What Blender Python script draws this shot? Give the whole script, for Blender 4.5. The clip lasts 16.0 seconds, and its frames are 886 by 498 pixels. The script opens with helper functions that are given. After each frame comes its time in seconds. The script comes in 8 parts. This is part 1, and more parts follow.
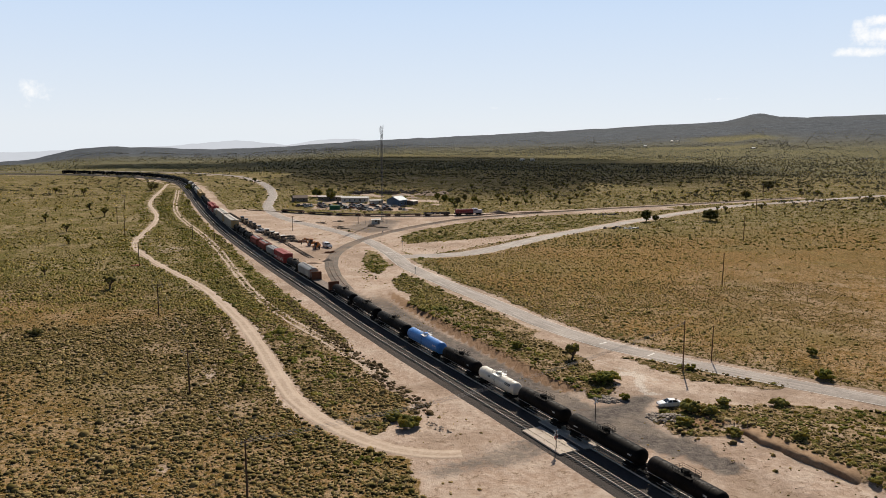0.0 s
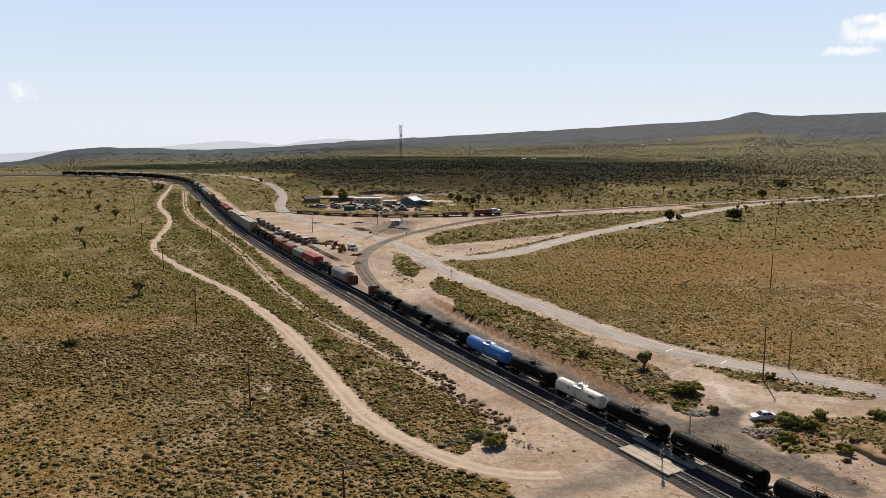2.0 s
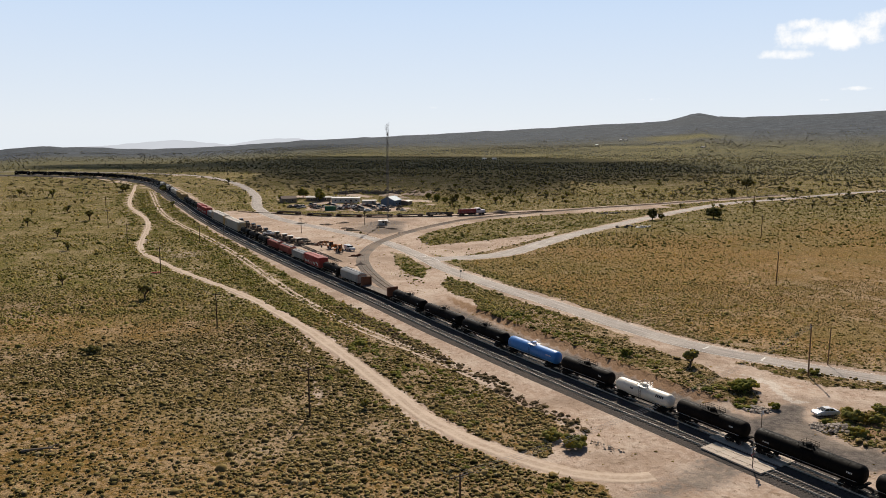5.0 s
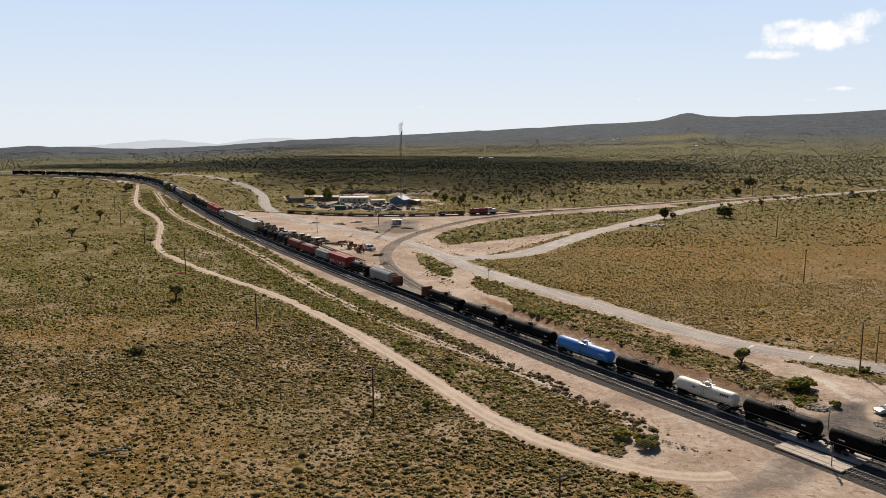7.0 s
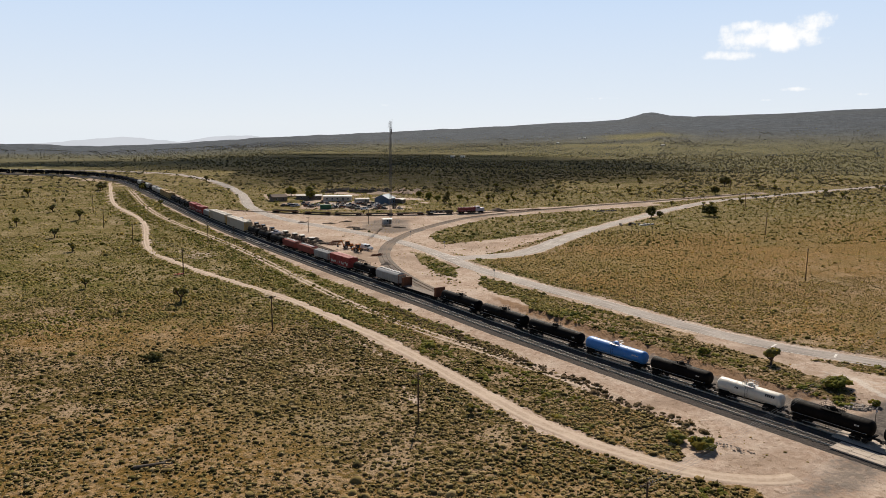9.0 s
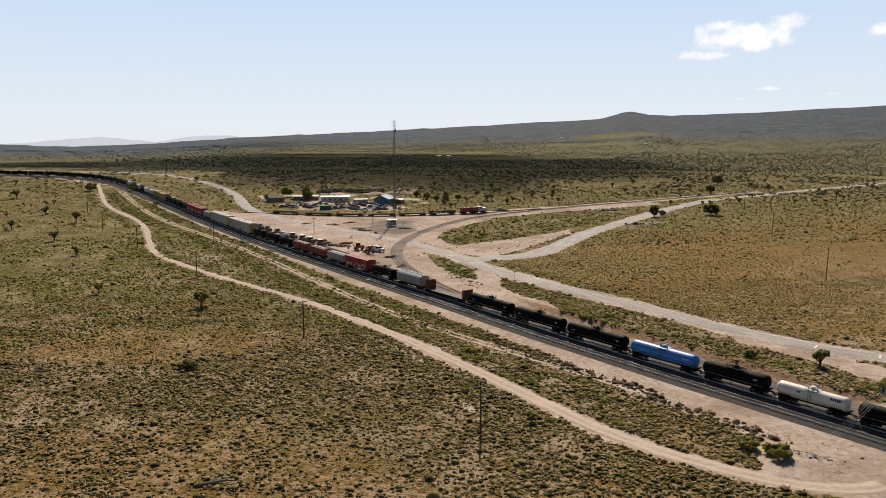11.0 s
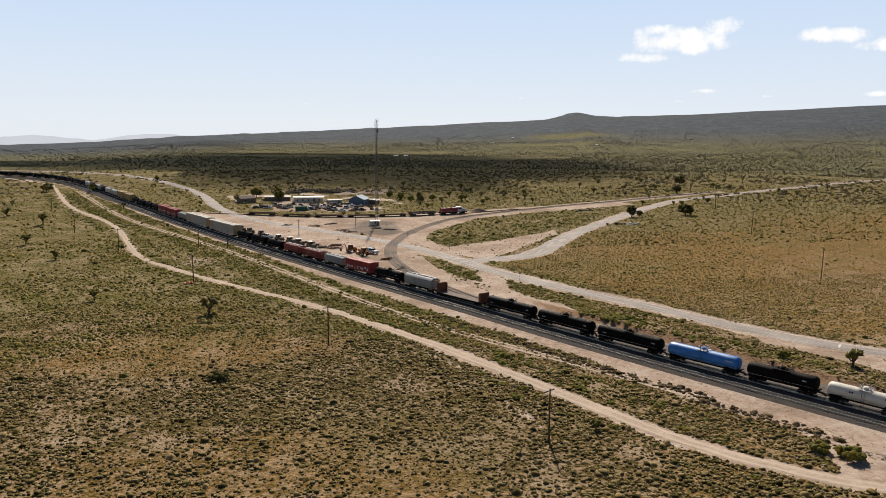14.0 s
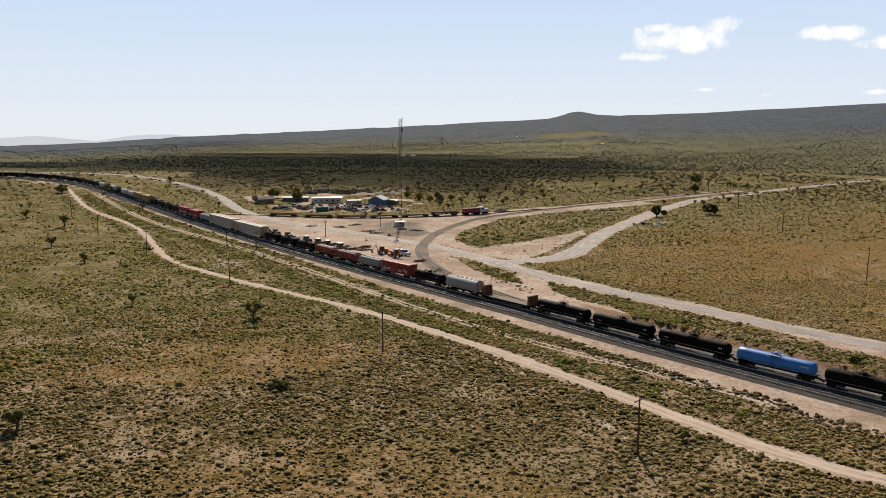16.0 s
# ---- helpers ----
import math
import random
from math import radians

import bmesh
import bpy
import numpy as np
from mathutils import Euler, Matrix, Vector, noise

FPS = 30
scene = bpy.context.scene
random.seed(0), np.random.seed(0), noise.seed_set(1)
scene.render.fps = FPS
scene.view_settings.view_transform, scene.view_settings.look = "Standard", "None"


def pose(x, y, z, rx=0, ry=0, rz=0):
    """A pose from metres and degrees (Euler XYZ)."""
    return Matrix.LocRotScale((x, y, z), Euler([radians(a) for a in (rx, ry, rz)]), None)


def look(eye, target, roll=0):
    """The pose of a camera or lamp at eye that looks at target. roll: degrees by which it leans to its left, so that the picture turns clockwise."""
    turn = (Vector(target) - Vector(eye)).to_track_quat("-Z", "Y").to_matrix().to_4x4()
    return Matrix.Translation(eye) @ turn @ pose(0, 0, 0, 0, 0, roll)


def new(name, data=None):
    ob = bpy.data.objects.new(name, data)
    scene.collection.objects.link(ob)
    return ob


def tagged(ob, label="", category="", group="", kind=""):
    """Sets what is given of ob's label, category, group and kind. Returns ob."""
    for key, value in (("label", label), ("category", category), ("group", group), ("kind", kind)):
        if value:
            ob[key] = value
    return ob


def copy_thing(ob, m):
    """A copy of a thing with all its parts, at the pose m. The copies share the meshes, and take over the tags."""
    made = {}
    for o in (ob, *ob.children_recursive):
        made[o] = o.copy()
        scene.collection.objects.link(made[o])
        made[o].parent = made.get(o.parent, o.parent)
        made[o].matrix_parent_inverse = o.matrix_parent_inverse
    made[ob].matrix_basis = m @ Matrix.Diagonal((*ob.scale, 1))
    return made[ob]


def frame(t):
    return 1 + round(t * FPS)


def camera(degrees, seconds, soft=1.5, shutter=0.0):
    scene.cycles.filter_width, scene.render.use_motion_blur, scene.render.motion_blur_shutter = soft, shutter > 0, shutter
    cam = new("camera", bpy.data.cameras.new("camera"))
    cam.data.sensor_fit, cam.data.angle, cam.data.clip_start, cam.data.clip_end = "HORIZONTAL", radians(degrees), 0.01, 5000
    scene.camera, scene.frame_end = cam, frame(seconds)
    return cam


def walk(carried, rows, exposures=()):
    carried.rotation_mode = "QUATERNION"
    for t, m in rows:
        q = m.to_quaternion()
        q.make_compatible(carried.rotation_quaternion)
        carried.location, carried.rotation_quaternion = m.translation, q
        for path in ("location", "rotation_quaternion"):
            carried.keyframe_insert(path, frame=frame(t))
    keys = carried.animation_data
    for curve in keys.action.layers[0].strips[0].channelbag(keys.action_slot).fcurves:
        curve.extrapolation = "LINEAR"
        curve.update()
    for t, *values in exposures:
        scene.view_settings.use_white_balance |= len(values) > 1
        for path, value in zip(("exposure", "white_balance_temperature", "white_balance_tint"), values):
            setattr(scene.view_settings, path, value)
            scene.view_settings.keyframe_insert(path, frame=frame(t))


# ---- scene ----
cam = camera(60.9, 16.0, 0.9)
PATH = [
    (0, (0.073, 0.071, 46.117), (0.076, 2.048, 45.817), 0.1),
    (0.5, (-3.707, 2.599, 46.027), (-3.705, 4.576, 45.727), -0.1),
    (1, (-7.373, 4.865, 45.903), (-7.357, 6.842, 45.602), -0.1),
    (1.5, (-10.85, 6.769, 45.787), (-10.83, 8.746, 45.485), -0.1),
    (2, (-14.152, 8.267, 45.745), (-14.128, 10.244, 45.444), -0.1),
    (2.5, (-17.397, 9.412, 45.719), (-17.342, 11.389, 45.419), -0.1),
    (3, (-20.653, 10.253, 45.675), (-20.567, 12.228, 45.374), -0.0),
    (3.5, (-23.84, 10.821, 45.597), (-23.731, 12.795, 45.296), -0.1),
    (4, (-26.966, 11.224, 45.524), (-26.835, 13.197, 45.222), -0.0),
    (6.3, (-40.76, 12.803, 45.104), (-40.59, 14.773, 44.804), -0.0),
    (6.5, (-41.969, 13.007, 45.092), (-41.799, 14.977, 44.792), -0.0),
    (7, (-45.067, 13.714, 45.079), (-44.878, 15.682, 44.777), 0.1),
    (7.5, (-48.226, 14.58, 45.109), (-48.011, 16.545, 44.807), 0.1),
    (8, (-51.413, 15.578, 45.1), (-51.18, 17.541, 44.797), 0.1),
    (8.2, (-52.665, 16.063, 45.097), (-52.423, 18.025, 44.793), 0.2),
    (10.5, (-66.522, 22.741, 44.988), (-66.181, 24.687, 44.681), 0.1),
    (11, (-69.413, 24.235, 45.012), (-69.072, 26.181, 44.705), 0.2),
    (11.5, (-72.24, 25.596, 45.059), (-71.899, 27.543, 44.751), 0.1),
    (12, (-75.007, 26.957, 45.137), (-74.665, 28.903, 44.829), 0.2),
    (12.5, (-77.728, 28.214, 45.189), (-77.346, 30.153, 44.882), 0.2),
    (13, (-80.486, 29.283, 45.112), (-80.044, 31.209, 44.805), 0.3),
    (13.5, (-83.264, 30.438, 45.035), (-82.784, 32.355, 44.728), 0.5),
    (14, (-86.002, 31.753, 44.973), (-85.52, 33.67, 44.666), 0.5),
    (14.5, (-88.637, 33.204, 44.917), (-88.154, 35.121, 44.611), 0.4),
    (15, (-91.116, 34.878, 44.843), (-90.634, 36.794, 44.535), 0.4),
    (15.5, (-93.648, 36.904, 44.796), (-93.165, 38.821, 44.488), 0.5),
    (16, (-96.243, 39.141, 44.777), (-95.761, 41.058, 44.469), 0.3),
]
walk(cam, [(t, look(eye, target, roll)) for t, eye, target, roll in PATH])

# ---- world, sun, clouds ----
SUN_EL, SUN_AZ = radians(40.0), radians(13.0)
to_sun = Vector((math.sin(SUN_AZ) * math.cos(SUN_EL), math.cos(SUN_AZ) * math.cos(SUN_EL), math.sin(SUN_EL)))
sun = new("sun", bpy.data.lights.new("sun", "SUN"))
sun.data.energy, sun.data.angle, sun.data.color = 5.2, radians(0.6), (1.0, 0.895, 0.755)
sun.matrix_world = to_sun.to_track_quat("Z", "Y").to_matrix().to_4x4()


def az_dir(az, el):
    a, e = radians(az), radians(el)
    return (math.sin(a) * math.cos(e), math.cos(a) * math.cos(e), math.sin(e))


def build_world():
    world = bpy.data.worlds.new("desert_sky")
    scene.world = world
    world.use_nodes = True
    nt = world.node_tree
    nt.nodes.clear()
    n = nt.nodes.new
    link = nt.links.new
    sky = n("ShaderNodeTexSky")
    sky.sky_type, sky.sun_disc = "NISHITA", False
    sky.sun_elevation, sky.sun_rotation = SUN_EL, SUN_AZ
    sky.air_density, sky.dust_density, sky.ozone_density = 1.0, 0.8, 2.0
    sky.altitude = 1200
    coord = n("ShaderNodeTexCoord")
    # thin veil of high haze over the whole sky, thicker at the horizon
    sep = n("ShaderNodeSeparateXYZ")
    link(coord.outputs["Generated"], sep.inputs[0])
    veil = n("ShaderNodeMapRange"); veil.interpolation_type = "SMOOTHSTEP"
    veil.inputs[1].default_value, veil.inputs[2].default_value = 0.14, 0.46
    veil.inputs[3].default_value, veil.inputs[4].default_value = 0.94, 0.0
    link(sep.outputs[2], veil.inputs[0])
    tint = n("ShaderNodeMapRange")
    tint.inputs[1].default_value, tint.inputs[2].default_value = 0.01, 0.20
    link(sep.outputs[2], tint.inputs[0])
    shade = n("ShaderNodeMixRGB")
    shade.inputs[1].default_value, shade.inputs[2].default_value = SKY_LOW, SKY_HIGH
    link(tint.outputs[0], shade.inputs[0])
    haze = n("ShaderNodeMixRGB")
    link(shade.outputs[0], haze.inputs[2])
    # the haze glows towards the sun and is thin behind the viewer
    toward = n("ShaderNodeVectorMath"); toward.operation = "DOT_PRODUCT"
    toward.inputs[1].default_value = (math.sin(SUN_AZ), math.cos(SUN_AZ), 0)
    link(coord.outputs["Generated"], toward.inputs[0])
    glow = n("ShaderNodeMapRange"); glow.interpolation_type = "SMOOTHSTEP"
    glow.inputs[1].default_value, glow.inputs[2].default_value = 0.1, 0.6
    glow.inputs[3].default_value, glow.inputs[4].default_value = 0.05, 1.0
    link(toward.outputs["Value"], glow.inputs[0])
    both = n("ShaderNodeMath"); both.operation = "MULTIPLY"
    link(veil.outputs[0], both.inputs[0]); link(glow.outputs[0], both.inputs[1])
    link(both.outputs[0], haze.inputs[0])
    link(sky.outputs[0], haze.inputs[1])
    last = haze.outputs[0]
    # cumulus puffs: centre azimuth, elevation, half sizes in degrees, weight
    warp = n("ShaderNodeTexNoise")
    warp.inputs["Scale"].default_value, warp.inputs["Detail"].default_value, warp.inputs["Roughness"].default_value = 26.0, 7.0, 0.62
    link(coord.outputs["Generated"], warp.inputs["Vector"])
    total = None
    for az, el, wa, we, weight in CLOUDS:
        c = Vector(az_dir(az, el))
        east = Vector(az_dir(az + 90, 0))
        up = c.cross(east).normalized() * -1
        off = n("ShaderNodeVectorMath"); off.operation = "SUBTRACT"; off.inputs[1].default_value = c
        link(coord.outputs["Generated"], off.inputs[0])
        terms = []
        for axis, size in ((east, wa), (up, we)):
            d = n("ShaderNodeVectorMath"); d.operation = "DOT_PRODUCT"
            d.inputs[1].default_value = axis / radians(size)
            link(off.outputs[0], d.inputs[0])
            sq = n("ShaderNodeMath"); sq.operation = "MULTIPLY"
            link(d.outputs["Value"], sq.inputs[0]); link(d.outputs["Value"], sq.inputs[1])
            terms.append(sq)
        add = n("ShaderNodeMath"); add.operation = "ADD"
        link(terms[0].outputs[0], add.inputs[0]); link(terms[1].outputs[0], add.inputs[1])
        inv = n("ShaderNodeMath"); inv.operation = "MULTIPLY_ADD"
        inv.inputs[1].default_value, inv.inputs[2].default_value = -weight, weight
        link(add.outputs[0], inv.inputs[0])
        clampn = n("ShaderNodeMath"); clampn.operation = "MAXIMUM"; clampn.inputs[1].default_value = 0.0
        link(inv.outputs[0], clampn.inputs[0])
        if total is None:
            total = clampn.outputs[0]
        else:
            mx = n("ShaderNodeMath"); mx.operation = "MAXIMUM"
            link(total, mx.inputs[0]); link(clampn.outputs[0], mx.inputs[1])
            total = mx.outputs[0]
    mul = n("ShaderNodeMath"); mul.operation = "MULTIPLY_ADD"
    mul.inputs[1].default_value = 3.1
    mul.inputs[2].default_value = -1.58
    link(warp.outputs[0], mul.inputs[0])
    mix = n("ShaderNodeMath"); mix.operation = "ADD"
    link(mul.outputs[0], mix.inputs[0]); link(total, mix.inputs[1])
    gate = n("ShaderNodeMath"); gate.operation = "GREATER_THAN"; gate.inputs[1].default_value = 0.001
    link(total, gate.inputs[0])
    dens = n("ShaderNodeMapRange"); dens.interpolation_type = "SMOOTHSTEP"
    dens.inputs[1].default_value, dens.inputs[2].default_value = 0.2, 0.92
    link(mix.outputs[0], dens.inputs[0])
    amount = n("ShaderNodeMath"); amount.operation = "MULTIPLY"
    link(dens.outputs[0], amount.inputs[0]); link(gate.outputs[0], amount.inputs[1])
    cloud = n("ShaderNodeMixRGB")
    cloud.inputs[2].default_value = CLOUD_COLOR
    link(amount.outputs[0], cloud.inputs[0]); link(last, cloud.inputs[1])
    bg = n("ShaderNodeBackground")
    bg.inputs[1].default_value = SKY_STRENGTH
    link(cloud.outputs[0], bg.inputs[0])
    out = n("ShaderNodeOutputWorld")
    link(bg.outputs[0], out.inputs[0])


SKY_STRENGTH = 0.05
SKY_LOW, SKY_HIGH = (14.6, 15.6, 16.7, 1), (10.3, 13.2, 17.5, 1)
CLOUD_COLOR = (18.2, 18.2, 18.2, 1)
CLOUDS = [(31.2, 6.4, 4.0, 1.2, 1.25), (29.4, 7.2, 1.9, 0.6, 0.9), (29.0, 5.35, 2.9, 0.5, 0.95), (30.2, 5.9, 3.0, 0.6, 0.9), (33.6, 7.3, 1.8, 1.0, 0.95),
          (-29.5, 2.5, 4.2, 1.1, 0.30), (40.8, 6.5, 3.0, 0.65, 0.95), (44.4, 5.9, 2.8, 0.6, 0.95), (43.6, 2.7, 1.4, 0.25, 0.75),
          (20.0, 2.5, 1.6, 0.16, 0.6), (32.9, 3.0, 1.1, 0.22, 0.8), (31.0, 2.3, 0.5, 0.15, 0.6), (36.8, 2.6, 0.6, 0.15, 0.6), (4.0, 2.0, 0.6, 0.2, 0.4)]
build_world()
scene.view_settings.exposure = 0.15

# ---- small numeric helpers ----


def softplus(v, k):
    return np.logaddexp(0, v / k) * k


def smooth(v, a, b):
    u = np.clip((v - a) / (b - a), 0, 1)
    return u * u * (3 - 2 * u)


def spline(points, step):
    """A smooth line through the points, in even steps."""
    p = np.array(points, float)
    p = np.vstack([2 * p[0] - p[1], p, 2 * p[-1] - p[-2]])
    fine = []
    for i in range(1, len(p) - 2):
        a, b, c, d = p[i - 1:i + 3]
        for u in np.linspace(0, 1, 24, endpoint=False):
            fine.append(0.5 * (2 * b + (c - a) * u + (2 * a - 5 * b + 4 * c - d) * u * u + (3 * b - a - 3 * c + d) * u ** 3))
    fine.append(p[-2])
    fine = np.array(fine)
    run = np.r_[0, np.cumsum(np.hypot(*np.diff(fine, axis=0).T))]
    s = np.arange(0, run[-1], step)
    return np.c_[np.interp(s, run, fine[:, 0]), np.interp(s, run, fine[:, 1])]


def tangents(line):
    t = np.gradient(line, axis=0)
    return t / np.hypot(t[:, 0], t[:, 1])[:, None]


def offset_line(line, d):
    """The line shifted d metres to its left."""
    t = tangents(line)
    return line + d * np.c_[-t[:, 1], t[:, 0]]


def signed_distance(x, y, line):
    """Distance to the line, positive on its right."""
    x, y = np.asarray(x, float), np.asarray(y, float)
    best = np.full(x.shape, 1e9)
    t = tangents(line)
    sign = np.zeros(x.shape)
    for (px, py), (tx, ty) in zip(line, t):
        d = (x - px) ** 2 + (y - py) ** 2
        near = d < best
        best = np.where(near, d, best)
        sign = np.where(near, (x - px) * ty - (y - py) * tx, sign)
    return np.sqrt(best) * np.where(sign < 0, -1, 1)


def distance(x, y, line):
    return np.abs(signed_distance(x, y, line))


def inside(x, y, poly):
    x, y = np.asarray(x, float), np.asarray(y, float)
    hit = np.zeros(x.shape, bool)
    for (ax, ay), (bx, by) in zip(poly, poly[1:] + poly[:1]):
        cross = (ay > y) != (by > y)
        hit ^= cross & (x < (bx - ax) * (y - ay) / (by - ay + 1e-12) + ax)
    return hit


LATTICE = np.random.RandomState(7).rand(256, 256)


def value_noise(x, y, size):
    u, v = np.asarray(x, float) / size, np.asarray(y, float) / size
    i, j = np.floor(u).astype(int), np.floor(v).astype(int)
    a, b = u - i, v - j
    a, b = a * a * (3 - 2 * a), b * b * (3 - 2 * b)
    g = lambda p, q: LATTICE[p % 256, q % 256]
    return (g(i, j) * (1 - a) + g(i + 1, j) * a) * (1 - b) + (g(i, j + 1) * (1 - a) + g(i + 1, j + 1) * a) * b


def fbm(x, y, size):
    return (value_noise(x, y, size) + 0.5 * value_noise(x + 31, y + 17, size / 2.1) + 0.25 * value_noise(x + 7, y + 91, size / 4.3)) / 1.75


# ---- the plan ----
FAR_TRACK = spline([(90, -30), (60.5, 32), (46.3, 60.5), (32.3, 87.9), (11.8, 127.3), (-11.5, 171), (-33.5, 215.5), (-54.5, 257), (-77, 303), (-97, 346), (-120, 399),
                    (-146, 463), (-171, 527), (-196, 588), (-222, 640), (-258, 685), (-310, 718), (-390, 742), (-520, 762), (-700, 775), (-1000, 785)], 2.0)
TRACK_GAP = 4.5
NEAR_TRACK = offset_line(FAR_TRACK, TRACK_GAP)
WYE = spline([(-16.5, 184), (-23, 203), (-30, 224), (-36, 246), (-39.5, 266), (-40, 284), (-38, 303), (-33, 321), (-24.5, 342), (-9.5, 368), (8, 391), (30, 409), (54, 425), (90, 446.5), (126, 465), (170, 488), (250, 528)], 2.0)
STORAGE = spline([(-110, 428), (-93, 421), (-75, 413), (-58, 407), (-37, 404), (-8, 407), (6, 410), (22, 415), (60, 433)], 2.0)
SIDING = spline([(-48, 273), (-56, 290), (-66, 311), (-79, 334), (-95, 366), (-118, 415)], 2.0)
MAIN_ROAD = spline([(-520, 815), (-380, 800), (-283, 775), (-212, 733), (-177, 687), (-143, 611), (-118, 526), (-103, 445), (-83, 393), (-55.5, 354), (-33.5, 320), (-19.8, 285), (-10.3, 254),
                    (10.5, 211), (30, 173), (46.5, 154.5), (62.7, 141.4), (79.3, 128.8), (110, 107), (170, 70), (300, 0)], 2.0)
BRANCH_ROAD = spline([(-15, 277), (-6, 279.5), (4, 282.5), (13, 288.5), (24, 301.5), (41, 325), (65, 353.5), (92, 383), (122, 415), (151, 444), (190, 477), (228, 496), (300, 537), (349, 560), (468, 614), (700, 700)], 2.0)
DIRT_ROAD = spline([(-300, 720), (-231, 627), (-219, 598), (-182, 470), (-147, 387), (-126, 307), (-112, 279), (-92, 249), (-75, 226), (-62.3, 205.5), (-48.3, 179), (-36.5, 152.5), (-28, 132),
                    (-22.5, 122), (-15.5, 113.5), (-8, 107.2), (0, 105), (9, 106.5), (16.5, 109)], 1.5)
TWO_TRACK = spline([(-196, 560), (-182, 518), (-162, 457), (-145, 411), (-126, 370), (-109, 337), (-97, 312), (-83, 281), (-62.5, 232), (-51, 207), (-39.5, 186), (-28, 168), (-17.5, 151), (-9, 137)], 1.5)
APPROACH = spline([(6, 70), (8, 85), (12, 100), (17.5, 110), (26, 119), (32, 125), (38, 134), (40, 145), (30, 164), (26, 171)], 1.5)
BANK_EDGE = spline([(27, 128.6), (19.3, 138), (13.6, 150), (7, 163), (0.9, 175.7), (-3.9, 187), (-9, 197.5), (-14, 211), (-16.8, 226), (-16.4, 240), (-18, 262)], 1.0)
SPUR = spline([(-13, 266), (-15.5, 252), (-18, 238), (-20.5, 226), (-19, 212), (-14.5, 198.5), (-3.8, 175.5), (7.8, 153.5), (17, 136), (24, 124)], 1.5)
PLAZA = [(-97, 428), (-84, 402), (-62, 366), (-44, 348), (-30, 325), (-21, 308), (-14, 312), (-17, 330), (-6, 356), (20, 392), (52, 412), (96, 430), (140, 452), (140, 466), (100, 454), (60, 440), (20, 422), (-8, 412), (-60, 408)]
YARD = [(-118, 408), (-97, 380), (-70, 352), (-45, 325), (-28, 300), (-22, 275), (-21, 250), (-12, 220), (-6, 190), (-25, 210), (-44, 250), (-66, 296), (-96, 355)]
FORECOURT = [(27, 171), (31, 150), (33, 135), (35, 124), (42, 128.5), (52, 126.8), (76, 124), (95, 113), (95, 118), (70, 133), (56, 136), (47, 139), (38, 149)]
CROSSING_LOT = [(-13, 111), (-4, 103), (-3, 93), (0, 78), (30, 76), (27, 92), (17, 113), (8, 118), (-2, 124)]
ORANGE_FIELD = [(-3, 272), (15, 295), (42, 318), (72, 358), (110, 372), (180, 392), (260, 405), (420, 420), (420, 40), (150, 85), (84, 131), (50, 157), (32, 178), (13, 213)]
GREEN_ISLAND = [(-17.6, 333), (-17, 316), (-13, 310.5), (-3, 317), (11, 325), (26, 335), (45.6, 351), (66.6, 369), (96, 400), (95, 411), (76, 416), (50, 405), (30, 395), (8.5, 376), (-8.7, 353)]
VERGE = [(-20, 313), (-14, 309), (-3, 315), (11, 323), (26, 333), (46, 349), (41, 335), (26, 317), (14, 303), (2, 289), (-10, 281), (-22, 299)]
LANE = spline([(-12, 263), (-14.5, 254), (-17.2, 241), (-19.5, 230), (-21, 221)], 1.0)
YARD_ISLAND = [(-30, 293), (-25, 288), (-20.5, 268), (-19.2, 250), (-20.5, 243), (-24.2, 248), (-28.3, 266)]
WYE_ISLAND = [(-34, 266), (-30, 266), (-25, 250), (-20.5, 236), (-23, 230), (-29, 246)]
LOT_ISLAND = [(37.5, 156), (45, 152.5), (55, 144.5), (66, 137.5), (62, 134.5), (52, 137.3), (43.5, 145)]
RANCH_PAVING = [(-118, 500), (-98, 505), (-84, 475), (-92, 445), (-104, 452)]
PLAZA_GREY = [(-47, 352), (-31, 337), (-23, 350), (-21, 386), (-32, 393), (-44, 378)]
RANCH = [(-105, 520), (-82, 440), (-60, 428), (-18, 432), (0, 470), (-5, 530), (-60, 545)]
BRUSH_ROW = spline([(-3.2, 120.5), (-4.6, 126.5), (-7.5, 132), (-10.8, 137.5), (-13.6, 146), (-20, 157), (-27, 170), (-35, 187), (-43, 205)], 0.7)
GRAVEL_SPILL = spline([(29.0, 119), (32.5, 114), (36.5, 107.5), (40.5, 101)], 0.7)
APRON = [(18, 121), (25.7, 124.4), (31.5, 126.7), (34.5, 130), (38.9, 130), (35.0, 121), (35.6, 114.5), (41.0, 107), (39, 102.5), (34, 106.5), (28.1, 111), (22, 112)]
RAMP = [(15.2, 113.1), (19.3, 107.2), (13.7, 102.6), (5.8, 99.4), (-2.4, 96.4), (-1.0, 101.2), (7.9, 107.4)]
MUD = spline([(34.6, 141.5), (36.8, 143.2), (38.4, 140.2), (37.2, 136.5), (37.0, 132.6), (39.0, 131.0)], 0.6)
FOOT_PATH = spline([(-54, 180), (-51.3, 173.4), (-46.5, 158.4), (-45.5, 145.6), (-43.0, 131.4), (-40.5, 125.2), (-39.5, 115.7), (-39, 100), (-38, 84)], 1.0)
EAST_BANK = [(35.5, 119), (40, 123.5), (44, 125.2), (50, 126.2), (55, 123.5), (62, 126.0), (80, 121.5), (120, 95), (120, 40), (70, 40), (49, 88), (40, 105)]
RIDGE_AZ = [-180, -90, -45, -32, -28.5, -26.8, -25.7, -24.3, -23.3, -22.1, -20, -18.8, -17, -12, -6, 0, 5, 10, 17, 24, 30, 38, 45, 60, 100, 180]
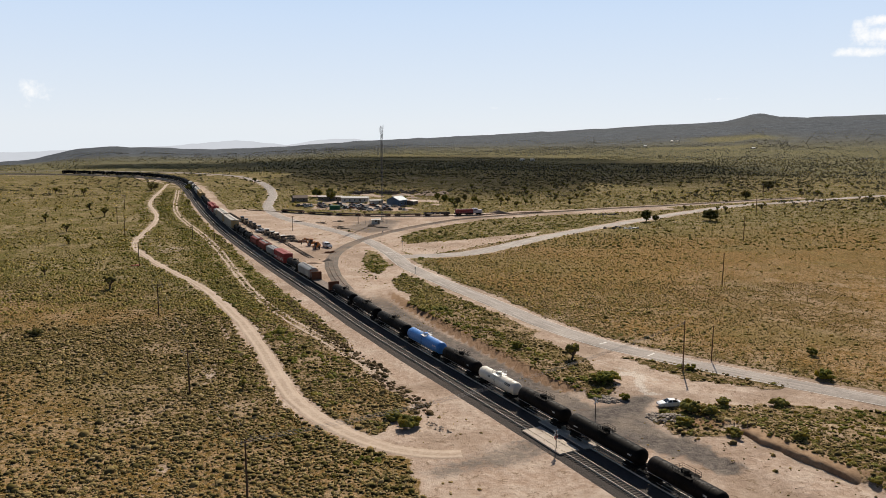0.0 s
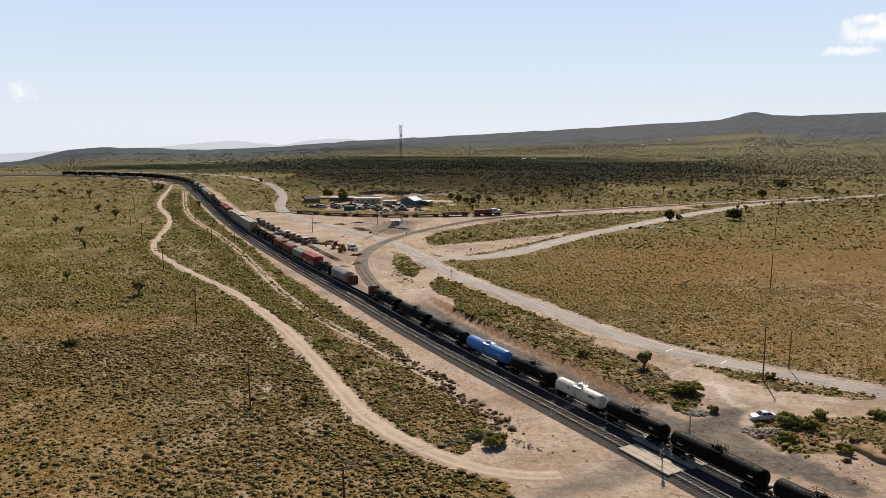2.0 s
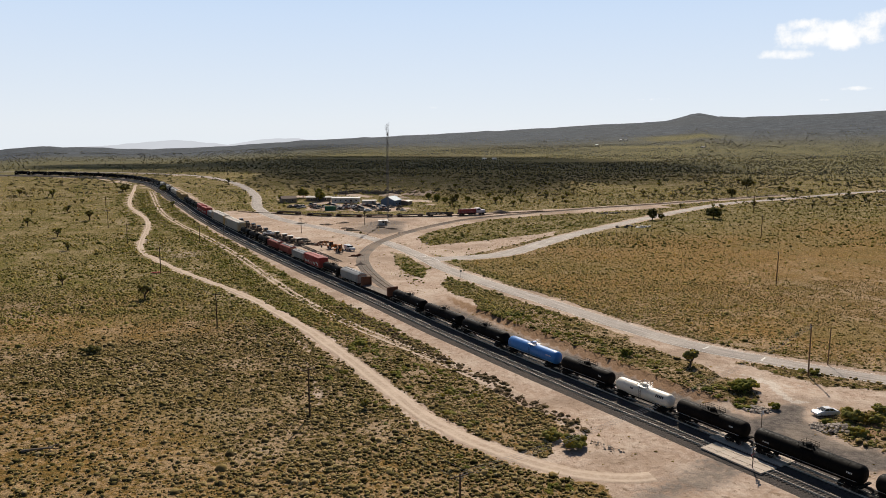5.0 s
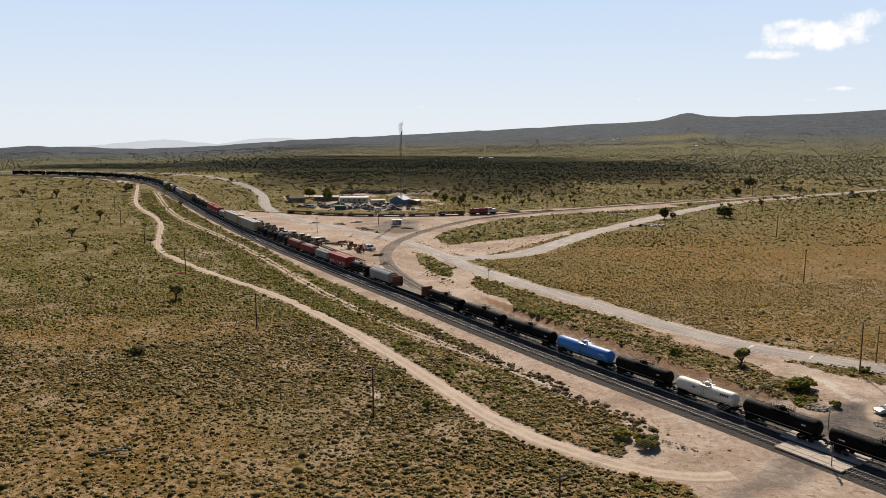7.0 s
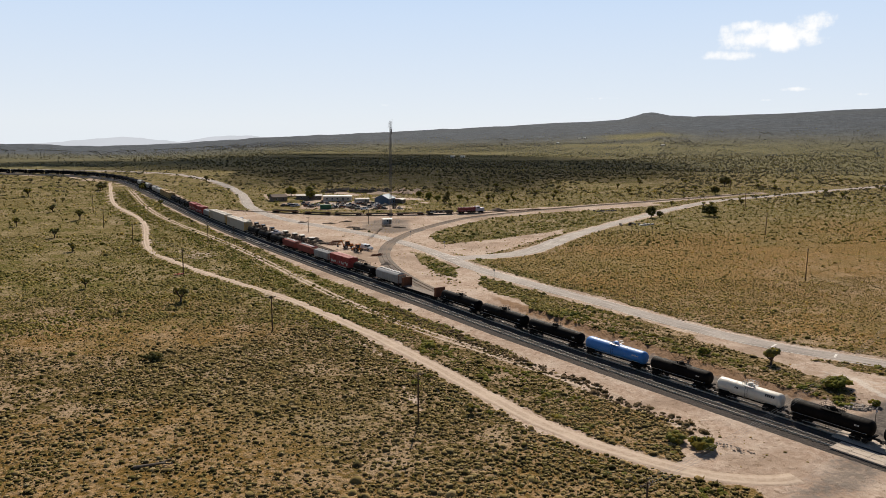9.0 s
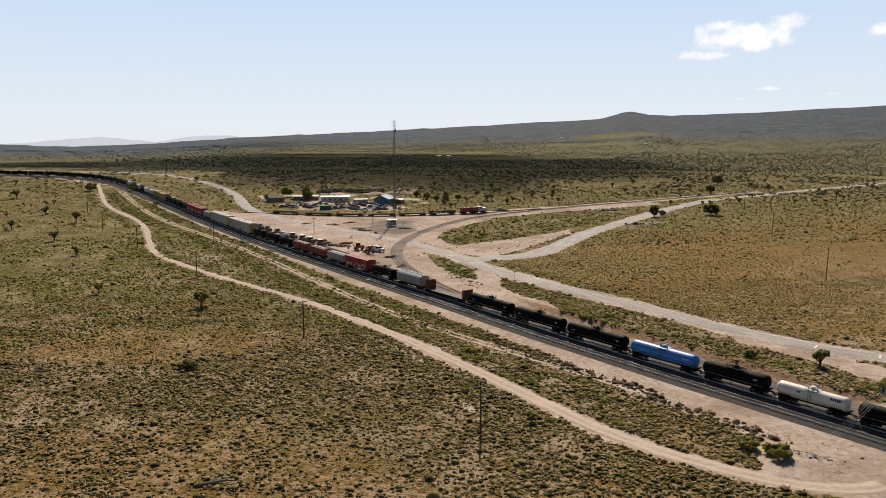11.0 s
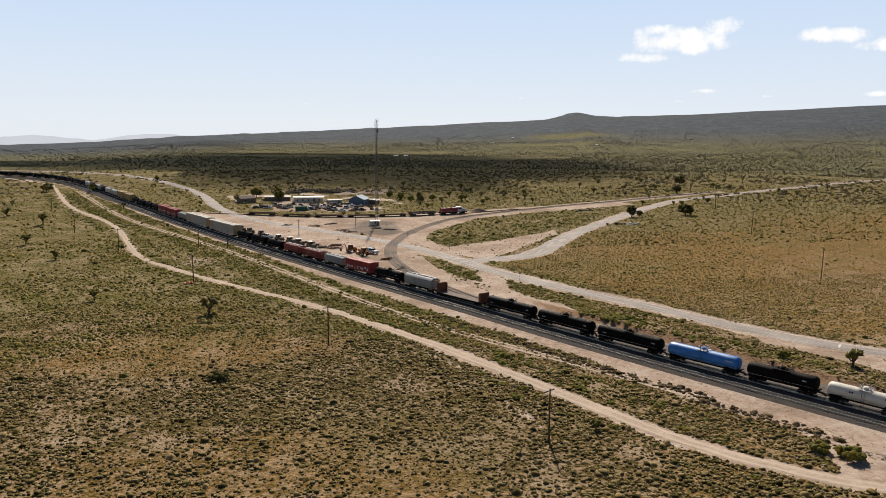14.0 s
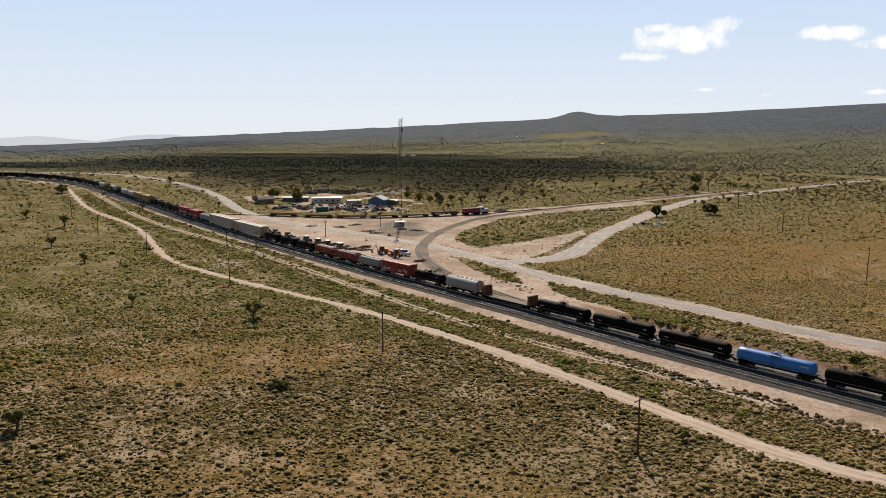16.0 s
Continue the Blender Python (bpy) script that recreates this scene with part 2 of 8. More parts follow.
RIDGE_EL = [0.3, 0.2, -1.9, -1.85, -1.74, -1.30, -1.0, -0.86, -0.84, -0.92, -0.90, -1.02, -1.04, -0.88, -0.46, -0.18, 0.08, 0.36, 0.76, 1.1, 1.32, 1.7, 1.95, 2.1, 1.0, 0.3]


def base_height(x, y):
    x, y = np.asarray(x, float), np.asarray(y, float)
    r = np.hypot(x, y)
    az = np.degrees(np.arctan2(x, y))
    flat = -0.3 + 0.0105 * softplus(np.minimum(y, 900) - 150, 15) - 0.007 * np.clip(x, -150, 150)
    ridge = 45.5 + 4300 * np.tan(np.radians(np.interp(az, RIDGE_AZ, RIDGE_EL)))
    ridge = ridge + 30 * np.exp(-np.abs((az - 22.4) / 0.95) ** 3.2) + 9 * np.exp(-((az - 24.0) / 0.5) ** 2) + 8 * (fbm(az * 40, r * 0, 37) - 0.5)
    west = smooth(-az, -4, 16)
    far = smooth(r, 950 - 150 * west, 4300) ** (1.15 - 0.35 * west)
    roll = 5 * (fbm(x, y, 420) - 0.5) * smooth(r, 700, 1600)
    return flat * (1 - far) + ridge * far + roll - 90 * smooth(r, 4320, 4900)


def height(x, y):
    """The ground's height, with banks, gully and railway formation."""
    x, y = np.asarray(x, float), np.asarray(y, float)
    z = base_height(x, y)
    local = (np.hypot(x, y) < 520)
    d = np.full(x.shape, 999.0)
    d[local] = signed_distance(x[local], y[local], FAR_TRACK)
    z = z + 0.3 * (1 - smooth(np.abs(d + TRACK_GAP / 2), 5.6, 8.0))
    e = np.full(x.shape, -99.0)
    e[local] = signed_distance(x[local], y[local], BANK_EDGE)
    bank = smooth(e + 1.0 * (fbm(x, y, 7) - 0.5), -0.9, 0.7) * (1 - smooth(e, 3, 22)) * smooth(y, 128, 136) * (1 - smooth(y, 190, 228))
    z = z + 1.1 * bank * (x > -40)
    east = inside(x + 2.5 * (fbm(x, y, 6) - 0.5), y, EAST_BANK)
    z = z + 0.35 * east
    c = np.full(x.shape, -99.0)
    spot = (np.abs(x - 70) < 60) & (np.abs(y - 90) < 60)
    c[spot] = signed_distance(x[spot], y[spot], CUT_BANK)
    z = z + 1.1 * smooth(c, 0.6, 2.2) * (1 - smooth(c, 5, 26)) * (1 - smooth(y, 112, 121))
    z = z + 0.16 * (fbm(x, y, 7) - 0.5) * (np.abs(d) > 9) * (np.hypot(x, y) < 520)
    return z


CUT_BANK = spline([(56.8, 94.5), (52.6, 101.4), (51.2, 103.7), (50.6, 105.9), (49.4, 108.0), (48.5, 108.5), (47.6, 112.1), (46.2, 114.8)], 0.8)


def at(x, y):
    return float(height(np.array([x]), np.array([y]))[0])

# ---- materials ----


def material(name, rough=0.8, metal=0.0, spec=0.3):
    m = bpy.data.materials.new(name)
    m.use_nodes = True
    nt = m.node_tree
    bsdf = nt.nodes["Principled BSDF"]
    bsdf.inputs["Roughness"].default_value = rough
    bsdf.inputs["Metallic"].default_value = metal
    bsdf.inputs["Specular IOR Level"].default_value = spec
    return m, nt, bsdf


def noise_node(nt, scale, detail=4.0, rough=0.6, vector=None):
    t = nt.nodes.new("ShaderNodeTexNoise")
    t.inputs["Scale"].default_value, t.inputs["Detail"].default_value, t.inputs["Roughness"].default_value = scale, detail, rough
    if vector is not None:
        nt.links.new(vector, t.inputs["Vector"])
    return t.outputs[0]


def ramp(nt, fac, stops):
    r = nt.nodes.new("ShaderNodeValToRGB")
    nt.links.new(fac, r.inputs[0])
    el = r.color_ramp.elements
    while len(el) < len(stops):
        el.new(0.5)
    for e, (p, c) in zip(el, stops):
        e.position, e.color = p, (*c, 1)
    return r.outputs[0]


def span(nt, value, a, b, lo=0.0, hi=1.0):
    r = nt.nodes.new("ShaderNodeMapRange")
    r.interpolation_type = "SMOOTHSTEP"
    for i, v in enumerate((a, b, lo, hi)):
        r.inputs[i + 1].default_value = v
    nt.links.new(value, r.inputs[0])
    return r.outputs[0]


def mixed(nt, fac, a, b, mode="MIX"):
    m = nt.nodes.new("ShaderNodeMixRGB")
    m.blend_type = mode
    for i, v in enumerate((fac, a, b)):
        if isinstance(v, tuple):
            m.inputs[i].default_value = (*v, 1)
        elif isinstance(v, float):
            m.inputs[i].default_value = v
        else:
            nt.links.new(v, m.inputs[i])
    return m.outputs[0]


def calc(nt, op, a, b=0.0):
    m = nt.nodes.new("ShaderNodeMath")
    m.operation = op
    for i, v in enumerate((a, b)):
        if isinstance(v, (int, float)):
            m.inputs[i].default_value = v
        else:
            nt.links.new(v, m.inputs[i])
    return m.outputs[0]


def bumped(nt, bsdf, value, strength, dist):
    b = nt.nodes.new("ShaderNodeBump")
    b.inputs["Strength"].default_value, b.inputs["Distance"].default_value = strength, dist
    nt.links.new(value, b.inputs["Height"])
    nt.links.new(b.outputs[0], bsdf.inputs["Normal"])


def place(nt):
    return nt.nodes.new("ShaderNodeNewGeometry").outputs["Position"]


def painted(name, color, rough=0.5, metal=0.0, dirt=(0.16, 0.11, 0.07), wear=0.35, scale=1.2, spec=0.4):
    """Paint or bare metal with grime at two scales, its tone varying from one object to the next."""
    m, nt, bsdf = material(name, rough, metal, spec)
    pos = nt.nodes.new("ShaderNodeTexCoord").outputs["Object"]
    stain = span(nt, noise_node(nt, scale * 0.55, 5, 0.65, pos), 0.45, 0.75, 0.0, wear)
    grain = noise_node(nt, scale * 6, 3, 0.6, pos)
    rnd = nt.nodes.new("ShaderNodeObjectInfo").outputs["Random"]
    tone = mixed(nt, span(nt, rnd, 0, 1, 0.0, 0.25), color, tuple(c * 0.7 for c in color))
    c = mixed(nt, stain, tone, dirt)
    c = mixed(nt, span(nt, grain, 0.35, 0.7, 0.0, 0.22), c, tuple(v * 0.6 for v in color))
    nt.links.new(c, bsdf.inputs["Base Color"])
    nt.links.new(span(nt, grain, 0.3, 0.7, rough - 0.08, min(1.0, rough + 0.15)), bsdf.inputs["Roughness"])
    return m


SAND, PALE, RUST = (0.42, 0.315, 0.24), (0.55, 0.46, 0.385), (0.30, 0.155, 0.075)


def ground_material():
    m, nt, bsdf = material("desert_ground", 0.95, 0, 0.02)
    pos = place(nt)
    att = nt.nodes.new("ShaderNodeAttribute")
    att.attribute_name = "cover"
    sep = nt.nodes.new("ShaderNodeSeparateColor")
    nt.links.new(att.outputs["Color"], sep.inputs[0])
    bare, green, orange = sep.outputs
    fine = noise_node(nt, 0.9, 6, 0.7, pos)
    mid = noise_node(nt, 0.11, 5, 0.62, pos)
    wide = noise_node(nt, 0.018, 4, 0.55, pos)
    soil = ramp(nt, mid, [(0.30, (0.25, 0.165, 0.102)), (0.55, (0.43, 0.305, 0.205)), (0.75, (0.61, 0.47, 0.35))])
    # thin dry grass between the shrubs
    grass = ramp(nt, fine, [(0.32, (0.050, 0.038, 0.011)), (0.52, (0.125, 0.089, 0.028)), (0.70, (0.285, 0.205, 0.092))])
    lush = ramp(nt, fine, [(0.32, (0.052, 0.050, 0.010)), (0.55, (0.132, 0.122, 0.024)), (0.72, (0.255, 0.220, 0.060))])
    dry = ramp(nt, fine, [(0.30, (0.125, 0.074, 0.022)), (0.52, (0.265, 0.155, 0.052)), (0.72, (0.43, 0.285, 0.130))])
    cover = mixed(nt, span(nt, green, 0.3, 0.7), grass, lush)
    cover = mixed(nt, orange, cover, dry)
    tuft = noise_node(nt, 1.7, 3, 0.6, pos)
    cover = mixed(nt, span(nt, tuft, 0.47, 0.57, 0.0, 0.7), cover, mixed(nt, mid, (0.045, 0.042, 0.012), (0.11, 0.085, 0.030)))
    gaps = span(nt, calc(nt, "ADD", calc(nt, "MULTIPLY", fine, 0.68), calc(nt, "MULTIPLY", mid, 0.32)), 0.47, 0.52)
    sandy = calc(nt, "SUBTRACT", span(nt, green, 0.1, 0.6, 0.62, 0.40), calc(nt, "MULTIPLY", orange, 0.32))
    cover = mixed(nt, calc(nt, "MULTIPLY", gaps, sandy), cover, soil)
    patch = span(nt, wide, 0.52, 0.66, 0.0, 0.55)
    cover = mixed(nt, patch, cover, mixed(nt, fine, (0.11, 0.10, 0.035), (0.24, 0.17, 0.075)))
    edge = calc(nt, "ADD", bare, calc(nt, "MULTIPLY", calc(nt, "SUBTRACT", fine, 0.5), 0.9))
    dirt = mixed(nt, span(nt, fine, 0.35, 0.7), (0.355, 0.258, 0.195), (0.50, 0.395, 0.318))
    dirt = mixed(nt, span(nt, mid, 0.42, 0.68, 0.0, 0.6), dirt, PALE)
    damp = noise_node(nt, 0.035, 5, 0.65, pos)
    dirt = mixed(nt, span(nt, damp, 0.48, 0.62, 0.0, 0.85), dirt, mixed(nt, fine, (0.23, 0.165, 0.12), (0.37, 0.28, 0.215)))
    litter = noise_node(nt, 0.8, 4, 0.7, pos)
    dirt = mixed(nt, span(nt, litter, 0.57, 0.66, 0.0, 0.65), dirt, (0.17, 0.115, 0.07))
    c = mixed(nt, span(nt, edge, 0.35, 0.65), cover, dirt)
    # grey crushed stone spread at the crossing and beside the rails
    spread = nt.nodes.new("ShaderNodeAttribute")
    spread.attribute_name = "gravel"
    stones = mixed(nt, span(nt, fine, 0.3, 0.7), (0.085, 0.074, 0.068), (0.20, 0.172, 0.150))
    stones = mixed(nt, span(nt, mid, 0.45, 0.7, 0.0, 0.5), stones, (0.30, 0.245, 0.195))
    c = mixed(nt, span(nt, calc(nt, "ADD", spread.outputs["Fac"], calc(nt, "MULTIPLY", calc(nt, "SUBTRACT", fine, 0.5), 1.3)), 0.2, 0.8), c, stones)
    raw = nt.nodes.new("ShaderNodeAttribute")
    raw.attribute_name = "earth"
    c = mixed(nt, span(nt, calc(nt, "ADD", raw.outputs["Fac"], calc(nt, "MULTIPLY", calc(nt, "SUBTRACT", fine, 0.5), 1.0)), 0.3, 0.7, 0.0, 0.9), c, mixed(nt, fine, (0.17, 0.10, 0.055), (0.34, 0.22, 0.135)))
    dried = nt.nodes.new("ShaderNodeAttribute")
    dried.attribute_name = "mud"
    c = mixed(nt, span(nt, calc(nt, "ADD", dried.outputs["Fac"], calc(nt, "MULTIPLY", calc(nt, "SUBTRACT", litter, 0.5), 1.6)), 0.35, 0.75, 0.0, 0.8), c, mixed(nt, fine, (0.46, 0.40, 0.34), (0.66, 0.60, 0.54)))
    # far slopes: chaparral with distance haze put into its blue-grey colour
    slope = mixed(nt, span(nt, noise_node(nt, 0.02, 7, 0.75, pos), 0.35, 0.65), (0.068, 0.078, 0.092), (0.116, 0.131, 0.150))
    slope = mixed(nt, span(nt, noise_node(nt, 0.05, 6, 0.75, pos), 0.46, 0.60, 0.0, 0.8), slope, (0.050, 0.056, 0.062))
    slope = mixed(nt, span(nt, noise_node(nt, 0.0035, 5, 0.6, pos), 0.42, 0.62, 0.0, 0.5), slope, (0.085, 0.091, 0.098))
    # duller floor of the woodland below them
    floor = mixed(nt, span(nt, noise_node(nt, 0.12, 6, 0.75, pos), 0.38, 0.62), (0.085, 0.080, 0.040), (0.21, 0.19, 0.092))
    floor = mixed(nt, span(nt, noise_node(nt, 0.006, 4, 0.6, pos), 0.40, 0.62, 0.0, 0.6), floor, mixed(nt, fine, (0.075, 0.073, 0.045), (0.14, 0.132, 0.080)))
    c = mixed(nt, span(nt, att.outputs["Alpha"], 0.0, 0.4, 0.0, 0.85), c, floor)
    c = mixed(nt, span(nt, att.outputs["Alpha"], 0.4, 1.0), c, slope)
    nt.links.new(c, bsdf.inputs["Base Color"])
    bumped(nt, bsdf, calc(nt, "ADD", fine, calc(nt, "MULTIPLY", calc(nt, "MULTIPLY", tuft, 1.3), span(nt, edge, 0.35, 0.65, 1.0, 0.1))), 0.8, 0.4)
    return m


def dirt_material(name, dark, light, tracks=0.0, grey=None):
    """Driven dirt: two paler wheel lines along the strip, loose stones between them."""
    m, nt, bsdf = material(name, 0.95, 0, 0.1)
    pos = place(nt)
    fine = noise_node(nt, 1.3, 6, 0.7, pos)
    mid = noise_node(nt, 0.16, 5, 0.6, pos)
    c = mixed(nt, span(nt, fine, 0.3, 0.7), dark, light)
    c = mixed(nt, span(nt, mid, 0.45, 0.70, 0.0, 0.6), c, tuple(min(0.7, v * 1.18) for v in light))
    if grey:
        c = mixed(nt, span(nt, noise_node(nt, 0.09, 4, 0.6, pos), 0.45, 0.6, 0.0, 0.8), c, grey)
    if tracks:
        uv = nt.nodes.new("ShaderNodeUVMap").outputs[0]
        s = nt.nodes.new("ShaderNodeSeparateXYZ")
        nt.links.new(uv, s.inputs[0])
        off = calc(nt, "ABSOLUTE", calc(nt, "SUBTRACT", calc(nt, "ABSOLUTE", calc(nt, "SUBTRACT", s.outputs[0], 0.5)), 0.21))
        rut = span(nt, calc(nt, "ADD", off, calc(nt, "MULTIPLY", calc(nt, "SUBTRACT", mid, 0.5), 0.15)), 0.03, 0.12, tracks, 0.0)
        c = mixed(nt, rut, c, tuple(min(0.75, v * 1.22) for v in light))
    nt.links.new(c, bsdf.inputs["Base Color"])
    bumped(nt, bsdf, fine, 0.5, 0.12)
    return m


def asphalt_material():
    m, nt, bsdf = material("worn_asphalt", 0.8, 0, 0.2)
    pos = place(nt)
    uv = nt.nodes.new("ShaderNodeUVMap").outputs[0]
    s = nt.nodes.new("ShaderNodeSeparateXYZ")
    nt.links.new(uv, s.inputs[0])
    fine = noise_node(nt, 2.2, 6, 0.7, pos)
    mid = noise_node(nt, 0.12, 5, 0.6, pos)
    c = mixed(nt, span(nt, fine, 0.3, 0.7), (0.225, 0.195, 0.175), (0.315, 0.275, 0.245))
    c = mixed(nt, span(nt, mid, 0.42, 0.66, 0.0, 0.55), c, (0.39, 0.345, 0.305))
    side = calc(nt, "ABSOLUTE", calc(nt, "SUBTRACT", s.outputs[0], 0.5))
    dusty = span(nt, calc(nt, "ADD", side, calc(nt, "MULTIPLY", calc(nt, "SUBTRACT", mid, 0.5), 0.3)), 0.38, 0.5, 0.0, 0.6)
    c = mixed(nt, dusty, c, SAND)
    lane = nt.nodes.new("ShaderNodeVectorMath"); lane.operation = "MULTIPLY"
    lane.inputs[1].default_value = (9.0, 0.8, 1.0)
    nt.links.new(uv, lane.inputs[0])
    worn = noise_node(nt, 1.0, 4, 0.6, lane.outputs[0])
    c = mixed(nt, span(nt, worn, 0.50, 0.66, 0.0, 0.6), c, (0.47, 0.42, 0.375))
    c = mixed(nt, span(nt, worn, 0.46, 0.34, 0.0, 0.4), c, (0.17, 0.145, 0.13))
    crack = noise_node(nt, 0.55, 8, 0.8, pos)
    c = mixed(nt, span(nt, calc(nt, "ABSOLUTE", calc(nt, "SUBTRACT", crack, 0.5)), 0.0, 0.012, 0.5, 0.0), c, (0.07, 0.06, 0.055))
    nt.links.new(c, bsdf.inputs["Base Color"])
    bumped(nt, bsdf, fine, 0.3, 0.03)
    return m


def ballast_material():
    m, nt, bsdf = material("ballast_stones", 0.9, 0, 0.04)
    pos = place(nt)
    vor = nt.nodes.new("ShaderNodeTexVoronoi")
    vor.inputs["Scale"].default_value = 5.0
    nt.links.new(pos, vor.inputs["Vector"])
    fine = noise_node(nt, 3.0, 5, 0.75, pos)
    mid = noise_node(nt, 0.25, 5, 0.6, pos)
    c = mixed(nt, fine, (0.026, 0.023, 0.021), (0.135, 0.118, 0.107))
    c = mixed(nt, span(nt, mid, 0.45, 0.7, 0.0, 0.4), c, (0.13, 0.10, 0.078))
    c = mixed(nt, span(nt, vor.outputs["Distance"], 0.0, 0.5, 0.3, 0.0), c, (0.20, 0.178, 0.165))
    nt.links.new(c, bsdf.inputs["Base Color"])
    bumped(nt, bsdf, vor.outputs["Distance"], 0.8, 0.12)
    return m


def plant_material(name, stops, rough=0.8, trans=0.0):
    m, nt, bsdf = material(name, rough, 0, 0.04)
    geo = nt.nodes.new("ShaderNodeNewGeometry")
    tone = ramp(nt, geo.outputs["Random Per Island"], stops)
    fine = noise_node(nt, 2.6, 5, 0.7, geo.outputs["Position"])
    c = mixed(nt, span(nt, fine, 0.35, 0.65, 0.0, 0.4), tone, mixed(nt, 0.4, tone, (0.04, 0.04, 0.016)))
    wide = noise_node(nt, 0.03, 3, 0.5, geo.outputs["Position"])
    c = mixed(nt, span(nt, wide, 0.40, 0.62, 0.0, 0.4), c, mixed(nt, 0.5, c, (0.30, 0.22, 0.11)))
    nt.links.new(c, bsdf.inputs["Base Color"])
    if trans:
        bsdf.inputs["Transmission Weight"].default_value = 0.0
        tr = nt.nodes.new("ShaderNodeBsdfTranslucent")
        # the paler sprays let warm light through, the dark woody ones hardly any
        through_leaf = nt.nodes.new("ShaderNodeMixRGB"); through_leaf.blend_type = "MULTIPLY"
        through_leaf.inputs[0].default_value = 1.0
        through_leaf.inputs[2].default_value = (1.3, 1.2, 0.4, 1)
        nt.links.new(c, through_leaf.inputs[1])
        nt.links.new(through_leaf.outputs[0], tr.inputs[0])
        mx = nt.nodes.new("ShaderNodeMixShader")
        nt.links.new(span(nt, geo.outputs["Random Per Island"], 0.25, 1.0, 0.2 * trans, min(0.7, 2.4 * trans)), mx.inputs[0])
        nt.links.new(bsdf.outputs[0], mx.inputs[1]); nt.links.new(tr.outputs[0], mx.inputs[2])
        nt.links.new(mx.outputs[0], nt.nodes["Material Output"].inputs[0])
    return m


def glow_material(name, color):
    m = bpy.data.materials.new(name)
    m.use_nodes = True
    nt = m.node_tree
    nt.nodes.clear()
    # takes no sun: the glow itself paints the pale haze of distance
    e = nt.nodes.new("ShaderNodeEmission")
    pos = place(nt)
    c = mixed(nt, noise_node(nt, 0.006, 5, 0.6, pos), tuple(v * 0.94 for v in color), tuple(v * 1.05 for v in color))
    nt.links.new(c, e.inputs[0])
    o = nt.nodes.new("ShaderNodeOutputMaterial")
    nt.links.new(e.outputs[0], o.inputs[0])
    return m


M = {}
M["ground"] = ground_material()
M["dirt"] = dirt_material("packed_dirt", (0.35, 0.262, 0.195), (0.47, 0.378, 0.30), 0.5)
M["yard_dirt"] = dirt_material("service_dirt", (0.37, 0.26, 0.18), (0.52, 0.39, 0.29), 0.35, (0.33, 0.265, 0.215))
M["gravel"] = dirt_material("grey_gravel", (0.20, 0.165, 0.135), (0.32, 0.265, 0.215), 0.0, (0.25, 0.20, 0.155))
M["dark_gravel"] = dirt_material("dark_spilled_gravel", (0.10, 0.085, 0.075), (0.19, 0.16, 0.135), 0.0, (0.22, 0.17, 0.13))
M["mud"] = dirt_material("dried_pale_mud", (0.50, 0.41, 0.33), (0.64, 0.55, 0.46), 0.0, (0.40, 0.33, 0.27))
M["red_earth"] = dirt_material("red_cut_earth", (0.25, 0.16, 0.095), (0.38, 0.26, 0.165), 0.0, (0.20, 0.125, 0.075))
M["asphalt"] = asphalt_material()
M["ballast"] = ballast_material()
M["line_paint"] = painted("road_paint", (0.70, 0.67, 0.63), 0.8, 0, (0.34, 0.29, 0.25), 0.9, 2.0)
M["rail"] = painted("rail_steel", (0.52, 0.46, 0.38), 0.5, 0.3, (0.25, 0.16, 0.10), 0.35, 0.4)
M["rail_old"] = painted("rusty_rail", (0.16, 0.10, 0.07), 0.7, 0.3, (0.2, 0.10, 0.05), 0.6, 0.4)
M["sleeper"] = painted("weathered_sleeper", (0.045, 0.037, 0.032), 0.9, 0, (0.06, 0.047, 0.037), 0.6, 2.0)
M["panel"] = painted("concrete_crossing", (0.47, 0.40, 0.335), 0.85, 0, (0.32, 0.24, 0.17), 0.5, 0.8)
M["pole_brown"] = painted("brown_pole", (0.19, 0.115, 0.070), 0.9, 0, (0.10, 0.07, 0.05), 0.4, 1.5)
M["pole"] = painted("creosoted_pole", (0.095, 0.060, 0.040), 0.9, 0, (0.16, 0.11, 0.075), 0.5, 1.5)
M["insulator"] = painted("grey_porcelain", (0.35, 0.35, 0.36), 0.3)
M["wire"] = painted("dull_wire", (0.42, 0.41, 0.40), 0.6, 0.3, wear=0.1)
M["steel"] = painted("galvanised_steel", (0.42, 0.43, 0.44), 0.5, 0.6)
M["mast_steel"] = painted("weathered_mast_steel", (0.16, 0.16, 0.17), 0.6, 0.5)
M["black_tank"] = painted("black_tank_paint", (0.005, 0.0046, 0.0045), 0.62, 0, (0.022, 0.016, 0.013), 0.3, 0.5, 0.07)
M["brown_tank"] = painted("dusty_black_tank_paint", (0.008, 0.0062, 0.0055), 0.62, 0, (0.03, 0.021, 0.017), 0.35, 0.5, 0.08)
M["blue_tank"] = painted("blue_tank_paint", (0.040, 0.20, 0.56), 0.40, 0, (0.04, 0.09, 0.19), 0.4, 0.5, 0.4)
M["white_tank"] = painted("cream_tank_paint", (0.74, 0.69, 0.60), 0.45, 0, (0.38, 0.32, 0.25), 0.4, 0.5, 0.45)
M["underframe"] = painted("sooty_underframe", (0.012, 0.011, 0.010), 0.9, 0, (0.035, 0.024, 0.018), 0.4, 1.0, 0.1)
M["wheel"] = painted("wheel_steel", (0.055, 0.045, 0.04), 0.6, 0.5, (0.12, 0.07, 0.04), 0.5, 1.0)
M["white_mark"] = painted("white_lettering", (0.62, 0.61, 0.58), 0.7, wear=0.4)
M["black_mark"] = painted("black_lettering", (0.02, 0.02, 0.022), 0.7, wear=0.2)
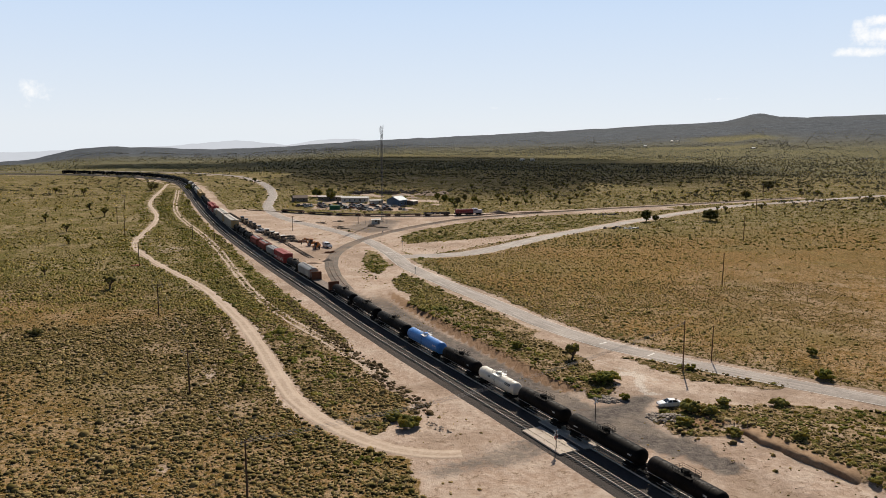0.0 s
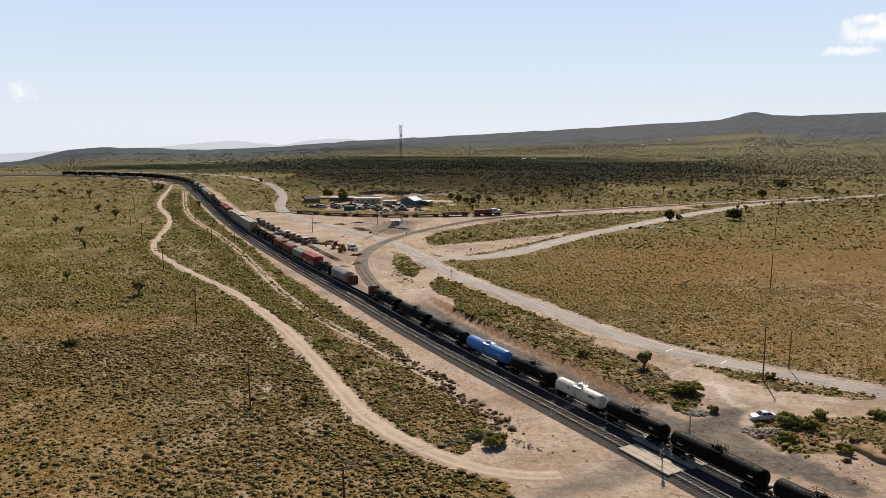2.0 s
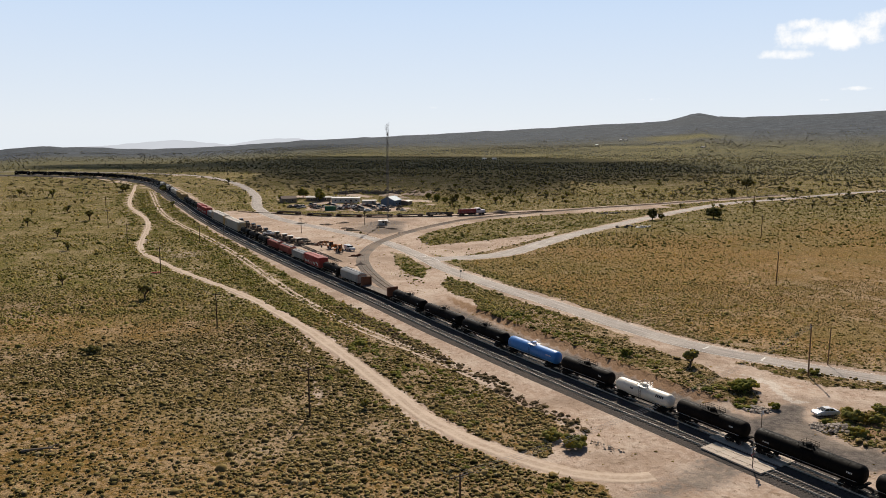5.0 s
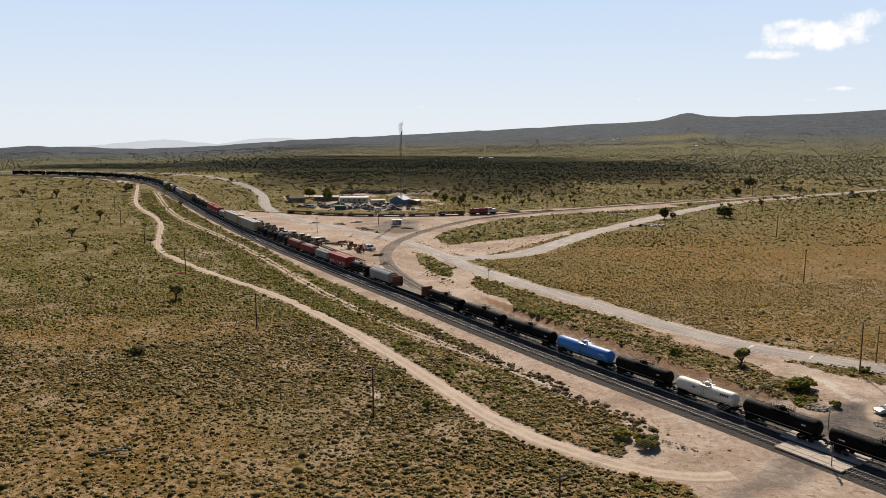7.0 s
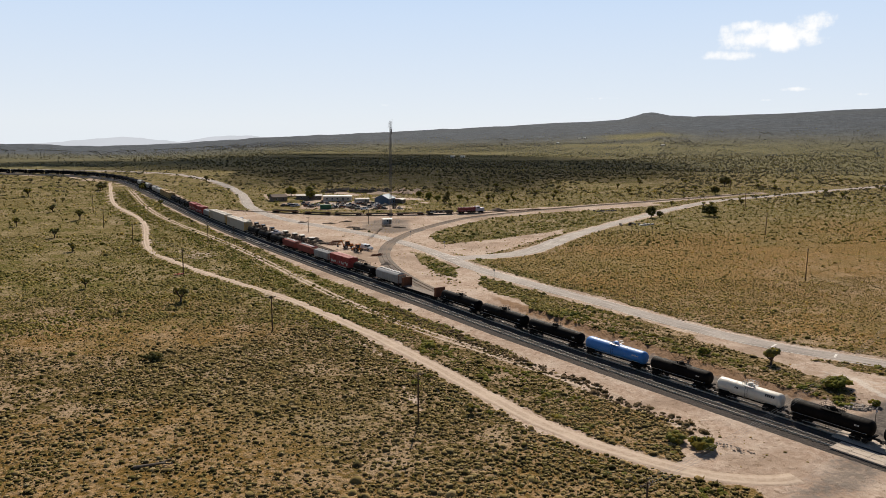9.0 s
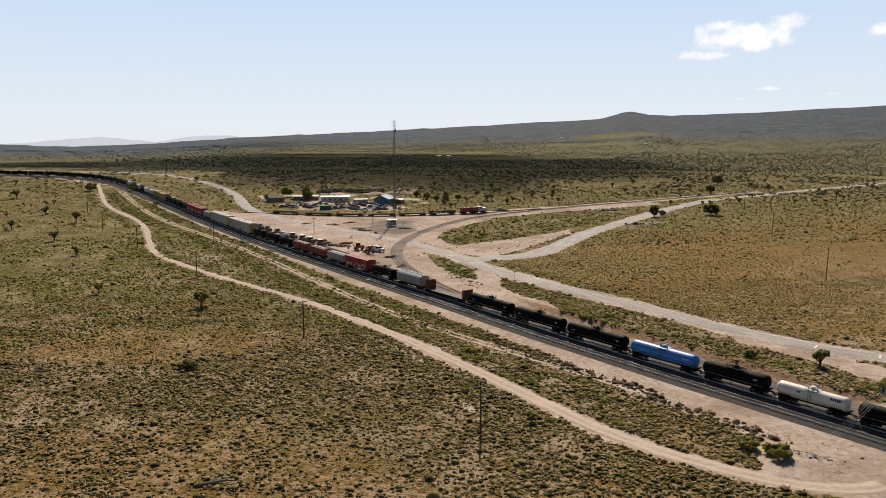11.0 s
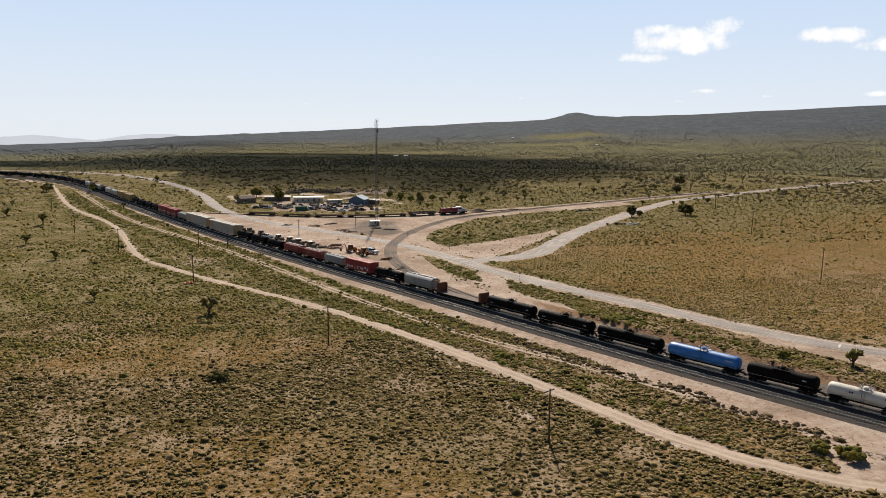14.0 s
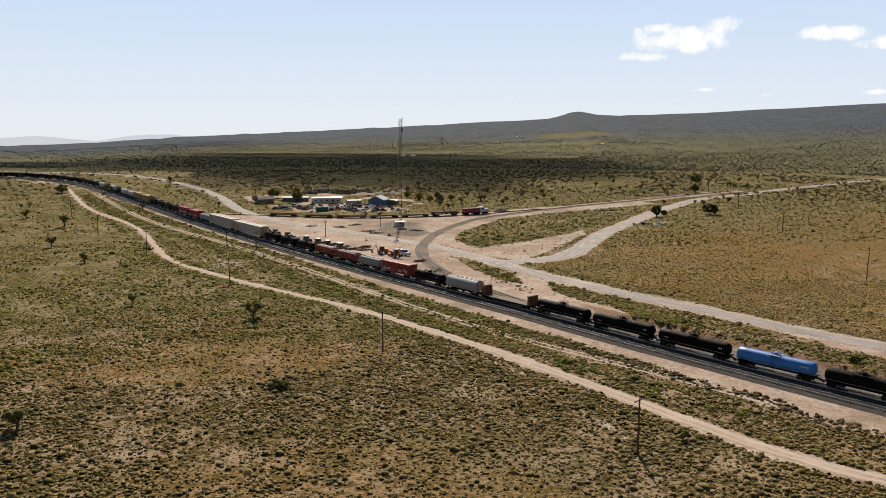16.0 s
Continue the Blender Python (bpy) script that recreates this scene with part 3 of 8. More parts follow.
M["grey_hopper"] = painted("grey_hopper_paint", (0.33, 0.335, 0.34), 0.55, 0, (0.14, 0.10, 0.08), 0.5, 0.5)
M["pale_hopper"] = painted("pale_hopper_paint", (0.55, 0.53, 0.49), 0.6, 0, (0.25, 0.18, 0.13), 0.5, 0.5)
M["red_box"] = painted("red_boxcar_paint", (0.30, 0.030, 0.028), 0.6, 0, (0.16, 0.07, 0.05), 0.5, 0.5)
M["maroon_hopper"] = painted("faded_maroon_paint", (0.26, 0.062, 0.050), 0.65, 0, (0.15, 0.08, 0.06), 0.5, 0.5)
M["autorack"] = painted("autorack_panels", (0.50, 0.47, 0.42), 0.6, 0.1, (0.30, 0.22, 0.13), 0.55, 0.35)
M["yellow_end"] = painted("yellow_end_paint", (0.52, 0.30, 0.05), 0.6, 0, (0.25, 0.14, 0.06), 0.5, 0.6)
M["tan_box"] = painted("tan_boxcar_paint", (0.38, 0.26, 0.11), 0.65, 0, (0.20, 0.12, 0.07), 0.5, 0.5)
M["rusty_plate"] = painted("rusty_plate", (0.17, 0.066, 0.034), 0.85, 0, (0.08, 0.045, 0.03), 0.6, 0.7)
M["deck"] = painted("worn_deck_boards", (0.20, 0.16, 0.13), 0.9, 0, (0.08, 0.06, 0.05), 0.6, 0.8)
M["roof_white"] = painted("white_sheet_roof", (0.70, 0.69, 0.67), 0.5, 0, (0.40, 0.33, 0.28), 0.4, 0.5)
M["wall_cream"] = painted("cream_siding", (0.58, 0.54, 0.48), 0.75, 0, (0.34, 0.27, 0.21), 0.5, 0.5)
M["wall_blue"] = painted("slate_blue_siding", (0.10, 0.15, 0.22), 0.75, 0, (0.12, 0.11, 0.10), 0.4, 0.5)
M["roof_blue"] = painted("blue_metal_roof", (0.15, 0.22, 0.29), 0.6, 0.1, (0.24, 0.22, 0.20), 0.4, 0.5)
M["roof_brown"] = painted("brown_shingle_roof", (0.14, 0.10, 0.08), 0.9, 0, (0.08, 0.06, 0.05), 0.4, 0.8)
M["green_box"] = painted("green_container_paint", (0.025, 0.14, 0.07), 0.6, 0, (0.10, 0.08, 0.05), 0.4, 0.8)
M["glass"] = painted("dark_window_glass", (0.02, 0.025, 0.03), 0.08, 0, (0.05, 0.05, 0.05), 0.15, 1.0, 0.6)
M["car_white"] = painted("white_car_paint", (0.76, 0.77, 0.79), 0.22, 0, (0.50, 0.45, 0.40), 0.18, 0.8, 0.6)
M["rubber"] = painted("tyre_rubber", (0.02, 0.02, 0.02), 0.85, wear=0.5)
M["digger"] = painted("orange_plant_paint", (0.52, 0.17, 0.02), 0.55, 0, (0.20, 0.10, 0.05), 0.5, 1.2)
M["loco_red"] = painted("red_locomotive_paint", (0.26, 0.030, 0.028), 0.45, 0, (0.20, 0.08, 0.06), 0.4, 0.5)
M["loco_silver"] = painted("silver_locomotive_paint", (0.52, 0.48, 0.54), 0.4, 0.3, (0.3, 0.2, 0.25), 0.4, 0.5)
M["timber"] = painted("grey_timber", (0.20, 0.16, 0.125), 0.9, 0, (0.09, 0.07, 0.05), 0.5, 1.5)
M["scrap_dark"] = painted("dark_scrap", (0.075, 0.068, 0.062), 0.75, 0.2, (0.20, 0.10, 0.05), 0.6, 1.5)
M["scrap_pale"] = painted("pale_scrap", (0.42, 0.41, 0.39), 0.65, 0.1, (0.2, 0.13, 0.09), 0.6, 1.5)
M["sign_red"] = painted("red_sign_face", (0.50, 0.03, 0.03), 0.45, wear=0.2)
M["sign_white"] = painted("white_sign_face", (0.74, 0.74, 0.74), 0.45, wear=0.2)
M["stone"] = painted("pale_riprap_stone", (0.37, 0.315, 0.26), 0.9, 0, (0.16, 0.125, 0.10), 0.7, 2.5)
M["bark"] = painted("joshua_bark", (0.10, 0.075, 0.055), 0.95, 0, (0.05, 0.04, 0.03), 0.5, 2.0)
M["sage"] = plant_material("sagebrush_leaves", [(0.0, (0.042, 0.040, 0.009)), (0.2, (0.105, 0.088, 0.022)), (0.45, (0.215, 0.165, 0.056)), (0.7, (0.36, 0.275, 0.115)), (1.0, (0.55, 0.44, 0.25))], 0.9, 0.14)
M["meadow"] = plant_material("meadow_scrub_leaves", [(0.0, (0.052, 0.054, 0.011)), (0.3, (0.15, 0.135, 0.030)), (0.65, (0.33, 0.275, 0.080)), (1.0, (0.52, 0.43, 0.18))], 0.9, 0.22)
M["field"] = plant_material("field_scrub_leaves", [(0.0, (0.10, 0.088, 0.022)), (0.3, (0.30, 0.235, 0.066)), (0.65, (0.50, 0.39, 0.15)), (1.0, (0.66, 0.55, 0.29))], 0.9, 0.24)
M["bush"] = plant_material("green_bush_leaves", [(0.0, (0.060, 0.074, 0.012)), (0.5, (0.17, 0.172, 0.030)), (1.0, (0.33, 0.285, 0.070))], 0.8, 0.30)
M["dry"] = plant_material("dry_tuft_leaves", [(0.0, (0.19, 0.14, 0.050)), (0.5, (0.36, 0.26, 0.11)), (1.0, (0.54, 0.42, 0.23))], 0.9, 0.2)
M["grass_tuft"] = plant_material("grass_tuft_leaves", [(0.0, (0.050, 0.042, 0.010)), (0.35, (0.13, 0.098, 0.026)), (0.7, (0.33, 0.25, 0.095)), (1.0, (0.55, 0.44, 0.24))], 0.9, 0.15)
M["tree"] = plant_material("dark_yucca_leaves", [(0.0, (0.040, 0.042, 0.012)), (0.5, (0.085, 0.082, 0.024)), (1.0, (0.15, 0.132, 0.040))], 0.8, 0.25)
M["yucca"] = plant_material("yucca_blades", [(0.0, (0.060, 0.064, 0.014)), (0.5, (0.17, 0.16, 0.038)), (1.0, (0.32, 0.28, 0.085))], 0.7, 0.42)
# clump sides: shade painted in as a dark stem colour, for contrast
M["shaded_stems"] = plant_material("shaded_woody_stems", [(0.0, (0.022, 0.018, 0.007)), (0.5, (0.050, 0.040, 0.015)), (1.0, (0.095, 0.074, 0.032))], 0.95)
M["brown_brush"] = plant_material("brown_brush_twigs", [(0.0, (0.060, 0.040, 0.022)), (0.5, (0.135, 0.092, 0.055)), (1.0, (0.25, 0.18, 0.115))], 0.9, 0.1)
# pale blue-grey: distance haze is painted into these leaf tones
M["slope"] = plant_material("haze_toned_chaparral", [(0.0, (0.080, 0.088, 0.096)), (0.5, (0.110, 0.119, 0.130)), (1.0, (0.15, 0.160, 0.172))], 0.9, 0.6)
# olive crowns made paler and greyer to paint in the haze of distance
M["far_tree"] = plant_material("hazed_olive_crowns", [(0.0, (0.060, 0.063, 0.044)), (0.5, (0.098, 0.098, 0.066)), (1.0, (0.165, 0.155, 0.10))], 0.85, 0.34)
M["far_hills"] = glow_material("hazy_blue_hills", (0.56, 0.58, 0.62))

# ---- mesh helpers ----


def mesh_of(name, verts, faces, mat, uvs=None):
    """A mesh from arrays of vertices and equal-sided faces."""
    v, f = np.asarray(verts, np.float32), np.asarray(faces, np.int32)
    me = bpy.data.meshes.new(name)
    k = f.shape[1]
    me.vertices.add(len(v)); me.vertices.foreach_set("co", v.ravel())
    me.loops.add(f.size); me.loops.foreach_set("vertex_index", f.ravel())
    me.polygons.add(len(f)); me.polygons.foreach_set("loop_start", np.arange(0, f.size, k, dtype=np.int32))
    if uvs is not None:
        layer = me.uv_layers.new(name="UVMap")
        layer.data.foreach_set("uv", np.asarray(uvs, np.float32)[f.ravel()].ravel())
    me.update(calc_edges=True)
    me.materials.append(mat)
    return me


class Kit:
    """Collects the solids of one mesh."""

    def __init__(self):
        self.v, self.f = [], []

    def add(self, verts, faces):
        n = len(self.v)
        self.v += [tuple(p) for p in verts]
        self.f += [tuple(i + n for i in q) for q in faces]
        return self

    def box(self, x0, x1, y0, y1, z0, z1, tx=0.0, ty=0.0):
        """A box whose top is drawn in by tx and ty."""
        vs = [(x0, y0, z0), (x1, y0, z0), (x1, y1, z0), (x0, y1, z0), (x0 + tx, y0 + ty, z1), (x1 - tx, y0 + ty, z1), (x1 - tx, y1 - ty, z1), (x0 + tx, y1 - ty, z1)]
        return self.add(vs, [(3, 2, 1, 0), (4, 5, 6, 7), (0, 1, 5, 4), (1, 2, 6, 5), (2, 3, 7, 6), (3, 0, 4, 7)])

    def rod(self, a, b, r0, r1=None, n=8):
        a, b = Vector(a), Vector(b)
        r1 = r0 if r1 is None else r1
        w = (b - a).normalized()
        u = w.orthogonal().normalized()
        t = w.cross(u)
        vs = []
        for c, r in ((a, r0), (b, r1)):
            for i in range(n):
                q = 2 * math.pi * i / n
                vs.append(c + r * (math.cos(q) * u + math.sin(q) * t))
        fs = [(i, (i + 1) % n, n + (i + 1) % n, n + i) for i in range(n)]
        return self.add(vs, fs + [tuple(range(n - 1, -1, -1)), tuple(range(n, 2 * n))])

    def lathe_x(self, profile, zc, n=20, yc=0.0):
        """Turns (x, radius) pairs round the line y = yc, z = zc."""
        vs = []
        for x, r in profile:
            for i in range(n):
                q = 2 * math.pi * i / n
                vs.append((x, yc + r * math.cos(q), zc + r * math.sin(q)))
        fs = []
        for k in range(len(profile) - 1):
            for i in range(n):
                j = (i + 1) % n
                fs.append((k * n + i, (k + 1) * n + i, (k + 1) * n + j, k * n + j))
        m = len(profile) - 1
        return self.add(vs, fs + [tuple(range(n)), tuple(m * n + i for i in range(n - 1, -1, -1))])

    def prism_x(self, section, x0, x1):
        """Runs a (y, z) outline from x0 to x1."""
        n = len(section)
        vs = [(x0, y, z) for y, z in section] + [(x1, y, z) for y, z in section]
        fs = [(i, (i + 1) % n, n + (i + 1) % n, n + i) for i in range(n)]
        return self.add(vs, fs + [tuple(range(n - 1, -1, -1)), tuple(range(n, 2 * n))])

    def mesh(self, name, mat, soft=False):
        me = bpy.data.meshes.new(name)
        me.from_pydata(self.v, [], self.f)
        bm = bmesh.new()
        bm.from_mesh(me)
        bmesh.ops.recalc_face_normals(bm, faces=bm.faces)
        bm.to_mesh(me)
        bm.free()
        if soft:
            me.shade_smooth()
            me.set_sharp_from_angle(angle=radians(35))
        me.materials.append(mat)
        return me


def part(name, kit, mat, parent, label="", soft=False):
    ob = new(name, kit if isinstance(kit, bpy.types.Mesh) else kit.mesh(name, mat, soft))
    ob.parent = parent
    if label:
        tagged(ob, label)
    return ob


def thing(name, label, category, group="", kind="", where=None):
    ob = new(name)
    ob.empty_display_size = 0.3
    tagged(ob, label, category, group, kind)
    if where is not None:
        ob.matrix_basis = where
    return ob


def drop(x, y, heading=0.0, dz=0.0, scale=1.0):
    """A pose on the ground."""
    return pose(x, y, at(x, y) + dz, 0, 0, heading) @ Matrix.Scale(scale, 4)


def strip(line, widths, lift, wobble=0.0, cols=7, seed=3, crown=0.0, taper=0.0):
    """A ribbon on the ground along a line: vertices, faces and uv. widths: metres, one or one a point."""
    t = tangents(line)
    nrm = np.c_[-t[:, 1], t[:, 0]]
    n = len(line)
    w = np.broadcast_to(np.asarray(widths, float), (n,))
    run = np.r_[0, np.cumsum(np.hypot(*np.diff(line, axis=0).T))]
    if taper:
        w = w * np.sqrt(np.clip(run / taper, 0.02, 1)) * np.sqrt(np.clip((run[-1] - run) / taper, 0.02, 1))
    wobble = np.minimum(wobble, 0.35 * w)
    left = w / 2 + wobble * 2 * (fbm(run, run * 0 + seed * 13.0, 9.0) - 0.5) + wobble * 0.7 * (value_noise(run, run * 0 + seed * 5.0, 2.2) - 0.5)
    right = w / 2 + wobble * 2 * (fbm(run, run * 0 + seed * 29.0, 9.0) - 0.5) + wobble * 0.7 * (value_noise(run, run * 0 + seed * 7.0, 2.2) - 0.5)
    us = np.linspace(0, 1, cols)
    vs, uv = [], []
    for u in us:
        off = left * (1 - u) - right * u
        p = line + nrm * off[:, None]
        z = height(p[:, 0], p[:, 1]) + (lift + crown * (1 - (2 * u - 1) ** 2) if 0 < u < 1 or cols < 5 else lift - 0.17)
        vs.append(np.c_[p, z])
        uv.append(np.c_[np.full(n, u), run / 10])
    vs, uv = np.stack(vs, 1).reshape(-1, 3), np.stack(uv, 1).reshape(-1, 2)
    i, j = np.meshgrid(np.arange(n - 1), np.arange(cols - 1), indexing="ij")
    a = (i * cols + j).ravel()
    return vs, np.c_[a, a + cols, a + cols + 1, a + 1][:, ::-1][:, [3, 2, 1, 0]], uv


def ribbon(name, line, widths, lift, mat, label, category, wobble=0.0, cols=7, seed=3, crown=0.0, taper=0.0):
    vs, fs, uv = strip(line, widths, lift, wobble, cols, seed, crown, taper)
    return tagged(new(name, mesh_of(name, vs, fs, mat, uv)), label, category, kind="structure")


# ---- ground ----


def steps(fine_from, fine_to, fine, out_from, out_to, growth=1.09):
    core = list(np.arange(fine_from, fine_to + fine, fine))
    d, v, low = fine, core[0], []
    while v > out_from:
        d *= growth
        v -= d
        low.append(v)
    d, v, high = fine, core[-1], []
    while v < out_to:
        d *= growth
        v += d
        high.append(v)
    return np.array(low[::-1] + core + high)


def bareness(x, y):
    """How much of the ground is bare dirt."""
    n = fbm(x, y, 11) - 0.5
    n2 = fbm(x, y, 3.5) - 0.5
    near = lambda line, half, soft: 1 - smooth(distance(x, y, line) + 2.0 * n + 1.4 * n2, half, half + soft)
    b = near(DIRT_ROAD, 1.8 - 0.9 * smooth(y, 170, 260), 1.0)
    b = np.maximum(b, near(MAIN_ROAD, 3.9 - 1.5 * smooth(y, 330, 420), 2.4 - 0.9 * smooth(y, 330, 420)))
    b = np.maximum(b, near(BRANCH_ROAD, 3.6, 2.4))
    b = np.maximum(b, near(APPROACH, 4.0, 2.5))
    b = np.maximum(b, near(SPUR, 3.0, 2.0))
    b = np.maximum(b, 0.45 * near(TWO_TRACK, 1.5, 1.0))
    b = np.maximum(b, near(WYE, 4.5, 2.5))
    d = signed_distance(x, y, FAR_TRACK) + 2.5 * n
    left = 14.6 - 4.8 * smooth(y, 138, 172) - 2.9 * smooth(y, 235, 300)
    b = np.maximum(b, (1 - smooth(-d, left, left + 3)) * (d < 0))
    e = signed_distance(x, y, BANK_EDGE) + 0.8 * n2
    right = 9.0 + 4.0 * (1 - smooth(y, 108, 124))
    b = np.maximum(b, (1 - smooth(d, right, right + 2.5)) * (d >= 0))
    b = np.maximum(b, near(GRAVEL_SPILL, 1.8, 1.0))
    m = signed_distance(x, y, MAIN_ROAD)
    b = np.maximum(b, 0.86 * (d > 0) * (m > -2) * smooth(y, 276, 292) * (1 - smooth(y + 40 * n, 415, 450)) * (x < -20))
    b = np.maximum(b, 0.9 * inside(x + 3 * n, y + 3 * n2, VERGE))
    b = np.maximum(b, 0.7 * near(FOOT_PATH, 0.2, 1.3) * smooth(fbm(x + 90, y, 9), 0.35, 0.6))
    b = np.maximum(b, 0.5 * smooth(1.2 - np.hypot((x + 107) / 9, (y - 289) / 12) + 1.6 * n + 1.2 * n2, 0.3, 0.7))
    b = np.maximum(b, (e < 0.6) * (d >= 0) * (y > 124) * (y < 262) * (d < 30))
    for poly in (PLAZA, YARD, FORECOURT, CROSSING_LOT):
        b = np.maximum(b, inside(x + 5 * n, y + 5 * n2, poly) * 1.0)
    b = np.maximum(b, inside(x + 6 * n, y + 6 * n2, RANCH) * (0.2 + 0.6 * smooth(fbm(x, y, 14), 0.4, 0.6)))
    for poly, left_bare in ((GREEN_ISLAND, 0.15), (YARD_ISLAND, 0.15), (WYE_ISLAND, 0.7), (LOT_ISLAND, 0.15)):
        b = np.where(inside(x + 2 * n, y + 2 * n2, poly), left_bare, b)
    b = np.maximum(b, near(LANE, 1.7, 1.2))
    c = signed_distance(x, y, CUT_BANK)
    g = np.abs(c)
    b = np.maximum(b, 0.85 * (c < -0.3) * (1 - smooth(-c + 6 * n, 9, 14)) * (y < 112) * (d > 4))
    b = np.maximum(b, inside(x + 3 * n, y + 3 * n2, APRON) * 1.0)
    return np.maximum(b, (1 - smooth(g + 2 * n2, 0.8, 1.8)))


def gravel_cover(x, y):
    """Grey crushed stone round the crossing and along the foot of the bank."""
    n, n2 = fbm(x + 50, y, 9) - 0.5, fbm(x, y + 50, 3) - 0.5
    u, v = x + 3.5 * n + 1.5 * n2, y + 3.5 * n2 + 2.0 * n
    g = np.maximum(0.95 * soft_inside(u, v, APRON, 2.2), 0.62 * soft_inside(u, v, RAMP, 2.6))
    g = np.maximum(g, (1 - smooth(distance(x, y, GRAVEL_SPILL) + 2.5 * n, 1.4, 3.6)))
    g = np.maximum(g, 0.8 * (1 - smooth(distance(x, y, SPUR) + 2.0 * n, 1.6, 3.6)) * smooth(y, 118, 126) * (1 - smooth(y, 190, 230)))
    d = signed_distance(x, y, FAR_TRACK)
    beside = (1 - smooth(np.abs(d - 5.0) + 2.0 * n + 1.0 * n2, 2.6, 4.4)) * smooth(y, 108, 116) * (1 - smooth(y, 195, 240))
    return np.clip(np.maximum(g, 0.9 * beside), 0, 1)


def soft_inside(x, y, poly, soft):
    """1 inside the outline, falling to 0 over a soft margin."""
    ring = np.array(poly + poly[:1], float)
    line = np.concatenate([np.linspace(a, b, 12, endpoint=False) for a, b in zip(ring, ring[1:])])
    d = np.sqrt(np.min((x[:, None] - line[:, 0]) ** 2 + (y[:, None] - line[:, 1]) ** 2, axis=1))
    return smooth(np.where(inside(x, y, poly), d, -d), -soft, soft)


def brown_patch(x, y):
    """The smooth rust-brown patch of dry grass in the western scrub."""
    return smooth(np.exp(-(((x + 96) / 42) ** 2 + ((y - 186) / 17) ** 2)) + 0.5 * (fbm(x, y, 16) - 0.5), 0.35, 0.75) * 0.9


def clearing(x, y):
    """Open yellow-green meadows in the far woodland."""
    n = fbm(x + 40, y + 900, 60) - 0.5
    spot = lambda cx, cy, rx, ry: 1 - smooth(np.hypot((x - cx) / rx, (y - cy) / ry) + 0.9 * n, 0.6, 1.1)
    return np.maximum.reduce([spot(770, 2010, 130, 170), spot(290, 1120, 150, 60), spot(60, 1330, 240, 60), spot(-60, 1180, 120, 50), spot(560, 1640, 160, 60)])


def build_ground():
    xs = np.unique(np.r_[steps(-150, 125, 1.45, -4700, 4700), np.arange(1420, 1900, 24), np.arange(-2400, -1150, 55)])
    ys = np.unique(np.r_[steps(76, 455, 1.45, -4600, 4800), np.arange(3550, 4250, 50)])
    gx, gy = np.meshgrid(xs, ys, indexing="ij")
    x, y = gx.ravel(), gy.ravel()
    z = height(x, y)
    a, b = np.meshgrid(np.arange(len(xs) - 1), np.arange(len(ys) - 1), indexing="ij")
    q = (a * len(ys) + b).ravel()
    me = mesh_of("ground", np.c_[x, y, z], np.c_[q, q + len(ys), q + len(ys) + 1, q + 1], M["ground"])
    close = (np.abs(x) < 560) & (y > 40) & (y < 860)
    bare = np.zeros(len(x))
    bare[close] = bareness(x[close], y[close])
    n = fbm(x, y, 60)
    orange = inside(x + 20 * (n - 0.5), y + 20 * (n - 0.5), ORANGE_FIELD) * smooth(distance(x, y, MAIN_ROAD[::3]), 5, 14) * (1 - 0.75 * smooth(y - 0.3 * x + 30 * (n - 0.5), 280, 330))
    brown_left = brown_patch(x, y)
    orange = orange * (0.55 + 0.45 * smooth(fbm(x + 300, y, 45), 0.35, 0.6))
    rusty = 0.7 * smooth(fbm(x + 70, y + 20, 30), 0.48, 0.62) * (x < 10) * (1 - smooth(y, 190, 240))
    orange = np.clip(np.maximum(np.maximum(orange, brown_left), rusty), 0, 1)
    green = np.clip(smooth(fbm(x + 200, y, 75), 0.40, 0.62) * (0.25 + 0.75 * smooth(y, 170, 300)) + 0.65 * smooth(y, 230, 380) + 0.8 * smooth(y + 50 * (n - 0.5), 180, 235) * (x < 0), 0, 1)
    reach = np.hypot(x, y)
    # with distance: woodland floor first, then the slope colour that carries haze
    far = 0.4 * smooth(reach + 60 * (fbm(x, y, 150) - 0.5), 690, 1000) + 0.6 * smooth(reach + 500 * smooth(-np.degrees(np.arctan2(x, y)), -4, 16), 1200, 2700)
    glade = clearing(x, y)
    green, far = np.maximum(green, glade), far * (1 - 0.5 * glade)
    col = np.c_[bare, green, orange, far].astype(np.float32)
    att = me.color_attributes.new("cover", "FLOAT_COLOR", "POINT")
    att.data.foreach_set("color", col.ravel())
    stones = np.zeros(len(x))
    spot = (np.abs(x) < 90) & (y > 76) & (y < 240)
    stones[spot] = gravel_cover(x[spot], y[spot])
    plaza = (np.abs(x + 34) < 45) & (np.abs(y - 365) < 60)
    stones[plaza] = 0.62 * soft_inside(x[plaza] + 6 * (fbm(x[plaza], y[plaza], 9) - 0.5), y[plaza], PLAZA_GREY, 4.0)
    att = me.attributes.new("gravel", "FLOAT", "POINT")
    att.data.foreach_set("value", stones.astype(np.float32))
    wet = np.zeros(len(x))
    wet[spot] = np.maximum(1 - smooth(distance(x[spot], y[spot], MUD), 0.3, 1.7), 0.45 * soft_inside(x[spot], y[spot], FORECOURT[:5] + FORECOURT[-2:], 2.0) * smooth(fbm(x[spot], y[spot], 6), 0.5, 0.65))
    earth = np.zeros(len(x))
    earth[spot] = (1 - smooth(np.abs(signed_distance(x[spot], y[spot], BANK_EDGE) - 0.3), 0.8, 2.2)) * smooth(y[spot], 129, 134) * (1 - smooth(y[spot], 200, 230))
    earth[spot] = np.maximum(earth[spot], 0.8 * (1 - smooth(np.hypot((x[spot] - 43.5) / 4.5, (y[spot] - 117.5) / 3.2), 0.6, 1.1)))
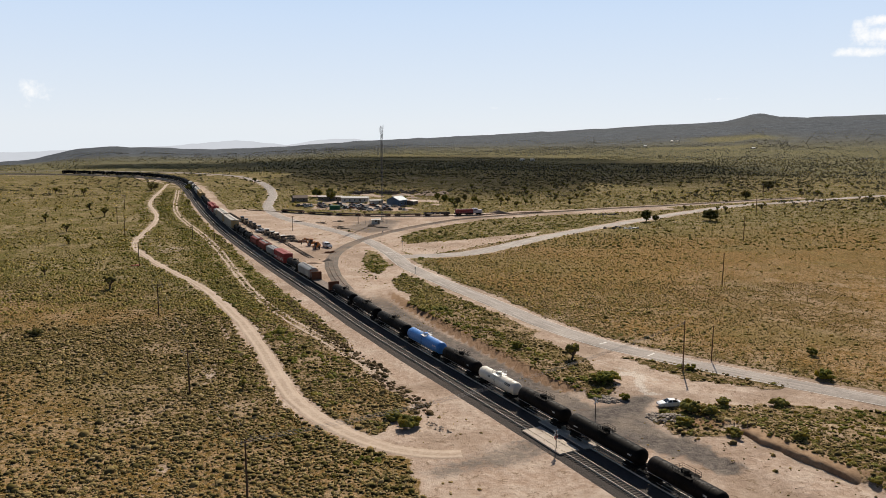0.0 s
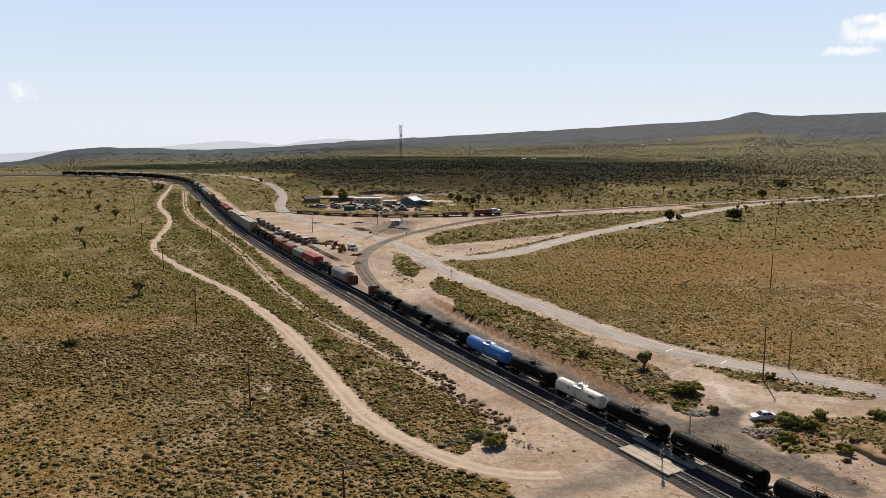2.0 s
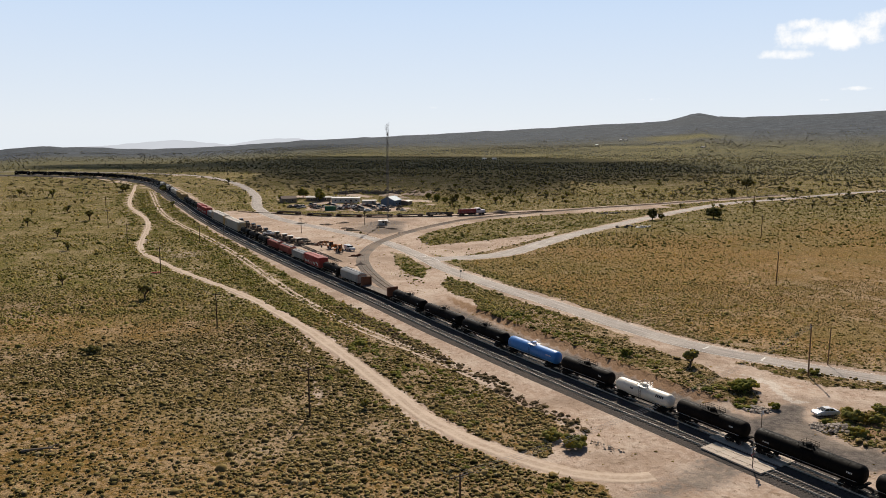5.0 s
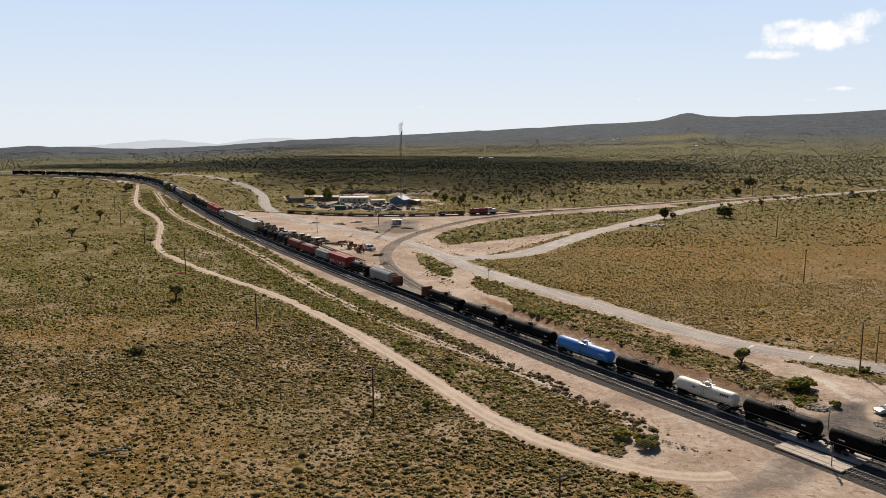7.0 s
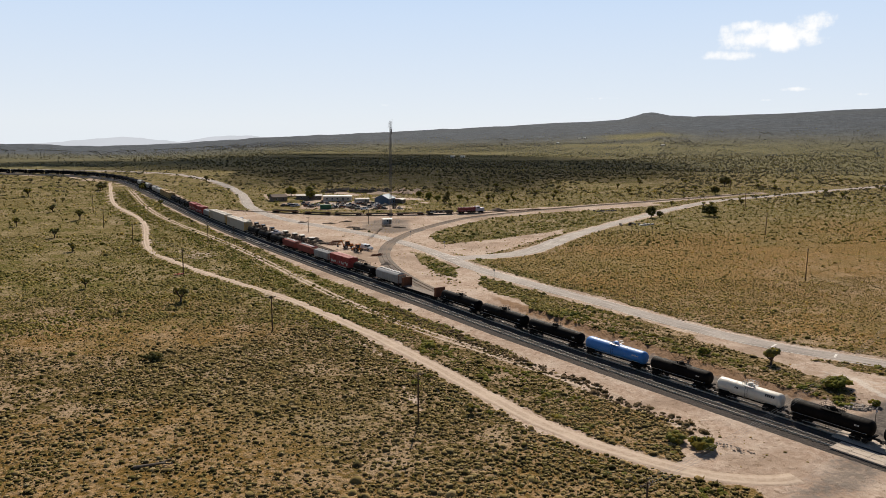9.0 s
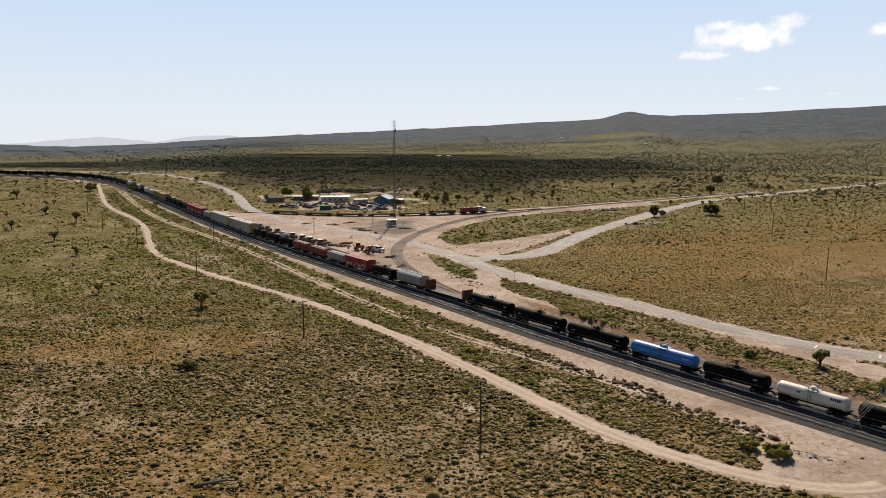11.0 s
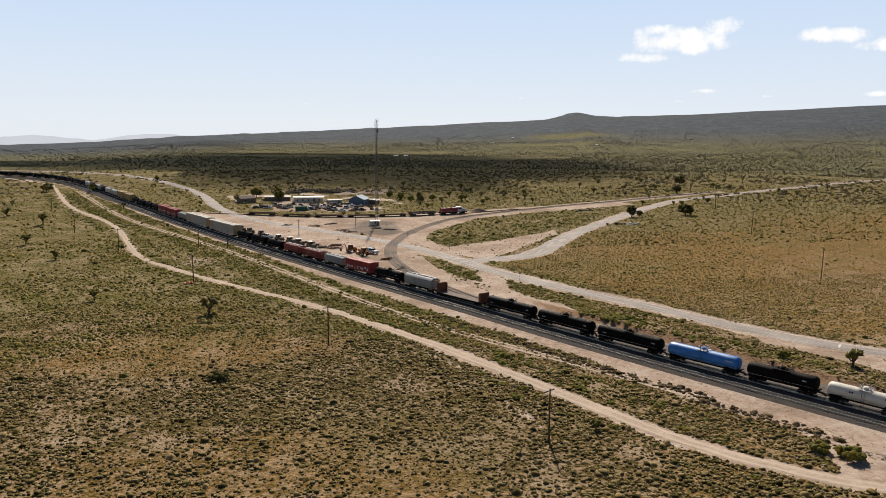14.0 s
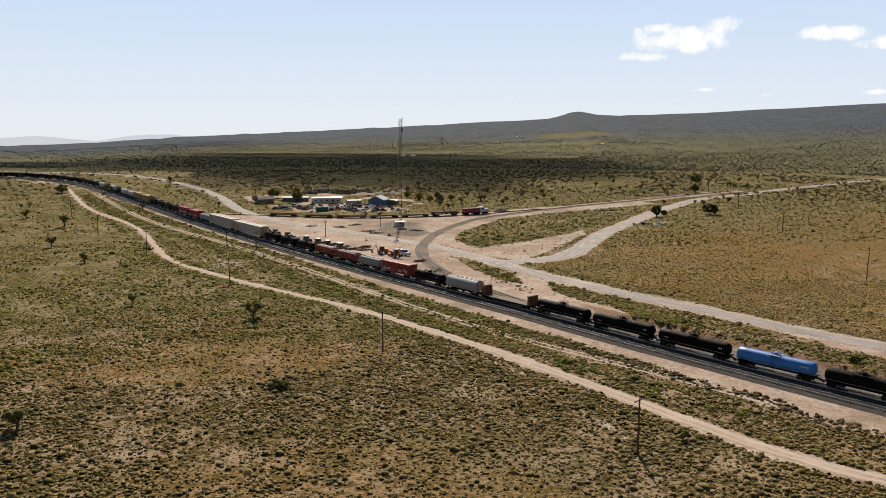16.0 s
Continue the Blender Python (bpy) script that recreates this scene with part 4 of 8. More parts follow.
    att = me.attributes.new("earth", "FLOAT", "POINT")
    att.data.foreach_set("value", earth.astype(np.float32))
    att = me.attributes.new("mud", "FLOAT", "POINT")
    att.data.foreach_set("value", wet.astype(np.float32))
    me.shade_smooth()
    tagged(new("ground", me), "sandy high-desert plain with dry grass and low scrub", "ground", kind="structure")


build_ground()
ribbon("road_asphalt", MAIN_ROAD, 6.5, 0.07 + 0.3 * smooth(MAIN_ROAD[:, 1], 440, 600), M["asphalt"], "worn sun-bleached two-lane asphalt road with dusty edges", "road", 0.35, 9, 1, 0.06)
ribbon("road_branch", BRANCH_ROAD, 7.0 + 2.5 * (1 - smooth(BRANCH_ROAD[:, 0], 20, 80)), 0.05, M["asphalt"], "pale dusty side road running across the plain", "road", 0.4, 9, 2, 0.05)
ribbon("road_dirt", DIRT_ROAD[:-9], 3.8 - 1.1 * smooth(DIRT_ROAD[:-9, 1], 180, 260), 0.05, M["dirt"], "tan packed-dirt track winding through the scrub", "road", 0.4, 9, 3)
ribbon("road_two_track", offset_line(TWO_TRACK, 0.85), 0.75, 0.05, M["dirt"], "pale wheel rut of a two-track path beside the railway", "road", 0.3, 3, 4)
ribbon("road_two_track", offset_line(TWO_TRACK, -0.85), 0.75, 0.05, M["dirt"], "pale wheel rut of a two-track path beside the railway", "road", 0.3, 3, 5)

# ---- railway ----


def resample(line, step, s0=0.0, s1=None):
    run = np.r_[0, np.cumsum(np.hypot(*np.diff(line, axis=0).T))]
    s = np.arange(s0, run[-1] if s1 is None else s1, step)
    return np.c_[np.interp(s, run, line[:, 0]), np.interp(s, run, line[:, 1])]


def bed_height(x, y):
    """The smooth top of the railway formation."""
    return base_height(x, y) + 0.3


def ballast_bed(name, line, section, label, mat=None):
    """A ballast shoulder: (offset to the left, height over the formation) pairs run along the line."""
    t = tangents(line)
    nrm = np.c_[-t[:, 1], t[:, 0]]
    z = bed_height(line[:, 0], line[:, 1])
    run = np.arange(len(line)) * 2.0
    rows = []
    for k, (off, up) in enumerate(section):
        wob = 0.9 * (fbm(run, run * 0 + 40 * k, 17) - 0.5) if k in (0, len(section) - 1) else 0.0
        p = line + nrm * (off + wob + np.zeros(len(line)))[:, None]
        rows.append(np.c_[p, z + up])
    cols = len(section)
    vs = np.stack(rows, 1).reshape(-1, 3)
    i, j = np.meshgrid(np.arange(len(line) - 1), np.arange(cols - 1), indexing="ij")
    a = (i * cols + j).ravel()
    me = mesh_of(name, vs, np.c_[a, a + 1, a + cols + 1, a + cols][:, ::-1], mat or M["ballast"])
    return tagged(new(name, me), label, "railway bed", kind="structure")


RAIL_TOP = 0.56        # over the formation
ballast_bed("railway_bed", FAR_TRACK, [(8.0, -0.45), (6.5, 0.30), (2.9, 0.36), (2.4, 0.25), (2.0, 0.36), (-2.0, 0.36), (-3.9, -0.25)], "dark grey crushed-stone ballast of the double-track main line")
ballast_bed("railway_bed", WYE, [(2.7, -0.45), (1.7, -0.08), (-1.7, -0.08), (-2.7, -0.45)], "dusty grey-brown ballast of the curved branch track", M["dark_gravel"])


def rail_track(line, z_rail, mat, label, near_sleepers, step=0.60, sleeper_range=None, category="railway track"):
    root = thing("railway_track", label, category, kind="structure")
    t = tangents(line)
    nrm = np.c_[-t[:, 1], t[:, 0]]
    z = bed_height(line[:, 0], line[:, 1]) + z_rail
    for side in (0.755, -0.755):
        sec = [(-0.075, -0.17), (-0.075, -0.14), (-0.02, -0.12), (-0.036, 0.0), (0.036, 0.0), (0.02, -0.12), (0.075, -0.14), (0.075, -0.17)]
        rows = [np.c_[line + nrm * (side + o), z + u] for o, u in sec]
        vs = np.stack(rows, 1).reshape(-1, 3)
        c = len(sec)
        i, j = np.meshgrid(np.arange(len(line) - 1), np.arange(c), indexing="ij")
        a, b = (i * c + j).ravel(), (i * c + (j + 1) % c).ravel()
        ob = new("rail", mesh_of("rail", vs, np.c_[a, b, b + c, a + c][:, ::-1], mat))
        ob.parent = root
    pts = resample(line, step, *(sleeper_range or (0, None)))
    tan = tangents(pts)
    zz = bed_height(pts[:, 0], pts[:, 1]) + z_rail - 0.17
    kit = Kit().box(-0.115, 0.115, -1.3, 1.3, -0.16, 0.0, 0.015, 0.015)
    me = kit.mesh("sleeper", M["sleeper"])
    rest_v, rest_f = [], []
    cube = np.array(kit.v)
    quads = np.array(kit.f)
    for (x, y), (tx, ty), h in zip(pts, tan, zz):
        if near_sleepers and near_sleepers[0] < y < near_sleepers[1]:
            ob = new("sleeper", me)
            ob.parent = root
            ob.matrix_basis = pose(x, y, h, 0, 0, math.degrees(math.atan2(ty, tx)) + random.uniform(-0.8, 0.8))
        else:
            r = np.array([[tx, -ty], [ty, tx]])
            rest_f.append(quads + 8 * len(rest_v))
            rest_v.append(np.c_[cube[:, :2] @ r.T + (x, y), cube[:, 2] + h])
    if rest_v:
        ob = new("sleeper_row", mesh_of("sleeper_row", np.concatenate(rest_v), np.concatenate(rest_f), M["sleeper"]))
        ob.parent = root
        tagged(ob, kind="stuff")
    return root


rail_track(NEAR_TRACK, RAIL_TOP, M["rail"], "empty railway track with bright worn rails on dark ballast", (76, 215), 0.62, (30, 800))
rail_track(FAR_TRACK, RAIL_TOP, M["rail"], "railway track carrying the freight train", None, 0.62, (30, 700))
rail_track(WYE, 0.07, M["rail_old"], "curved branch track with rusty rails in dusty ballast", None, 0.65)


def bed_z(x, y):
    return float(bed_height(np.array([x]), np.array([y]))[0])


def track_run(line):
    return np.r_[0, np.cumsum(np.hypot(*np.diff(line, axis=0).T))]


def on_track(line, run, s):
    x, y = np.interp(s, run, line[:, 0]), np.interp(s, run, line[:, 1])
    a, b = np.interp(s + 2, run, line[:, 0]), np.interp(s + 2, run, line[:, 1])
    return float(x), float(y), math.degrees(math.atan2(b - y, a - x))


# ---- railway vehicles: x along the track, z = 0 at the rail head ----


def wheel_mesh():
    k = Kit()
    for y in (-0.755, 0.755):
        k.rod((0, y - 0.065, 0.46), (0, y + 0.065, 0.46), 0.46, n=14)
    k.rod((0, -0.7, 0.46), (0, 0.7, 0.46), 0.08)
    return k.mesh("wheelset", M["wheel"])


def bogie_mesh():
    k = Kit()
    for y in (-1.02, 1.02):
        k.box(-1.25, 1.25, y - 0.09, y + 0.09, 0.52, 0.74, 0.12)
        k.box(-0.35, 0.35, y - 0.12, y + 0.12, 0.28, 0.55)
        k.box(-1.12, -0.72, y - 0.12, y + 0.12, 0.34, 0.60)
        k.box(0.72, 1.12, y - 0.12, y + 0.12, 0.34, 0.60)
    k.box(-0.22, 0.22, -1.1, 1.1, 0.5, 0.8)
    return k.mesh("bogie", M["underframe"])


WHEELSET, BOGIE = wheel_mesh(), bogie_mesh()


def running_gear(root, length, sill=True):
    for sx in (-1, 1):
        b = part("bogie", BOGIE, None, root)
        b.location = (sx * (length / 2 - 2.6), 0, 0)
        for w in (-0.9, 0.9):
            part("wheelset", WHEELSET, None, b).location = (w, 0, 0)
        c = Kit().box(-0.55, 0.30, -0.13, 0.13, 0.72, 1.0).box(0.28, 0.58, -0.2, 0.2, 0.68, 1.04, 0.06, 0.05)
        cp = part("coupler", c, M["wheel"], root)
        cp.location, cp.rotation_euler = (sx * (length / 2 - 0.55), 0, 0), (0, 0, 0 if sx > 0 else math.pi)
    if sill:
        k = Kit().box(-length / 2 + 0.6, length / 2 - 0.6, -0.22, 0.22, 0.78, 1.08)
        k.box(-length / 2 + 0.7, -length / 2 + 1.1, -1.35, 1.35, 0.95, 1.12).box(length / 2 - 1.1, length / 2 - 0.7, -1.35, 1.35, 0.95, 1.12)
        part("underframe", k, M["underframe"], root)


def rails_of(kit, x0, x1, y0, y1, z0, z1, n=3, r=0.025):
    """A handrail round a rectangle."""
    corners = [(x0, y0), (x1, y0), (x1, y1), (x0, y1)]
    for (ax, ay), (bx, by) in zip(corners, corners[1:] + corners[:1]):
        for h in (z1, (z0 + z1) / 2):
            kit.rod((ax, ay, h), (bx, by, h), r, n=5)
        for i in range(n):
            u = i / n
            kit.rod((ax + (bx - ax) * u, ay + (by - ay) * u, z0), (ax + (bx - ax) * u, ay + (by - ay) * u, z1), r, n=5)
    return kit


def tank_car(length, radius, paint, label, style=0, marks=None):
    root = thing("tank_car", label, "tank car", "cars of the freight train")
    zc = 1.02 + radius
    half = length / 2 - 0.75
    prof = [(-half, 0.05), (-half + 0.04, radius * 0.45), (-half + 0.16, radius * 0.75), (-half + 0.38, radius * 0.94), (-half + 0.62, radius)]
    for x in np.linspace(-half + 2.0, half - 2.0, 6):
        prof += [(x - 0.05, radius), (x - 0.03, radius + 0.018), (x + 0.03, radius + 0.018), (x + 0.05, radius)]
    prof += [(-x, r) for x, r in prof[4::-1]]
    part("tank", Kit().lathe_x(prof, zc, 28), paint, root, soft=True)
    top = zc + radius
    k = Kit().rod((0, 0, top - 0.25), (0, 0, top + 0.32), 0.42, n=14).rod((0, 0, top + 0.30), (0, 0, top + 0.42), 0.50, 0.36, n=14)
    for dx in (-0.75, 0.7):
        k.rod((dx, 0.15, top - 0.2), (dx, 0.15, top + 0.3), 0.13, n=8)
    part("manway", k, M["underframe"] if style != 2 else paint, root)
    w = 1.9 if style != 1 else 3.2
    k = Kit().box(-w / 2, w / 2, -1.0, 1.0, top - 0.12, top - 0.06)
    part("platform", k, M["steel"] if style == 2 else M["underframe"], root)
    k = rails_of(Kit(), -w / 2, w / 2, -0.90, 0.90, top - 0.06, top + 0.55, 3, 0.022)
    part("handrail", k, M["steel"] if style == 2 else M["underframe"], root)
    for side in (-1, 1):
        k = Kit()
        y = side * (radius + 0.08)
        for dx in (-0.22, 0.22):
            k.rod((dx, y, 0.5), (dx, y, zc + 0.5), 0.022, n=5)
            k.rod((dx, y, zc + 0.5), (dx, side * 0.98, top - 0.1), 0.022, n=5)
        for z in np.arange(0.6, zc + 0.5, 0.32):
            k.rod((-0.22, y, z), (0.22, y, z), 0.018, n=4)
        part("ladder", k, M["underframe"], root)
        k = Kit().rod((-half + 0.5, side * (radius + 0.12), 1.65), (half - 0.5, side * (radius + 0.12), 1.65), 0.03, n=5)
        k.box(-half + 2.2, half - 2.2, side * 1.05 - 0.07, side * 1.05 + 0.07, 0.60, 0.66)
        part("side_rail", k, M["steel"], root)
    for sx in (-1, 1):
        k = Kit().box(-1.1, 1.1, -1.25, 1.25, 0.98, 1.06).box(-0.9, 0.9, -0.8, 0.8, 1.02, 1.12 + 0.34, 0.0, -0.35)
        sd = part("saddle", k, M["underframe"], root)
        sd.location = (sx * (length / 2 - 2.4), 0, 0)
    if marks:
        for x, y, wd, ht, lab in marks:
            for side in (-1, 1):
                k = Kit()
                n = max(2, int(wd / (ht * 0.75)))
                for i in range(n):
                    x0 = x - wd / 2 + i * wd / n
                    ang0, ang1 = y, y + ht / radius
                    for q0, q1 in zip(np.linspace(ang0, ang1, 5)[:-1], np.linspace(ang0, ang1, 5)[1:]):
                        r = radius + 0.02
                        a, b = (side * r * math.cos(q0), zc + r * math.sin(q0)), (side * r * math.cos(q1), zc + r * math.sin(q1))
                        k.add([(x0, *a), (x0 + wd / n * 0.72, *a), (x0 + wd / n * 0.72, *b), (x0, *b)], [(0, 1, 2, 3)])
                part("lettering", k, M["black_mark"] if lab else M["white_mark"], root)
    running_gear(root, length)
    return root


def hopper_car(length, paint, label, wide=1.6, tall=4.5, bays=3, curved=True):
    root = thing("hopper_car", label, "hopper car", "cars of the freight train")
    half = length / 2 - 0.9
    if curved:
        sec = [(wide * 0.82, 1.25), (wide * 0.97, 1.9), (wide, 2.7), (wide * 0.97, 3.5), (wide * 0.80, tall - 0.35), (wide * 0.45, tall - 0.05), (0, tall)]
        sec += [(-y, z) for y, z in sec[-2::-1]]
    else:
        sec = [(wide, 1.2), (wide, tall - 0.25), (wide * 0.6, tall), (-wide * 0.6, tall), (-wide, tall - 0.25), (-wide, 1.2)]
    part("body", Kit().prism_x(sec, -half + 0.7, half - 0.7), paint, root, soft=curved)
    for i in range(bays):
        x = -half + 2.3 + (i + 0.5) * (2 * half - 4.6) / bays
        k = Kit().box(x - 1.5, x + 1.5, -wide * 0.9, wide * 0.9, 1.25, 1.3).add(
            [(x - 1.4, -wide * .85, 1.3), (x + 1.4, -wide * .85, 1.3), (x + 1.4, wide * .85, 1.3), (x - 1.4, wide * .85, 1.3), (x - 0.4, -0.6, 0.45), (x + 0.4, -0.6, 0.45), (x + 0.4, 0.6, 0.45), (x - 0.4, 0.6, 0.45)],
            [(0, 1, 2, 3), (7, 6, 5, 4), (0, 4, 5, 1), (1, 5, 6, 2), (2, 6, 7, 3), (3, 7, 4, 0)])
        part("discharge_bay", k, M["underframe"], root)
    for sx in (-1, 1):
        k = Kit()
        x = sx * (half - 0.35)
        for y in (-wide * 0.75, wide * 0.75):
            k.rod((x, y, 1.0), (x, y, tall - 0.5), 0.05, n=5)
        k.box(x - 0.4, x + 0.4, -wide * 0.8, wide * 0.8, tall - 0.55, tall - 0.48)
        k.box(x - 0.4, x + 0.4, -wide * 0.95, wide * 0.95, 1.0, 1.08)
        k.add([(sx * (half - 0.75), -wide * 0.8, tall - 0.6), (sx * (half - 0.75), wide * 0.8, tall - 0.6), (sx * (half - 1.1), wide * .8, 1.1), (sx * (half - 1.1), -wide * .8, 1.1)], [(0, 1, 2, 3)])
        part("end_frame", k, M["rusty_plate"], root)
    part("roof_walkway", Kit().box(-half + 1, half - 1, -0.42, 0.42, tall + 0.02, tall + 0.1), M["grey_hopper"], root)
    hatch = Kit().rod((0, 0, 0), (0, 0, 0.22), 0.36, n=10).mesh("roof_hatch", M["grey_hopper"])
    for x in np.linspace(-half + 2.0, half - 2.0, bays * 2):
        part("roof_hatch", hatch, None, root).location = (float(x), 0, tall + 0.02)
    k = Kit()
    for side in (-1, 1):
        for x in np.linspace(-half + 1.2, half - 1.2, 9):
            k.box(x - 0.05, x + 0.05, side * wide - 0.03 * side, side * (wide + 0.05), 1.35, 3.3)
    tagged(part("side_posts", k, paint, root), kind="stuff")
    running_gear(root, length)
    return root


def box_car(length, paint, label, tall=4.6, ribs=14, roof=None, ends=None, door=True, name="box_car", wide=1.55):
    root = thing(name, label, "boxcar", "cars of the freight train")
    half = length / 2 - 0.8
    part("body", Kit().box(-half, half, -wide, wide, 1.05, tall), paint, root)
    k = Kit().prism_x([(wide + 0.04, tall - 0.02), (wide + 0.04, tall + 0.06), (0, tall + 0.24), (-wide - 0.04, tall + 0.06), (-wide - 0.04, tall - 0.02)], -half - 0.05, half + 0.05)
    for x in np.linspace(-half + 0.6, half - 0.6, ribs):
        k.prism_x([(wide + 0.05, tall + 0.05), (0, tall + 0.29), (-wide - 0.05, tall + 0.05)], x - 0.05, x + 0.05)
    part("roof", k, roof or paint, root)
    k = Kit()
    for side in (-1, 1):
        for x in np.linspace(-half + 0.3, half - 0.3, ribs):
            if door and abs(x) < 1.6:
                continue
            k.box(x - 0.06, x + 0.06, min(side * wide, side * (wide + 0.07)), max(side * wide, side * (wide + 0.07)), 1.1, tall - 0.1)
    tagged(part("side_ribs", k, paint, root), kind="stuff")
    if door:
        for side in (-1, 1):
            k = Kit().box(-1.5, 1.5, min(side * wide, side * (wide + 0.09)), max(side * wide, side * (wide + 0.09)), 1.15, tall - 0.25)
            for z in (1.7, 2.5, 3.3):
                k.box(-1.45, 1.45, min(side * (wide + 0.09), side * (wide + 0.13)), max(side * (wide + 0.09), side * (wide + 0.13)), z, z + 0.1)
            part("sliding_door", k, paint, root)
    for sx in (-1, 1):
        for z in np.arange(1.4, tall - 0.3, 0.45):
            part("end_rib", Kit().box(min(sx * half, sx * (half + 0.08)), max(sx * half, sx * (half + 0.08)), -wide + 0.1, wide - 0.1, z, z + 0.2), ends or paint, root)
    if ends:
        for sx in (-1, 1):
            for side in (-1, 1):
                k = Kit()
                k.box(sx * half - 0.7 if sx > 0 else sx * half, sx * half if sx > 0 else sx * half + 0.7, min(side * (wide + 0.01), side * (wide + 0.08)), max(side * (wide + 0.01), side * (wide + 0.08)), 1.05, tall - 0.05)
                part("end_panel", k, ends, root)
    running_gear(root, length)
    return root


def bulkhead_flat(length, label):
    root = thing("bulkhead_flat_car", label, "flat car", "cars of the freight train")
    half = length / 2 - 0.8
    k = Kit()
    for i in range(34):
        x0 = -half + i * 2 * half / 34
        k.box(x0, x0 + 2 * half / 34 - 0.03, -1.42, 1.42, 1.14, 1.20)
    part("deck", k, M["deck"], root)
    k = Kit()
    for side in (-1, 1):
        k.box(-half, half, side * 1.45 - 0.06, side * 1.45 + 0.06, 0.72, 1.16)
        for x in np.linspace(-half + 1, half - 1, 10):
            k.box(x - 0.07, x + 0.07, side * 1.54 - 0.05, side * 1.54 + 0.05, 0.80, 1.12)
    part("side_sill", k, M["underframe"], root)
    for sx in (-1, 1):
        x0, x1 = sorted((sx * half, sx * (half - 0.28)))
        end = part("bulkhead", Kit().box(x0, x1, -1.45, 1.45, 1.1, 3.6), M["rusty_plate"], root, "rust-brown steel end bulkhead")
        for y in (-1.2, -0.4, 0.4, 1.2):
            part("rib", Kit().box(sx * half - 0.06, sx * half + 0.06, y - 0.08, y + 0.08, 1.1, 3.597), M["rusty_plate"], end)
        for side in (-1, 1):
            brace = Kit().prism_x([(side * 1.38, 1.1), (side * 1.447, 1.1), (side * 1.447, 3.5), (side * 1.38, 3.5)], *sorted((sx * (half - 0.28), sx * (half - 0.9))))
            part("side_brace", brace, M["rusty_plate"], end)
    running_gear(root, length)
    return root


def gondola(length, label):
    root = thing("gondola_car", label, "gondola car", "stored cars by the yard")
    half = length / 2 - 0.7
    k = Kit()
    for y0, y1 in ((-1.5, -1.4), (1.4, 1.5)):
        k.box(-half, half, y0, y1, 1.0, 2.3)
    k.box(-half, -half + 0.1, -1.5, 1.5, 1.0, 2.3).box(half - 0.1, half, -1.5, 1.5, 1.0, 2.3).box(-half, half, -1.5, 1.5, 0.95, 1.05)
    part("body", k, M["scrap_dark"], root)
    k = Kit()
    rnd = random.Random(8)
    for side in (-1, 1):
        for i in range(6):
            x, z = rnd.uniform(-half + 1, half - 2), rnd.uniform(1.2, 1.5)
            k.add([(x, side * 1.63, z), (x + rnd.uniform(.6, 1.4), side * 1.63, z), (x + rnd.uniform(.5, 1.2), side * 1.63, z + 0.6), (x - 0.1, side * 1.63, z + 0.5)], [(0, 1, 2, 3)])
    tagged(part("spray_paint", k, M["white_mark"], root, "pale sprayed paint shapes"), kind="stuff")
    k = Kit()
    for side in (-1, 1):
        for x in np.linspace(-half + 0.4, half - 0.4, 12):
            k.box(x - 0.06, x + 0.06, side * 1.55 - 0.06, side * 1.55 + 0.06, 1.0, 2.3)
    tagged(part("side_ribs", k, M["scrap_dark"], root), kind="stuff")
    running_gear(root, length)
    return root


def flat_load(length, label):
    root = thing("rail_flat_car", label, "flat car", "stored cars by the yard")
    half = length / 2 - 0.7
    part("deck", Kit().box(-half, half, -1.4, 1.4, 0.95, 1.2), M["rusty_plate"], root)
    rnd = random.Random(int(length * 10))
    for i in range(16):
        y, z = rnd.uniform(-1.2, 1.2), 1.2 + 0.16 * (i % 4)
        part("old_rail", Kit().box(-half + rnd.uniform(0, 1.5), half - rnd.uniform(0, 1.5), y - 0.07, y + 0.07, z, z + 0.17), M["sleeper"], root)
    running_gear(root, length)
    return root

# ---- the freight train ----
RUN = track_run(FAR_TRACK)


def nearest_run(line, run, x, y):
    return float(run[np.argmin((line[:, 0] - x) ** 2 + (line[:, 1] - y) ** 2)])


